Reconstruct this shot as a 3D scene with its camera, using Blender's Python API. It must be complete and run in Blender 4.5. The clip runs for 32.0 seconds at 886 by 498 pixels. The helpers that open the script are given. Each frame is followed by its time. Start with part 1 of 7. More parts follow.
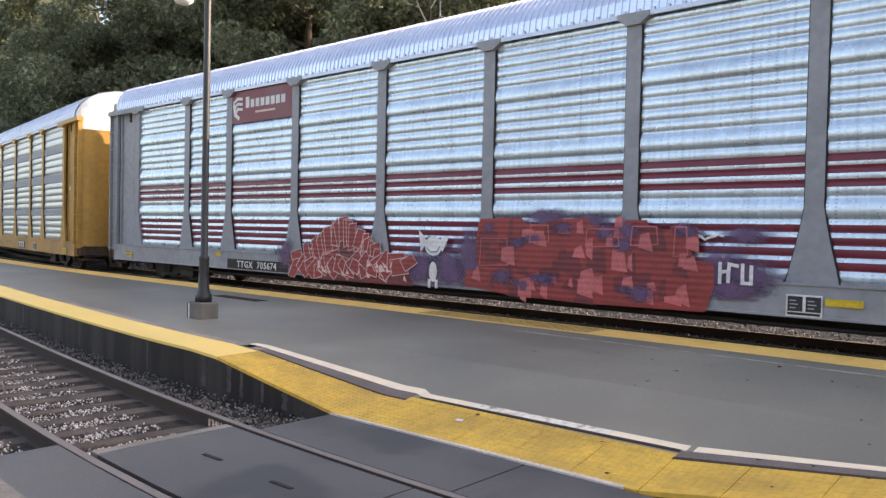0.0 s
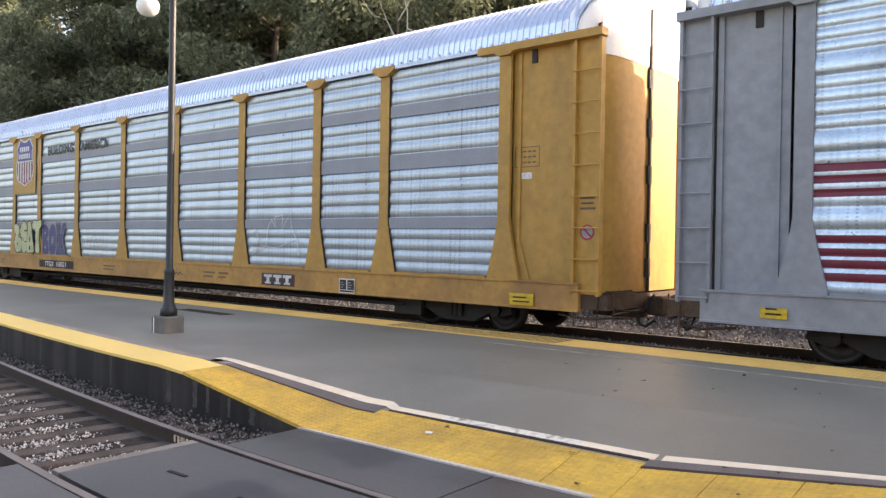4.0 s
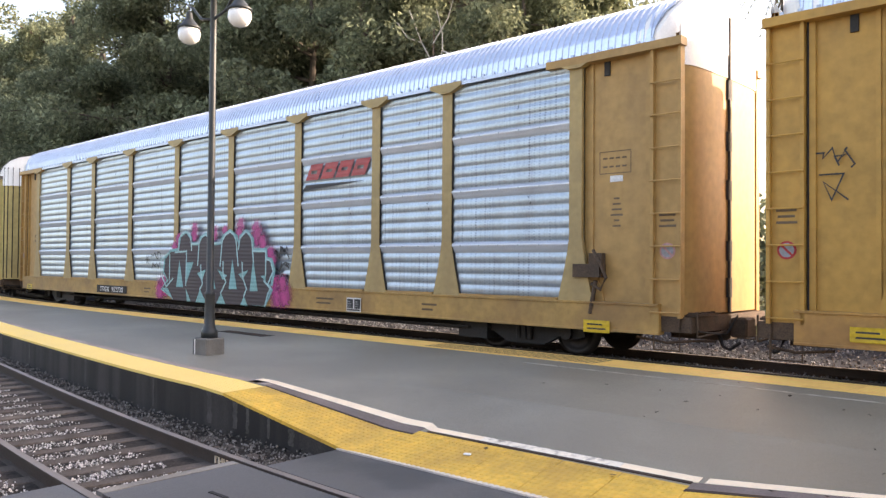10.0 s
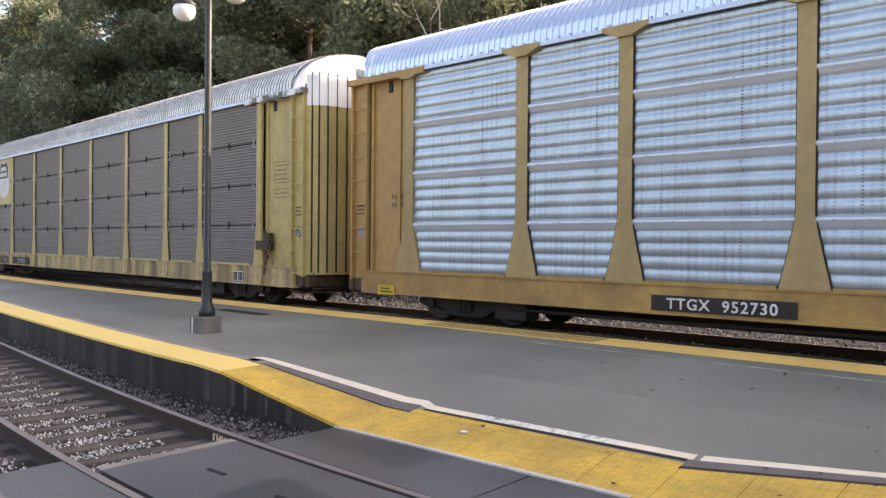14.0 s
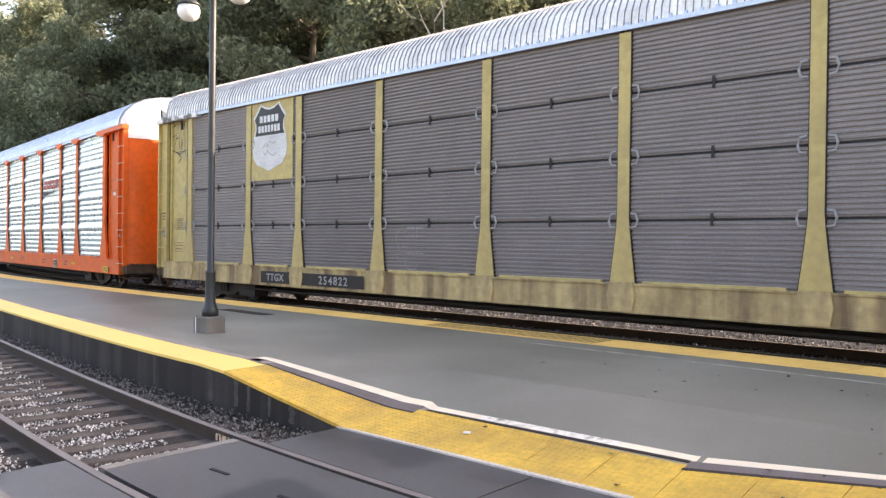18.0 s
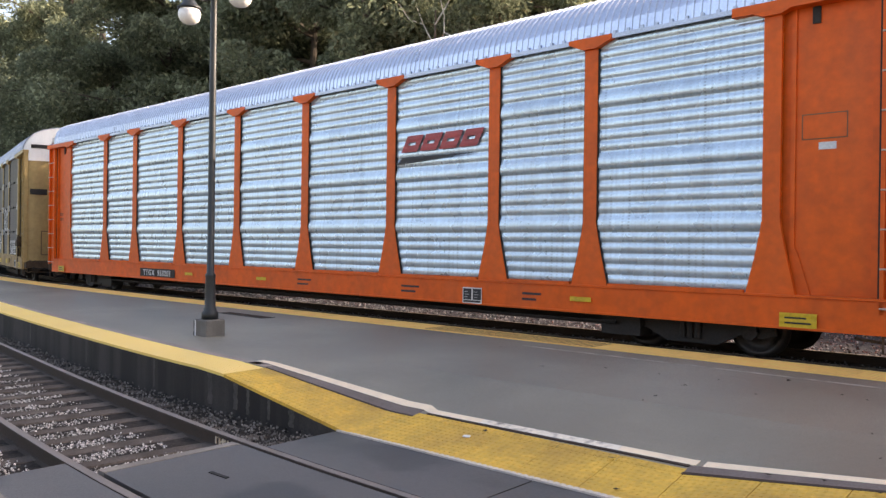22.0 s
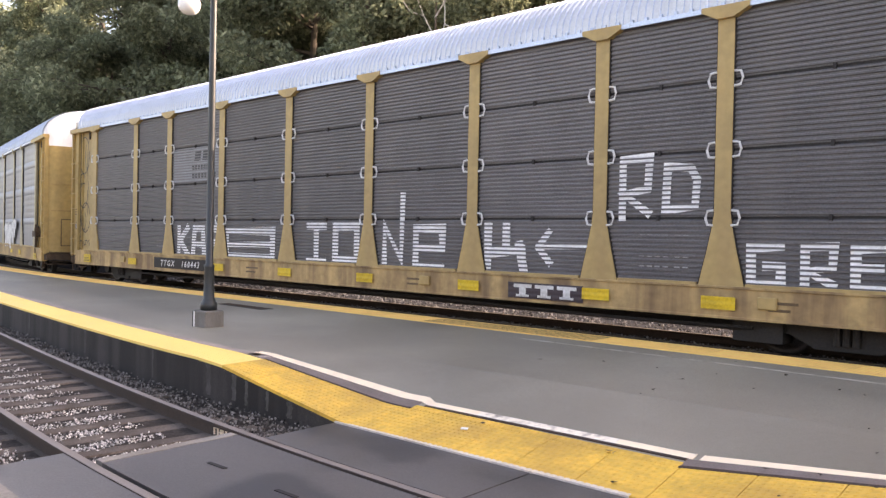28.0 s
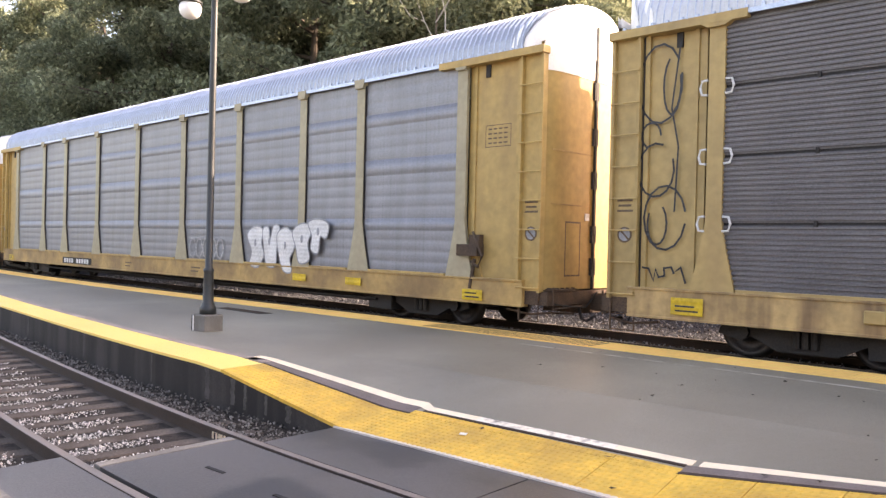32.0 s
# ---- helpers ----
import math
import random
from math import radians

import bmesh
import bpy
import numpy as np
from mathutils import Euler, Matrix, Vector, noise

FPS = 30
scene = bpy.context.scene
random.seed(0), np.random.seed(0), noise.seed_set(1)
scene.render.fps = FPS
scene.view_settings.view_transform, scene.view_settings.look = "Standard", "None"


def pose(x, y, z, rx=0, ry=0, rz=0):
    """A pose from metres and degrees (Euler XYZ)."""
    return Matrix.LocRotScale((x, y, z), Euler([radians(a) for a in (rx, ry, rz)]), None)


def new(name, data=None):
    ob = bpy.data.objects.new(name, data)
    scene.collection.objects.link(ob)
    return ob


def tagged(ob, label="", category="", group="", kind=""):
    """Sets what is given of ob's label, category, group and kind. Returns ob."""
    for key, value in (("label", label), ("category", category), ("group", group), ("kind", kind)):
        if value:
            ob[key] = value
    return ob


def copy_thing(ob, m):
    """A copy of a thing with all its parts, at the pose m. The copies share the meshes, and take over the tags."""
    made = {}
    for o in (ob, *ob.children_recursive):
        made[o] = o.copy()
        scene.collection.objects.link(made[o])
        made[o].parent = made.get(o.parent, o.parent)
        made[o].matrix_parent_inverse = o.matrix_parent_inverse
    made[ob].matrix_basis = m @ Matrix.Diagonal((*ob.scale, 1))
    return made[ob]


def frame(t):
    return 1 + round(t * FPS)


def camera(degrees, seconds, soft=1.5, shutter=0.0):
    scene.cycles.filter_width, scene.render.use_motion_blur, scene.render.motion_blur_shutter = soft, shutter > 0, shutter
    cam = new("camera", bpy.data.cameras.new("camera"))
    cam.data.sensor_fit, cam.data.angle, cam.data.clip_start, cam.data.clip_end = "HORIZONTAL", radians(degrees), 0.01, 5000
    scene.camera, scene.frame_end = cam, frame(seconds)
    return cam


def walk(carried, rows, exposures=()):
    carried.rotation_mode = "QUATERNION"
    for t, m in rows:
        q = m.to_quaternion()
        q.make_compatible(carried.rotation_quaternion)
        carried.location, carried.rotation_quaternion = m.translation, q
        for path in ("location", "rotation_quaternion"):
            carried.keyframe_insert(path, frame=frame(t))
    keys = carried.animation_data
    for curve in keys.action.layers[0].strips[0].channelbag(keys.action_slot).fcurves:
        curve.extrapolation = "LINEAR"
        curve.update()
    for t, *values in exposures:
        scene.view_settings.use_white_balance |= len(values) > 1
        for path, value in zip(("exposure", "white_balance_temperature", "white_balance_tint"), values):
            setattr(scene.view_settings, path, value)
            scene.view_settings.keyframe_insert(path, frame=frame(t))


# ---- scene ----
import itertools

# ---------------------------------------------------------------- camera
EYE = (0.0, 0.0, 1.85)
EXPO = 2.4
CAM_ROWS = [
    (0, 40.41, -1.25, -1.23), (0.5, 40.28, -1.40, -1.08), (1, 40.27, -1.37, -1.07), (1.5, 40.10, -0.99, -1.13),
    (2, 39.91, -0.77, -1.40), (2.5, 39.29, -0.28, -1.63), (4.5, 38.02, -0.38, -0.86), (5, 38.24, -0.22, -0.79),
    (5.5, 38.60, 0.15, -0.52), (6, 38.75, 0.37, -0.29), (6.5, 38.84, 0.37, -0.39), (7, 38.94, 0.35, -0.25),
    (7.5, 39.27, 0.40, -0.02), (8, 39.74, 0.58, -0.06), (8.5, 40.44, 0.93, -0.01), (9, 40.79, 1.27, -0.08),
    (9.5, 40.87, 1.22, -0.29), (10, 40.79, 1.09, -0.44), (10.5, 40.60, 1.04, -0.42), (11, 40.49, 0.75, -0.37),
    (11.5, 40.47, 0.59, -0.42), (12, 40.53, 0.45, -0.59), (12.5, 40.53, 0.25, -0.64), (13, 40.66, -0.10, -0.66),
    (13.5, 40.79, -0.29, -0.65), (14, 40.58, -0.44, -0.50), (14.5, 40.53, -0.48, -0.71), (15, 40.46, -0.49, -0.75),
    (15.5, 40.56, -0.46, -0.80), (17.5, 40.93, -0.21, -0.76), (18, 40.82, -0.39, -0.67), (18.5, 40.81, -0.58, -0.67),
    (19, 40.83, -0.65, -0.78), (19.5, 40.78, -0.46, -0.84), (20, 40.79, -0.25, -0.78), (20.5, 40.83, -0.24, -0.91),
    (21, 40.73, -0.33, -0.75), (21.5, 40.77, -0.19, -0.80), (22, 40.82, -0.14, -0.77), (22.5, 40.73, -0.10, -0.61),
    (23, 40.73, -0.27, -0.86), (23.5, 40.75, -0.52, -1.17), (24, 40.70, -0.71, -1.25), (24.5, 40.65, -0.80, -1.16),
    (26.5, 40.64, -0.18, -0.80), (27, 40.65, -0.30, -0.89), (27.5, 40.68, -0.57, -1.04), (28, 40.76, -0.68, -1.15),
    (28.5, 40.72, -0.76, -1.14), (29, 40.65, -0.61, -1.12), (29.5, 40.75, -0.42, -1.01), (30, 40.64, -0.12, -0.86),
    (30.5, 40.69, -0.04, -0.87), (31, 40.80, -0.14, -1.07), (31.5, 40.75, -0.24, -1.17), (32, 40.73, -0.32, -1.38),
]
TRAIN_ROWS = [
    (0, -65.19), (1, -60.33), (2, -55.46), (2.5, -53.01), (4.5, -43.17), (5, -40.70), (6, -35.74),
    (7, -30.76), (8, -25.77), (9, -20.75), (10, -15.72), (11, -10.67), (12, -5.60), (13, -0.52),
    (14, 4.58), (15, 9.69), (15.5, 12.26), (17.5, 22.55), (18, 25.13), (19, 30.30), (20, 35.48),
    (21, 40.68), (22, 45.89), (23, 51.11), (24, 56.34), (24.5, 58.96), (26.5, 69.46), (27, 72.10),
    (28, 77.37), (29, 82.64), (30, 87.93), (31, 93.23), (32, 98.53),
]

EXPO_ROWS = ((0, 0.0), (2.5, 0.05), (5, 0.15), (9, 0.24), (11, 0.27), (13, 0.1), (15.5, 0.1), (17.5, 0.45), (19, 0.52), (20.5, 0.24), (22, -0.15), (24.5, -0.25), (26, 0.1), (27, 0.3), (28, 0.48), (30, 0.57), (32, 0.57))
cam = camera(58.5, 32.0, soft=1.4)
walk(cam, [(t, pose(*EYE, 90 + p, r, y)) for t, y, p, r in CAM_ROWS], exposures=[(t, EXPO + e, 8450 if t > 24.6 else 8200 if t < 8 else 8050, 26 if t > 24.6 else 21) for t, e in EXPO_ROWS])

# ---------------------------------------------------------------- light
world = bpy.data.worlds.new("sky")
world.use_nodes = True
scene.world = world
_wn = world.node_tree.nodes
_sky = _wn.new("ShaderNodeTexSky")
_sky.sky_type = "NISHITA"
_sky.sun_disc = False
SUN_AZ, SUN_EL = 39.0, 25.5          # degrees from +y towards +x, and up
_sky.sun_elevation = radians(SUN_EL)
_sky.sun_rotation = radians(SUN_AZ)
_sky.dust_density = 2.5
_sky.air_density = 1.0
_wn["Background"].inputs["Strength"].default_value = 0.1
world.node_tree.links.new(_sky.outputs[0], _wn["Background"].inputs["Color"])
_sd = bpy.data.lights.new("sun", "SUN")
_sd.energy, _sd.angle, _sd.color = 2.1, radians(0.6), (1.0, 0.94, 0.84)
_so = new("sun", _sd)
_dir = Vector((math.sin(radians(SUN_AZ)) * math.cos(radians(SUN_EL)), math.cos(radians(SUN_AZ)) * math.cos(radians(SUN_EL)), math.sin(radians(SUN_EL))))
_so.matrix_world = Matrix.Translation(_dir * 60) @ _dir.to_track_quat("Z", "Y").to_matrix().to_4x4()


# ---------------------------------------------------------------- materials
def mat(name, base, rough=0.6, metal=0.0, scale=3.0, vary=0.2, bump=0.15, fine=40.0, dirt=0.0, dirt_col=(0.06, 0.045, 0.03), streak=False, island=0.0, objvar=0.0, coat=0.0, dirt_lo=0.48, dirt_hi=0.78, gloss=0.5):
    """Principled surface: coarse and fine noise in the colour, optional dirt patches or vertical streaks, fine relief."""
    m = bpy.data.materials.new(name)
    m.use_nodes = True
    n, l = m.node_tree.nodes, m.node_tree.links
    b = n["Principled BSDF"]
    tc = n.new("ShaderNodeTexCoord")
    src = tc.outputs["Object"]
    n1 = n.new("ShaderNodeTexNoise")
    n1.inputs["Scale"].default_value, n1.inputs["Detail"].default_value = scale, 5
    n2 = n.new("ShaderNodeTexNoise")
    n2.inputs["Scale"].default_value, n2.inputs["Detail"].default_value = fine, 3
    l.new(src, n1.inputs["Vector"])
    l.new(src, n2.inputs["Vector"])
    add = n.new("ShaderNodeMath")
    add.operation = "ADD"
    l.new(n1.outputs["Fac"], add.inputs[0])
    l.new(n2.outputs["Fac"], add.inputs[1])
    mr = n.new("ShaderNodeMapRange")
    mr.inputs["From Min"].default_value, mr.inputs["From Max"].default_value = 0.72, 1.28
    mr.inputs["To Min"].default_value, mr.inputs["To Max"].default_value = 1 - vary, 1 + vary
    l.new(add.outputs[0], mr.inputs["Value"])
    val = mr.outputs[0]
    for amount, node, out in ((island, "ShaderNodeNewGeometry", "Random Per Island"), (objvar, "ShaderNodeObjectInfo", "Random")):
        if amount:
            g = n.new(node)
            m2 = n.new("ShaderNodeMapRange")
            m2.inputs["To Min"].default_value, m2.inputs["To Max"].default_value = 1 - amount, 1 + amount
            l.new(g.outputs[out], m2.inputs["Value"])
            mu = n.new("ShaderNodeMath")
            mu.operation = "MULTIPLY"
            l.new(val, mu.inputs[0])
            l.new(m2.outputs[0], mu.inputs[1])
            val = mu.outputs[0]
    mix = n.new("ShaderNodeVectorMath")
    mix.operation = "SCALE"
    mix.inputs[0].default_value = base
    l.new(val, mix.inputs["Scale"])
    col = mix.outputs[0]
    if dirt:
        n3 = n.new("ShaderNodeTexNoise")
        n3.inputs["Scale"].default_value, n3.inputs["Detail"].default_value = scale * 0.7, 7
        mp = n.new("ShaderNodeMapping")
        mp.inputs["Location"].default_value = (7, 3, 11)
        if streak:
            mp.inputs["Scale"].default_value = (2.5, 2.5, 0.22)
        l.new(src, mp.inputs["Vector"])
        l.new(mp.outputs[0], n3.inputs["Vector"])
        r = n.new("ShaderNodeMapRange")
        r.inputs["From Min"].default_value, r.inputs["From Max"].default_value = dirt_lo, dirt_hi
        r.inputs["To Max"].default_value = dirt
        l.new(n3.outputs["Fac"], r.inputs["Value"])
        mx = n.new("ShaderNodeMix")
        mx.data_type = "RGBA"
        l.new(r.outputs[0], mx.inputs["Factor"])
        l.new(col, mx.inputs["A"])
        mx.inputs["B"].default_value = (*dirt_col, 1)
        col = mx.outputs["Result"]
    l.new(col, b.inputs["Base Color"])
    rr = n.new("ShaderNodeMapRange")
    rr.inputs["To Min"].default_value, rr.inputs["To Max"].default_value = max(0.03, rough - 0.12), min(1, rough + 0.12)
    l.new(n1.outputs["Fac"], rr.inputs["Value"])
    l.new(rr.outputs[0], b.inputs["Roughness"])
    b.inputs["Metallic"].default_value = metal
    b.inputs["Specular IOR Level"].default_value = gloss
    b.inputs["Coat Weight"].default_value, b.inputs["Coat Roughness"].default_value = coat, 0.28
    if bump:
        bp = n.new("ShaderNodeBump")
        bp.inputs["Strength"].default_value, bp.inputs["Distance"].default_value = bump, 0.01
        l.new(n2.outputs["Fac"], bp.inputs["Height"])
        l.new(bp.outputs[0], b.inputs["Normal"])
    return m


def panel_mat(name, base, rough, metal, hole=0.055, holes=0.55, dirt=0.25, dirt_col=(0.2, 0.17, 0.14)):
    """Perforated sheet steel: rows of small dark holes, faint vertical streaks."""
    m = mat(name, base, rough, metal, scale=1.6, vary=0.14, bump=0.05, fine=18, dirt=dirt, dirt_col=dirt_col, streak=True, objvar=0.05)
    n, l = m.node_tree.nodes, m.node_tree.links
    b = n["Principled BSDF"]
    col = b.inputs["Base Color"].links[0].from_socket
    tc = n.new("ShaderNodeTexCoord")
    sx = n.new("ShaderNodeSeparateXYZ")
    l.new(tc.outputs["Object"], sx.inputs[0])
    def wave(axis, pitch, lo, hi):
        k = n.new("ShaderNodeMath")
        k.operation = "MULTIPLY"
        k.inputs[1].default_value = 2 * math.pi / pitch
        l.new(sx.outputs[axis], k.inputs[0])
        s = n.new("ShaderNodeMath")
        s.operation = "SINE"
        l.new(k.outputs[0], s.inputs[0])
        r = n.new("ShaderNodeMapRange")
        r.inputs["From Min"].default_value, r.inputs["From Max"].default_value = lo, hi
        l.new(s.outputs[0], r.inputs["Value"])
        return r.outputs[0]

    def mul(u, v):
        q = n.new("ShaderNodeMath")
        q.operation = "MULTIPLY"
        l.new(u, q.inputs[0])
        l.new(v, q.inputs[1])
        return q.outputs[0]

    def field(scale, lo, hi, to0, to1, detail=2):
        mp = n.new("ShaderNodeMapping")
        mp.inputs["Scale"].default_value = scale
        l.new(tc.outputs["Object"], mp.inputs["Vector"])
        t = n.new("ShaderNodeTexNoise")
        t.inputs["Scale"].default_value, t.inputs["Detail"].default_value = 1.0, detail
        l.new(mp.outputs[0], t.inputs["Vector"])
        r = n.new("ShaderNodeMapRange")
        r.inputs["From Min"].default_value, r.inputs["From Max"].default_value = lo, hi
        r.inputs["To Min"].default_value, r.inputs["To Max"].default_value = to0, to1
        l.new(t.outputs["Fac"], r.inputs["Value"])
        return r.outputs[0]

    # dashed columns of slots, some strong, some faint, in uneven patches; a few broad pale smears
    cols = mul(wave("X", hole * 2, 0.1, 0.9), field((7.0, 1.0, 0.45), 0.42, 0.62, 0.25, 1.0))
    dash = mul(cols, wave("Z", hole * 0.9, -0.5, 0.4))
    f = mul(dash, field((1.3, 1.0, 0.6), 0.4, 0.66, holes * 0.12, holes))
    for fac, tint in ((field((16.0, 1.0, 0.5), 0.56, 0.72, 0.0, holes * 0.3, 3), (0.16, 0.17, 0.2, 1)), (f, (0.07, 0.075, 0.09, 1))):
        mx = n.new("ShaderNodeMix")
        mx.data_type = "RGBA"
        l.new(fac, mx.inputs["Factor"])
        l.new(col, mx.inputs["A"])
        mx.inputs["B"].default_value = tint
        col = mx.outputs["Result"]
    l.new(col, b.inputs["Base Color"])
    return m


M = {}
M["asphalt"] = mat("platform_asphalt", (0.234, 0.21, 0.162), 0.5, scale=0.38, vary=0.5, bump=0.22, fine=110, dirt=0.6, dirt_col=(0.1961, 0.1702, 0.1295), dirt_lo=0.44, dirt_hi=0.66)
M["asphalt_dark"] = mat("near_platform_asphalt", (0.13, 0.125, 0.12), 0.7, scale=0.5, vary=0.3, bump=0.22, fine=90, dirt=0.4, dirt_col=(0.08, 0.075, 0.07))
M["station_wall"] = mat("grey_backdrop", (0.12, 0.118, 0.118), 0.9, scale=0.8, vary=0.25, bump=0.2, fine=30, dirt=0.4, dirt_col=(0.06, 0.056, 0.052), streak=True)
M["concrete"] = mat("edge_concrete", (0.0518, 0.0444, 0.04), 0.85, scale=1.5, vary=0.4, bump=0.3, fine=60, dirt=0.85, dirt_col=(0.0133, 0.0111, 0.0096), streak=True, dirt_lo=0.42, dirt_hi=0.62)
M["lime_stain"] = mat("pale_lime_stain", (0.075, 0.07, 0.063), 0.9, scale=7, vary=0.5, bump=0.2, fine=60, dirt=0.8, dirt_col=(0.04, 0.036, 0.032), streak=True)
M["concrete_light"] = mat("light_concrete", (0.2516, 0.2294, 0.1998), 0.85, scale=2, vary=0.25, bump=0.3, fine=50, dirt=0.4, dirt_col=(0.111, 0.0962, 0.0814))
M["curb_dark"] = mat("dark_curb", (0.1776, 0.1406, 0.1258), 0.8, scale=2, vary=0.25, bump=0.3, fine=60, dirt=0.3)
M["margin"] = mat("brownish_margin", (0.3552, 0.2812, 0.2368), 0.8, scale=1.2, vary=0.3, bump=0.25, fine=60, dirt=0.5, dirt_col=(0.148, 0.0962, 0.0814))
M["pale_edge"] = mat("pale_metal_edge", (0.62, 0.56, 0.49), 0.6, scale=3, vary=0.2, bump=0.1, dirt=0.4, dirt_col=(0.3, 0.26, 0.22))
M["seam"] = mat("dark_joint", (0.0444, 0.0259, 0.0163), 0.9, scale=4, vary=0.3, bump=0.2)
M["worn_line"] = mat("flaking_line_paint", (0.85, 0.76, 0.62), 0.65, scale=16, vary=0.15, bump=0.2, fine=60, dirt=1.0, dirt_col=(0.2, 0.16, 0.13))
M["faint_line"] = mat("nearly_worn_off_line_paint", (0.5, 0.45, 0.38), 0.6, scale=6, vary=0.2, bump=0.1, fine=60, dirt=0.9, dirt_col=(0.234, 0.21, 0.162), dirt_lo=0.42, dirt_hi=0.66)
M["white_line"] = mat("white_line_paint", (0.92, 0.75, 0.54), 0.6, scale=5, vary=0.08, bump=0.1, fine=50, dirt=0.2, dirt_col=(0.42, 0.35, 0.28))
M["tactile_new"] = mat("bright_yellow_tactile", (1.0, 0.7, 0.2), 0.45, scale=1.2, vary=0.06, bump=0.1, fine=60, dirt=0.12, dirt_col=(0.8, 0.52, 0.15), objvar=0.03)
M["tactile_old"] = mat("worn_yellow_tactile", (0.7, 0.42, 0.06), 0.6, scale=2.2, vary=0.18, bump=0.2, fine=15, dirt=0.7, dirt_col=(0.4, 0.235, 0.05), objvar=0.06, dirt_lo=0.46, dirt_hi=0.7)
M["tactile_far"] = mat("far_yellow_tactile", (1.0, 0.6, 0.17), 0.6, scale=2.5, vary=0.12, bump=0.1, fine=14, dirt=0.25, dirt_col=(0.65, 0.4, 0.13), objvar=0.06)
M["rib_brown"] = mat("brown_tile_rib", (0.3108, 0.1998, 0.074), 0.8, scale=5, vary=0.3, bump=0.1)
M["rubber"] = mat("crossing_rubber", (0.09, 0.084, 0.08), 0.42, scale=1.1, vary=0.35, bump=0.2, fine=70, dirt=0.75, dirt_col=(0.03, 0.029, 0.03), objvar=0.12, dirt_lo=0.5, dirt_hi=0.58)
M["rail"] = mat("rail_side_steel", (0.0555, 0.0385, 0.0296), 0.8, 0.1, scale=4, vary=0.3, bump=0.2, fine=60, dirt=0.5, dirt_col=(0.0518, 0.0333, 0.0222))
M["rail_top"] = mat("worn_rail_head", (0.2664, 0.222, 0.1924), 0.55, 0.5, scale=3, vary=0.15, bump=0.05, fine=60, dirt=0.4, dirt_col=(0.148, 0.111, 0.074))
M["tie"] = mat("weathered_tie", (0.1184, 0.0977, 0.0829), 0.85, scale=3, vary=0.35, bump=0.4, fine=40, dirt=0.5, dirt_col=(0.037, 0.0296, 0.0244), objvar=0.2, gloss=0.08)
M["stones_pale"] = mat("pale_ballast_stones", (0.2, 0.21, 0.235), 0.7, scale=8, vary=0.25, bump=0.3, fine=60, island=0.9, gloss=0.08)
# darker copy of the pale stones: shade behind the train put into the colour
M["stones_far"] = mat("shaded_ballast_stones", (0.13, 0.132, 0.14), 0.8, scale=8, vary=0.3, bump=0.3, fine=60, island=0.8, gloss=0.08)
# near-black base puts the shade under the train into the bed's colour
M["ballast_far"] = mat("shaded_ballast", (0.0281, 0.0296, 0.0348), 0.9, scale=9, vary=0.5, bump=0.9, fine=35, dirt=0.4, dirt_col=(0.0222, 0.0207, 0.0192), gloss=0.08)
M["base_block"] = mat("lamp_base_concrete", (0.1776, 0.1628, 0.1406), 0.85, scale=4, vary=0.3, bump=0.3, fine=50, dirt=0.5, dirt_col=(0.0888, 0.0814, 0.074))
M["ballast"] = mat("ballast_ground", (0.0444, 0.037, 0.0318), 0.9, scale=9, vary=0.5, bump=0.9, fine=35, dirt=0.4, dirt_col=(0.0296, 0.0244, 0.0222), gloss=0.08)
M["stones"] = mat("ballast_stones", (0.47, 0.44, 0.41), 0.5, scale=8, vary=0.25, bump=0.3, fine=60, island=0.95)
# darker stones for the strip along the platform wall
M["stones_dark"] = mat("dark_ballast_stones", (0.148, 0.1369, 0.1258), 0.7, scale=8, vary=0.3, bump=0.3, fine=60, island=0.9, gloss=0.08)
M["earth"] = mat("dry_ground", (0.0518, 0.0444, 0.0296), 0.9, scale=0.6, vary=0.35, bump=0.6, fine=8, dirt=0.5, dirt_col=(0.0518, 0.0592, 0.0296), gloss=0.08)
M["green_iron"] = mat("dark_green_lamp_paint", (0.0222, 0.0266, 0.0281), 0.45, 0.1, scale=4, vary=0.25, bump=0.1, fine=40, dirt=0.2, dirt_col=(0.0666, 0.0666, 0.0629))
M["dead_wood"] = mat("pale_dead_wood", (0.407, 0.3848, 0.3404), 0.8, scale=4, vary=0.3, bump=0.3)
M["globe"] = mat("milky_globe", (0.85, 0.84, 0.82), 0.25, scale=5, vary=0.06, bump=0.0)
M["black"] = mat("black_steel", (0.0252, 0.0229, 0.0222), 0.7, 0.3, scale=4, vary=0.4, bump=0.2, fine=30, dirt=0.4, dirt_col=(0.037, 0.0296, 0.0237))
M["wheel"] = mat("wheel_steel", (0.0518, 0.0444, 0.0407), 0.55, 0.7, scale=5, vary=0.3, bump=0.1)
M["bark"] = mat("tree_bark", (0.0962, 0.074, 0.0555), 0.9, scale=5, vary=0.4, bump=0.8, fine=25)


def leaf_mat(name, base):
    """Foliage that lets some light through."""
    m = mat(name, base, 0.85, scale=0.3, vary=0.4, bump=0, island=0.25)
    n, l = m.node_tree.nodes, m.node_tree.links
    b = n["Principled BSDF"]
    b.inputs["Specular IOR Level"].default_value = 0.12
    tr = n.new("ShaderNodeBsdfTranslucent")
    l.new(b.inputs["Base Color"].links[0].from_socket, tr.inputs["Color"])
    mx = n.new("ShaderNodeMixShader")
    mx.inputs[0].default_value = 0.5
    l.new(b.outputs[0], mx.inputs[1])
    l.new(tr.outputs[0], mx.inputs[2])
    l.new(mx.outputs[0], n["Material Output"].inputs["Surface"])
    return m


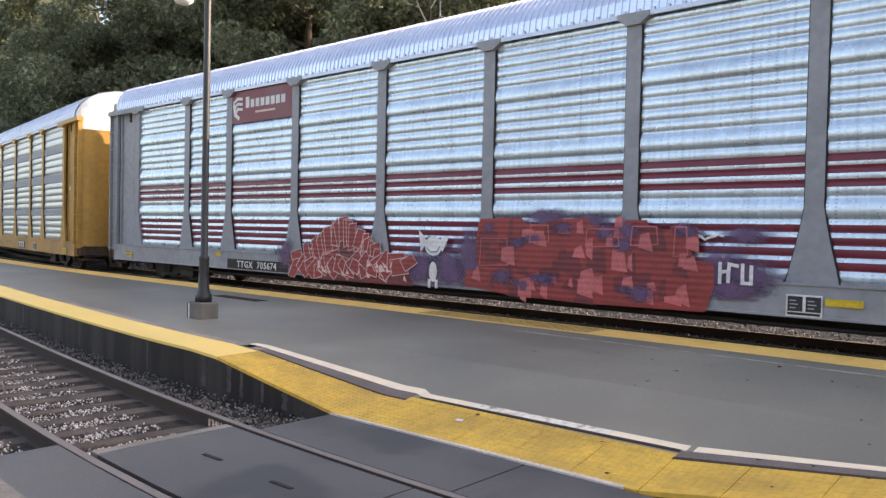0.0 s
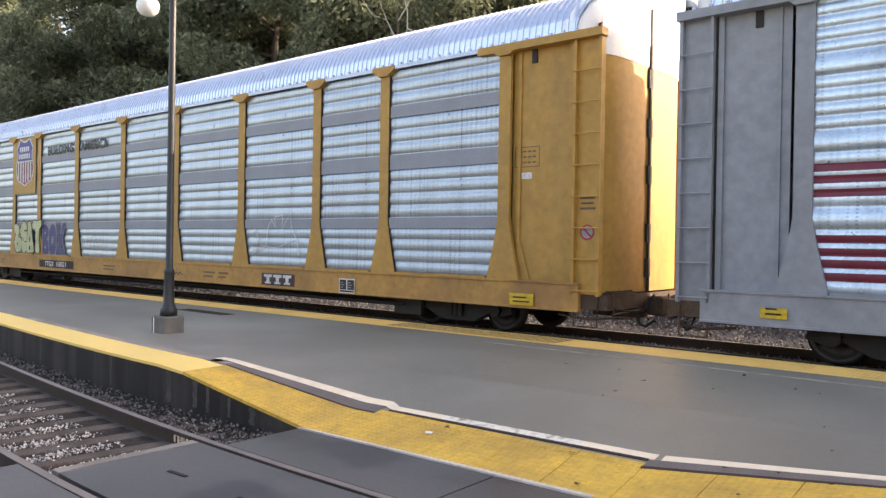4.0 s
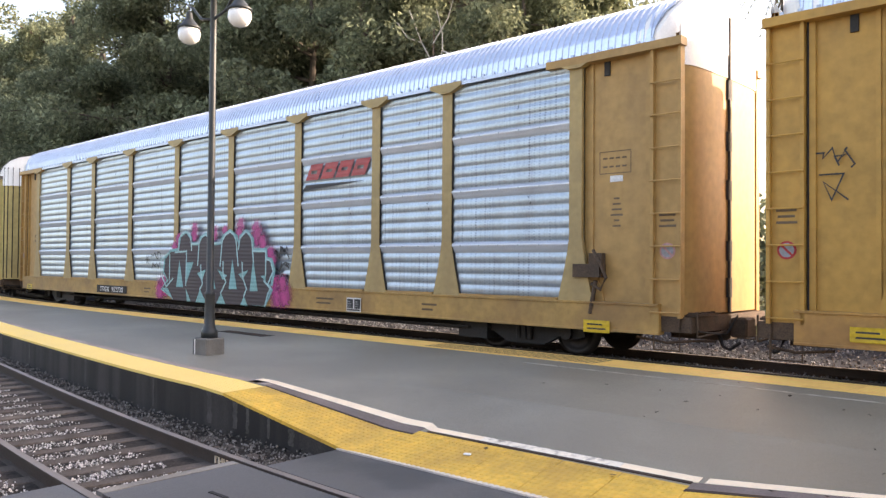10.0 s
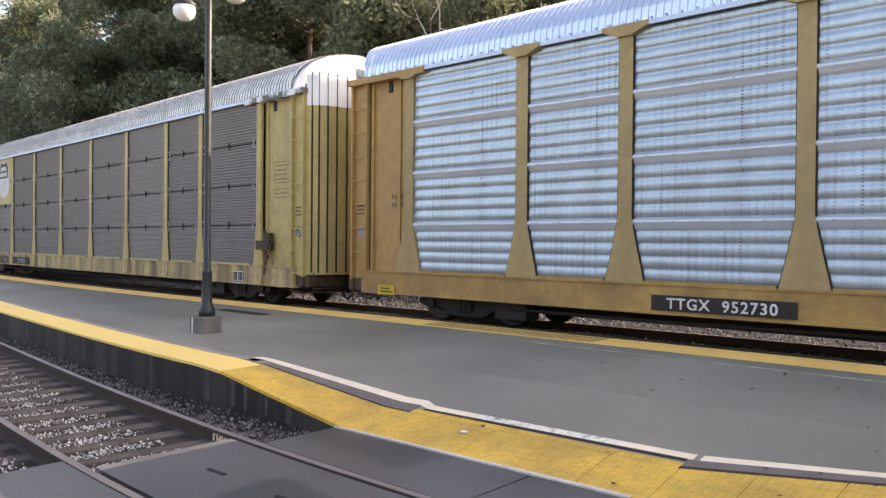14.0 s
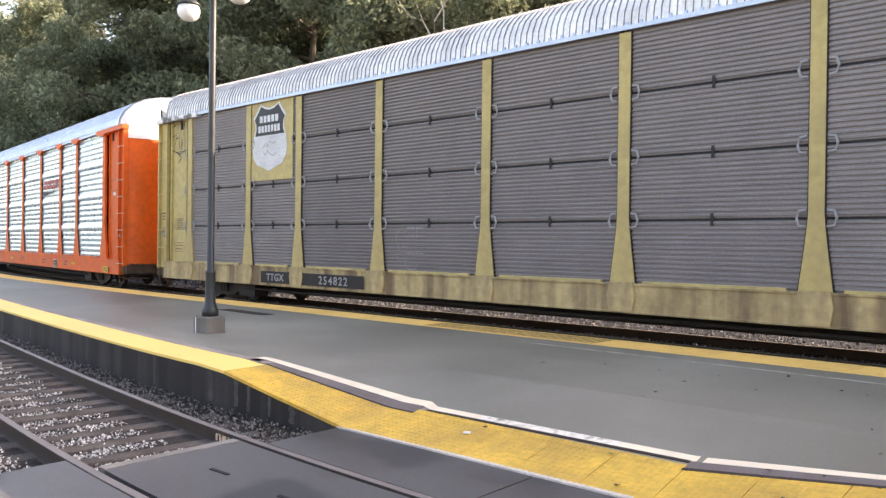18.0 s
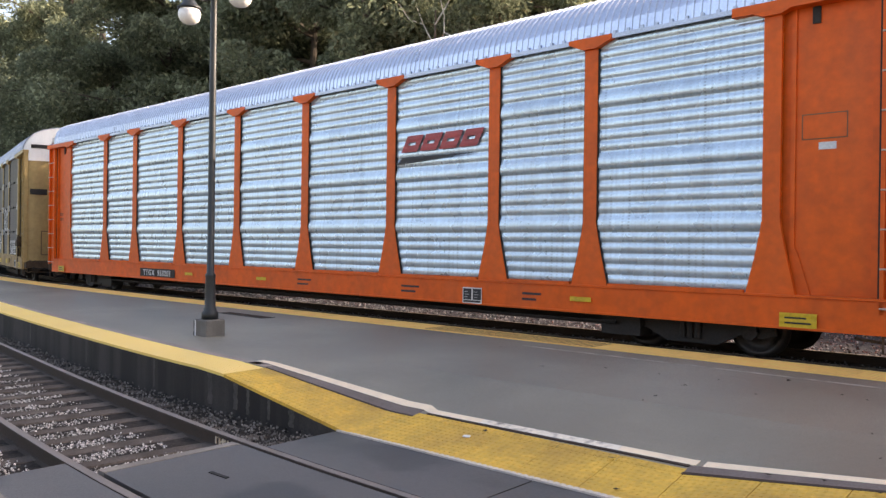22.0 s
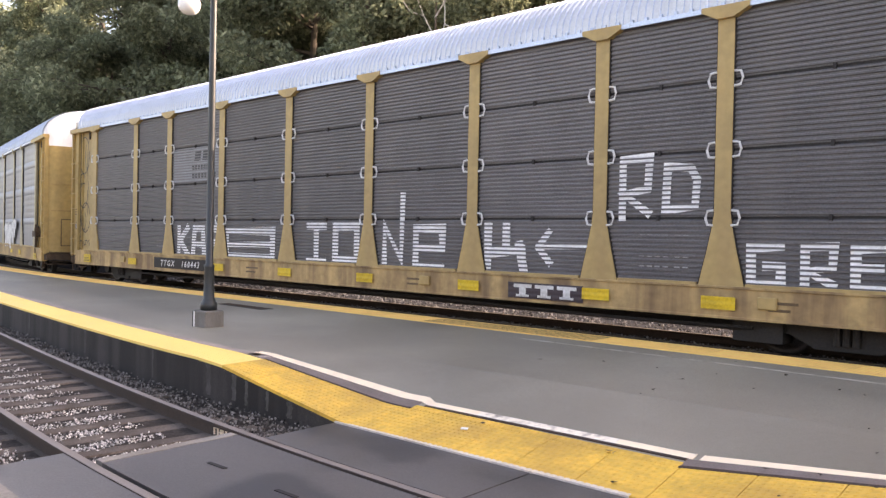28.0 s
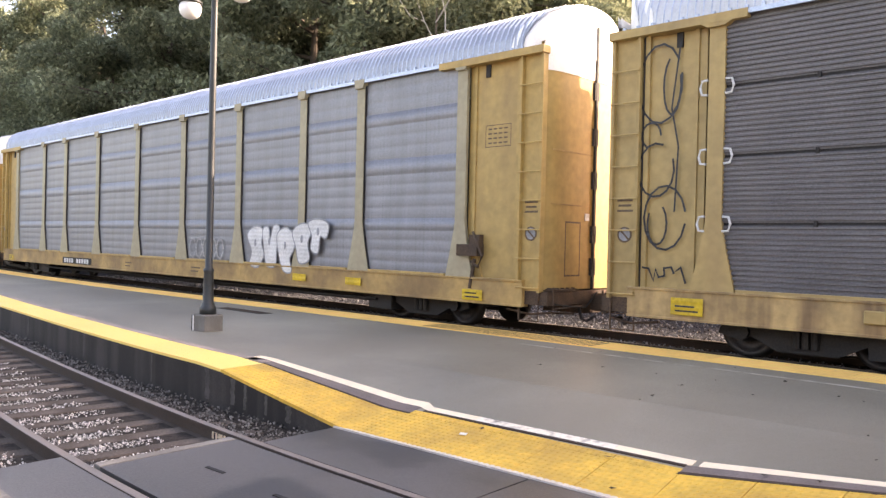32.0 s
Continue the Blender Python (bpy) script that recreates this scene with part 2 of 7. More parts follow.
M["leaf_a"] = leaf_mat("dark_foliage", (0.165, 0.186, 0.116))
M["leaf_b"] = leaf_mat("grey_green_foliage", (0.275, 0.305, 0.195))
M["debris"] = mat("dry_leaf_litter", (0.0444, 0.0333, 0.0222), 0.9, vary=0.4, bump=0)


# ---------------------------------------------------------------- mesh helpers
def finish(name, bm, material, smooth=False):
    me = bpy.data.meshes.new(name)
    bm.to_mesh(me)
    bm.free()
    if smooth:
        me.polygons.foreach_set("use_smooth", [True] * len(me.polygons))
    for k in material if isinstance(material, (list, tuple)) else [material]:
        me.materials.append(M[k] if isinstance(k, str) else k)
    return me


def part(name, bm, material, parent=None, label="", smooth=False):
    """Links a bmesh as one mesh object, under a thing or a part when a parent is given."""
    me = finish(name, bm, material, smooth)
    if name == "graffiti" and not me.attributes.get("soft"):
        # every painted stroke or patch is a piece of its own
        for piece in islands(me):
            shared(name, piece, parent, None, label)
        return None
    ob = new(name, me)
    ob.parent = parent
    if label:
        tagged(ob, label)
    return ob


def islands(me):
    """The separate pieces of a mesh, each as a mesh of its own."""
    bm = bmesh.new()
    bm.from_mesh(me)
    bmesh.ops.remove_doubles(bm, verts=bm.verts, dist=1e-6)
    left, out = set(bm.faces), []
    order = list(bm.faces)
    for f in order:
        if f not in left:
            continue
        left.discard(f)
        group, queue = [f], [f]
        while queue:
            for v in queue.pop().verts:
                for g in v.link_faces:
                    if g in left:
                        left.discard(g)
                        group.append(g)
                        queue.append(g)
        ids = {}
        for g in group:
            for v in g.verts:
                ids.setdefault(v.index, len(ids))
        bm.verts.ensure_lookup_table()
        piece = bpy.data.meshes.new(me.name)
        piece.from_pydata([tuple(bm.verts[i].co) for i in ids], [], [[ids[v.index] for v in g.verts] for g in group])
        for k in me.materials:
            piece.materials.append(k)
        out.append(piece)
    bm.free()
    return out


def shared(name, me, parent, m=None, label=""):
    ob = new(name, me)
    ob.parent = parent
    if m is not None:
        ob.matrix_basis = m
    if label:
        tagged(ob, label)
    return ob


def box(bm, x0, x1, y0, y1, z0, z1, mi=0):
    v = [bm.verts.new(p) for p in ((x0, y0, z0), (x1, y0, z0), (x1, y1, z0), (x0, y1, z0), (x0, y0, z1), (x1, y0, z1), (x1, y1, z1), (x0, y1, z1))]
    for f in ((3, 2, 1, 0), (4, 5, 6, 7), (0, 1, 5, 4), (1, 2, 6, 5), (2, 3, 7, 6), (3, 0, 4, 7)):
        bm.faces.new([v[i] for i in f]).material_index = mi
    return v


def bevel(bm, w=0.01, seg=1):
    bmesh.ops.bevel(bm, geom=list(bm.edges), offset=w, segments=seg, affect="EDGES", clamp_overlap=True)


def plate(bm, pts, y0, y1, mi=0):
    """A plate cut to an outline of (x, z) points, standing between y0 (front) and y1 (back)."""
    a = [bm.verts.new((x, y0, z)) for x, z in pts]
    b = [bm.verts.new((x, y1, z)) for x, z in pts]
    bm.faces.new(a).material_index = mi
    bm.faces.new(b[::-1]).material_index = mi
    n = len(pts)
    for i in range(n):
        bm.faces.new((a[i], b[i], b[(i + 1) % n], a[(i + 1) % n])).material_index = mi


def tube(bm, pts, r, seg=8, cap=True):
    """A round bar along a polyline; r may be a list of radii."""
    rings = []
    pts = [Vector(p) for p in pts]
    for i, p in enumerate(pts):
        d = (pts[min(i + 1, len(pts) - 1)] - pts[max(i - 1, 0)]).normalized()
        u = d.cross(Vector((0, 0, 1)) if abs(d.z) < 0.9 else Vector((1, 0, 0))).normalized()
        w = d.cross(u)
        rad = r[i] if isinstance(r, (list, tuple)) else r
        rings.append([bm.verts.new(p + (u * math.cos(2 * math.pi * k / seg) + w * math.sin(2 * math.pi * k / seg)) * rad) for k in range(seg)])
    for a, b in zip(rings, rings[1:]):
        for k in range(seg):
            bm.faces.new((a[k], a[(k + 1) % seg], b[(k + 1) % seg], b[k]))
    if cap:
        bm.faces.new(rings[0][::-1])
        bm.faces.new(rings[-1])


def lathe(bm, prof, seg=16, cx=0.0, cy=0.0):
    rings = [[bm.verts.new((cx + r * math.cos(2 * math.pi * k / seg), cy + r * math.sin(2 * math.pi * k / seg), z)) for k in range(seg)] for r, z in prof]
    for a, b in zip(rings, rings[1:]):
        for k in range(seg):
            bm.faces.new((a[k], a[(k + 1) % seg], b[(k + 1) % seg], b[k]))
    bm.faces.new(rings[0][::-1])
    bm.faces.new(rings[-1])


def ribbon(bm, xs, lo, hi, zf, thick, mi=0):
    """A slab that follows y = lo(x)..hi(x), its top at zf(x, y)."""
    prev = None
    for x in xs:
        a, b = lo(x), hi(x)
        c = [bm.verts.new(p) for p in ((x, a, zf(x, a)), (x, b, zf(x, b)), (x, b, zf(x, b) - thick), (x, a, zf(x, a) - thick))]
        if prev:
            for i in range(4):
                bm.faces.new((prev[i], c[i], c[(i + 1) % 4], prev[(i + 1) % 4])).material_index = mi
        else:
            bm.faces.new(c).material_index = mi
        prev = c
    bm.faces.new(prev[::-1]).material_index = mi


# ---------------------------------------------------------------- the plan
ZP = 0.35            # platform above the near rails
ZR = 0.15            # datum of the cars
ZT = 0.26            # heads of the rails under the train
_ex = np.array([-140, -60, -40, -28, -22, -17.7, -12.45, -9.0, -7.8, -6.5, -5.8, -4.8, -3, 0, 60], float)
_ey = np.array([33.5, 12.9, 10.2, 8.25, 7.2, 6.5, 5.78, 5.38, 5.33, 5.32, 5.33, 5.32, 5.27, 5.27, 5.27], float)
_rx = np.array([-140, -60, -40, -28, -22, -15.4, -10.5, -7.8, -6.1, -4.75, 0, 60], float)
_ry = np.array([32.6, 12.1, 9.4, 7.5, 6.55, 5.62, 4.9, 4.57, 4.4, 4.3, 4.22, 4.22], float)


def soft_curve(xs, ys):
    g = np.arange(-140, 60.01, 0.25)
    v = np.interp(g, xs, ys)
    for _ in range(3):
        v = np.convolve(np.pad(v, 4, mode="edge"), np.ones(9) / 9, "valid")
    return lambda x: float(np.interp(x, g, v))


y_edge = soft_curve(_ex, _ey)
y_r2 = soft_curve(_rx, _ry)


def y_side(x):
    """The side of the train that faces the platform."""
    u = max(min(x, -2.0) + 2.0, -60.0)
    return 11.306 - 0.05 * (max(x, -62.0) + 2.0) - 0.002003 * u * u - 6.6e-05 * u ** 3


def y_track(x):
    return y_side(x) + 1.52


def ramp(x):
    return float(np.interp(x, [-8.2, -5.83, -2.6, -0.4], [0, 1, 1, 0]))


def z_plat(x, y):
    return ZP * (1 - ramp(x) * min(1.0, max(0.0, (7.2 - y) / 1.9)))


def heading(f, x):
    return math.atan((f(x + 0.2) - f(x - 0.2)) / 0.4)


# ---------------------------------------------------------------- ground, beds and platforms
bm = bmesh.new()
for x0, x1, y0, y1 in ((-900, 900, -900, 900),):
    vs = [bm.verts.new(p) for p in ((x0, y0, -0.36), (x1, y0, -0.36), (x1, y1, -0.36), (x0, y1, -0.36))]
    bm.faces.new(vs)
tagged(part("ground", bm, "earth"), "dry earth ground beyond the tracks", "ground", kind="structure")

bm = bmesh.new()
XS = [x * 1.0 for x in range(-110, 61)]
ribbon(bm, XS, lambda x: y_r2(x) - 2.6, lambda x: y_edge(x) - 0.002, lambda x, y: -0.15, 0.2)
tagged(part("ballast_bed", bm, "ballast"), "grey crushed stone bed under the near track", "ballast", kind="structure")
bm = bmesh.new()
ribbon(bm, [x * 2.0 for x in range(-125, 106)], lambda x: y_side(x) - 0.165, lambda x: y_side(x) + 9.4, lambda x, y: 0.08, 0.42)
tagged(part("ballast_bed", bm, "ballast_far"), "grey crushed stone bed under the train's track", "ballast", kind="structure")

# island platform: a graded sheet with the dip of the crossing in it
bm = bmesh.new()
gx = [x * 1.0 for x in range(-110, -9)] + [-9 + 0.2 * i for i in range(0, 51)] + [x * 1.0 for x in range(2, 61)]
prev = None
for x in gx:
    a, b = y_edge(x) + 0.02, y_side(x) - 0.19
    c = a + 0.575
    far_in = b - 0.765
    ys = [c + (min(7.4, far_in - 0.5) - c) * k / 8 if y_edge(x) < 6.8 else c + (far_in - c) * k / 9 for k in range(9)] + [far_in]
    row = [bm.verts.new((x, a, z_plat(x, a) - 0.045)), bm.verts.new((x, c - 0.003, z_plat(x, c) - 0.045))] + [bm.verts.new((x, y, z_plat(x, y))) for y in ys]
    row += [bm.verts.new((x, far_in + 0.003, ZP - 0.045)), bm.verts.new((x, b, ZP - 0.045))]
    row += [bm.verts.new((x, b, -0.3)), bm.verts.new((x, a, -0.3))]
    if prev:
        for i in range(len(row)):
            j = (i + 1) % len(row)
            bm.faces.new((prev[i], row[i], row[j], prev[j]))
    prev = row
tagged(part("platform", bm, "asphalt"), "grey worn asphalt island platform dipping at a track crossing", "platform", kind="structure")

# concrete edge walls
bm = bmesh.new()
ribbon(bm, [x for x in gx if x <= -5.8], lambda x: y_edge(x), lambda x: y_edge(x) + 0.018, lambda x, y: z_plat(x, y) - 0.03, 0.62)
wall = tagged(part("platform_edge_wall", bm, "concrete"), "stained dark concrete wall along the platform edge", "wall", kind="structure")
srng = random.Random(44)
for x in (-15.6, -12.4, -9.8, -8.3, -7.75, -7.5, -7.1, -6.7):
    top = z_plat(x, y_edge(x)) - 0.04
    bm = bmesh.new()
    n = 9
    w = srng.uniform(0.03, 0.07)
    left = [(x - w * srng.uniform(0.5, 1.1), top - (top + 0.12) * i / n * srng.uniform(0.92, 1.0)) for i in range(n)]
    right = [(x + w * srng.uniform(0.4, 1.1), z) for _, z in left]
    y = y_edge(x)
    m = heading(y_edge, x)
    rows_ = [[bm.verts.new((a, y + (a - x) * m - 0.004, z)), bm.verts.new((c, y + (c - x) * m - 0.004, z))] for (a, z), (c, _) in zip(left, right)]
    for p, q in zip(rows_, rows_[1:]):
        bm.faces.new((p[0], p[1], q[1], q[0]))
    part("weep_stain", bm, "lime_stain", wall, "pale lime stain run down the concrete")
bm = bmesh.new()
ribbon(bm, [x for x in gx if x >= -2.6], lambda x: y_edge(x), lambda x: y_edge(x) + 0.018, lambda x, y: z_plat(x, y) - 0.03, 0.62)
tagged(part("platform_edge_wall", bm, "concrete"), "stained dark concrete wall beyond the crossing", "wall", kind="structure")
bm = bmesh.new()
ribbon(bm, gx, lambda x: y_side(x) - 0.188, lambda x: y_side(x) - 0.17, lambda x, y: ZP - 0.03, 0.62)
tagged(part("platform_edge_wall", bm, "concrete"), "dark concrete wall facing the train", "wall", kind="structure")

# near platform where the camera stands
bm = bmesh.new()
ribbon(bm, XS, lambda x: -14.0, lambda x: y_r2(x) - 2.18, lambda x, y: 0.02, 0.3)
tagged(part("near_platform", bm, "asphalt_dark"), "grey asphalt platform opposite the island", "platform", kind="structure")
bm = bmesh.new()
ribbon(bm, XS, lambda x: y_r2(x) - 2.3, lambda x: y_r2(x) - 2.172, lambda x, y: 0.03, 0.25)
tagged(part("platform_edging", bm, "concrete_light"), "pale concrete edging of the near platform", "edging", kind="structure")

# plain unseen wall added behind the camera: closes the place, darkens the cars' reflections
bm = bmesh.new()
box(bm, -70, 50, -12.3, -12.0, -0.3, 5.4)
tagged(part("wall_south", bm, "station_wall"), "plain weathered grey unseen wall added behind the near platform", "wall", kind="structure")

# painted and paved strips on the island
fx = [-8.6 + 0.1 * i for i in range(0, 95)]
for lo_, hi_, paint_, label_ in ((-8.45, -4.75, "white_line", "worn cream-white painted line above the yellow strip"), (-4.75, -3.25, "worn_line", "flaking stretch of cream-white painted line"), (-3.25, -2.56, "white_line", "cream-white painted line near the crossing")):
    bm = bmesh.new()
    ribbon(bm, [lo_ + (hi_ - lo_) * i / 24 for i in range(25)], lambda x: 6.06 if x > -5.5 else 6.12, lambda x: 6.16 if x > -5.5 else 6.25, lambda x, y: z_plat(x, y) + 0.006, 0.03)
    tagged(part("white_line", bm, paint_), label_, "line", kind="structure")
bm = bmesh.new()
ribbon(bm, [x for x in fx if -5.45 <= x <= -2.56], lambda x: 6.02, lambda x: 6.056, lambda x, y: z_plat(x, y) + 0.009, 0.03)
tagged(part("joint", bm, "seam"), "dark open joint below the white line", "joint", kind="structure")
bm = bmesh.new()
ribbon(bm, [x for x in fx if -8.0 <= x <= -5.5], lambda x: y_edge(x) + 0.592, lambda x: y_edge(x) + 0.618, lambda x, y: z_plat(x, y) + 0.009, 0.03)
tagged(part("joint", bm, "seam"), "dark open joint behind the yellow tiles", "joint", kind="structure")
bm = bmesh.new()
ribbon(bm, [x for x in fx if -2.52 <= x], lambda x: 6.05, lambda x: 6.15, lambda x, y: z_plat(x, y) + 0.006, 0.03)
tagged(part("white_line", bm, "white_line"), "clean white painted line beside the crossing", "line", kind="structure")
bm = bmesh.new()
ribbon(bm, [x for x in fx if -8.45 <= x <= -5.5], lambda x: y_edge(x) + 0.605, lambda x: 6.118, lambda x, y: z_plat(x, y) + 0.004, 0.03)
tagged(part("curb_strip", bm, "curb_dark"), "dark concrete strip between the yellow tiles and white line", "curb", kind="structure")
bm = bmesh.new()
ribbon(bm, [x for x in fx if -2.6 <= x], lambda x: y_edge(x) + 0.605, lambda x: 6.048, lambda x, y: z_plat(x, y) + 0.004, 0.03)
tagged(part("curb_strip", bm, "curb_dark"), "dark concrete strip beyond the crossing", "curb", kind="structure")
bm = bmesh.new()
ribbon(bm, [x for x in fx if -2.6 <= x], lambda x: y_edge(x) + 0.594, lambda x: y_edge(x) + 0.636, lambda x, y: z_plat(x, y) + 0.008, 0.03)
tagged(part("joint", bm, "seam"), "dark brown joint behind the yellow tiles beyond the crossing", "joint", kind="structure")
bm = bmesh.new()
ribbon(bm, [x for x in gx if x <= -8.0], lambda x: y_edge(x) + 0.605, lambda x: y_edge(x) + 0.74, lambda x, y: z_plat(x, y) + 0.004, 0.03)
tagged(part("edge_strip", bm, "margin"), "brownish concrete margin behind the yellow strip", "curb", kind="structure")
bm = bmesh.new()
ribbon(bm, [x for x in gx if -7 <= x <= 40], lambda x: y_side(x) - 1.5, lambda x: y_side(x) - 1.455, lambda x, y: ZP + 0.004, 0.03)
tagged(part("white_line", bm, "faint_line"), "thin faded pale line along the far yellow strip", "line", kind="structure")


# ---------------------------------------------------------------- near track
def rail_mesh(bm, f, x0, x1, ztop, step=1.0):
    """Rail with foot, web and head, along y = f(x)."""
    sec = [(-0.07, -0.17), (0.07, -0.17), (0.07, -0.155), (0.012, -0.135), (0.012, -0.045), (0.036, -0.035), (0.036, -0.004), (0.03, 0.0), (-0.03, 0.0), (-0.036, -0.004), (-0.036, -0.035), (-0.012, -0.045), (-0.012, -0.135), (-0.07, -0.155)]
    prev = None
    x = x0
    while x <= x1 + 1e-6:
        h = heading(f, x)
        ring = [bm.verts.new((x - s * math.sin(h), f(x) + s * math.cos(h), ztop + z)) for s, z in sec]
        if prev:
            for i in range(len(ring)):
                j = (i + 1) % len(ring)
                bm.faces.new((prev[i], ring[i], ring[j], prev[j])).material_index = 1 if i in (6, 7, 8) else 0
        prev = ring
        x += step


def y_r1(x):
    return y_r2(x) - 1.46 / math.cos(heading(y_r2, x))


near_track = tagged(new("railway_track"), "worn steel rails on old timber ties in crushed stone", "railway track", kind="structure")
for f in (y_r1, y_r2):
    bm = bmesh.new()
    rail_mesh(bm, f, -110, 60, 0.0)
    part("rail", bm, ["rail", "rail_top"], near_track)
bm = bmesh.new()
prev_x = -6.78
for dx, z0, z1 in ((0.0, -0.12, -0.05), (0.035, -0.055, -0.05), (0.07, -0.12, -0.05), (0.1, -0.09, -0.08), (0.13, -0.12, -0.05), (0.17, -0.12, -0.05), (0.2, -0.09, -0.08), (0.23, -0.12, -0.05)):
    x = prev_x + dx
    box(bm, x - 0.008, x + 0.012, y_r2(x) - 0.022, y_r2(x) - 0.012, z0, z1)
part("paint_mark", bm, "white_line", near_track, "small pale paint mark on the rail web")
far_track = tagged(new("railway_track"), "main line rails under the passing train", "railway track", kind="structure")
for off in (-0.73, 0.73):
    bm = bmesh.new()
    rail_mesh(bm, lambda x, o=off: y_track(x) + o, -250, 215, ZT)
    part("rail", bm, ["rail", "rail_top"], far_track)


def tie_mesh(seed):
    rng = random.Random(seed)
    bm = bmesh.new()
    vs = box(bm, -0.115, 0.115, -1.28, 1.28, -0.12, 0.0)
    bevel(bm, 0.012)
    for v in bm.verts:
        v.co += Vector((rng.uniform(-1, 1), rng.uniform(-2, 2), rng.uniform(-1, 0.6))) * 0.008
    return finish("tie", bm, "tie")


TIES = [tie_mesh(i) for i in range(4)]
rng = random.Random(3)


def lay_ties(track, f, x0, x1, ztop, pitch=0.55, off=0.0):
    x = x0
    while x < x1:
        h = heading(f, x)
        shared("tie", rng.choice(TIES), track, pose(x, f(x) + off, ztop + rng.uniform(-0.012, 0.004), 0, 0, math.degrees(h) + rng.uniform(-1.5, 1.5)))
        x += pitch


lay_ties(near_track, lambda x: (y_r1(x) + y_r2(x)) / 2, -34, -6.4, -0.135, 0.53)
lay_ties(far_track, y_track, -46, 14, ZT - 0.155)


# ---------------------------------------------------------------- crossing panels
def rubber_panel(x0, x1, lo, hi, track, slots=True):
    bm = bmesh.new()
    n = max(2, int((x1 - x0) / 0.4))
    ribbon(bm, [x0 + (x1 - x0) * i / n for i in range(n + 1)], lo, hi, lambda x, y: -0.004, 0.12)
    p = part("crossing_panel", bm, "rubber", track)
    if slots:
        for i in range(2):
            x = x0 + (x1 - x0) * (0.3 + 0.4 * i)
            y = (lo(x) + hi(x)) / 2
            b2 = bmesh.new()
            box(b2, x - 0.12, x + 0.12, y - 0.018, y + 0.018, -0.004, 0.003)
            part("lifting_slot", b2, "black", p)
    return p


crossing = tagged(new("track_crossing"), "dark worn rubber crossing panels between the rails", "crossing", kind="structure")
x = -6.2
while x < 9:
    rubber_panel(x, x + 2.38, lambda x: y_r1(x) + 0.085, lambda x: y_r2(x) - 0.085, crossing)
    x += 2.4
x = -5.95
while x < 9:
    rubber_panel(x, min(x + 2.38, 9), lambda x: y_r2(x) + 0.05, lambda x: y_edge(x) - 0.03, crossing, False)
    x += 2.4
x = -6.7
while x < 9:
    rubber_panel(x, x + 2.38, lambda x: y_r2(x) - 2.16, lambda x: y_r1(x) - 0.05, crossing, False)
    x += 2.4
bm = bmesh.new()
ribbon(bm, [-5.95 + 0.25 * i for i in range(14)], lambda x: y_edge(x) - 0.028, lambda x: y_edge(x) + 0.03, lambda x, y: 0.012, 0.1)
part("metal_edge", bm, "pale_edge", crossing, "pale metal angle along the crossing panels")
bm = bmesh.new()
box(bm, -6.32, -6.21, y_r1(-6.2) + 0.09, y_r2(-6.2) - 0.09, -0.1, 0.0)
part("end_plate", bm, "concrete_light", crossing, "pale end plate of the crossing panels")


# ---------------------------------------------------------------- tactile tiles
def tile_mesh(w, d, material, domes=True):
    """A tile w along x and d along y, with rows of truncated domes."""
    bm = bmesh.new()
    box(bm, 0.0015, w - 0.0015, 0.0015, d - 0.0015, -0.03, 0.006)
    if domes:
        n, k = round(w / 0.06), round(d / 0.06)
        for i in range(n):
            for j in range(k):
                cx, cy = (i + 0.5) * w / n, (j + 0.5) * d / k
                a = [bm.verts.new((cx + 0.014 * math.cos(q * math.pi / 2 + 0.785), cy + 0.014 * math.sin(q * math.pi / 2 + 0.785), 0.006)) for q in range(4)]
                b = [bm.verts.new((cx + 0.008 * math.cos(q * math.pi / 2 + 0.785), cy + 0.008 * math.sin(q * math.pi / 2 + 0.785), 0.011)) for q in range(4)]
                for q in range(4):
                    bm.faces.new((a[q], a[(q + 1) % 4], b[(q + 1) % 4], b[q]))
                bm.faces.new(b)
    return finish("tile", bm, material)


def tile_pose(x, y, dx, dy, h):
    """Stands a tile with its corner at x, y on the sloping platform."""
    c, s = math.cos(h), math.sin(h)
    p0 = Vector((x, y, z_plat(x, y)))
    q = Vector((x + dx * c, y + dx * s, z_plat(x + dx * c, y + dx * s))) - p0
    r = Vector((x - dy * s, y + dy * c, z_plat(x - dy * s, y + dy * c))) - p0
    ex = q.normalized()
    ez = ex.cross(r).normalized()
    ey = ez.cross(ex)
    m = Matrix((ex, ey, ez)).transposed().to_4x4()
    m.translation = p0
    return m


strip = tagged(new("tactile_strip"), "yellow tactile warning tiles along the platform edge", "tactile paving", kind="structure")
t_new, t_far = tile_mesh(0.6, 0.6, "tactile_new"), tile_mesh(0.6, 0.78, "tactile_far")


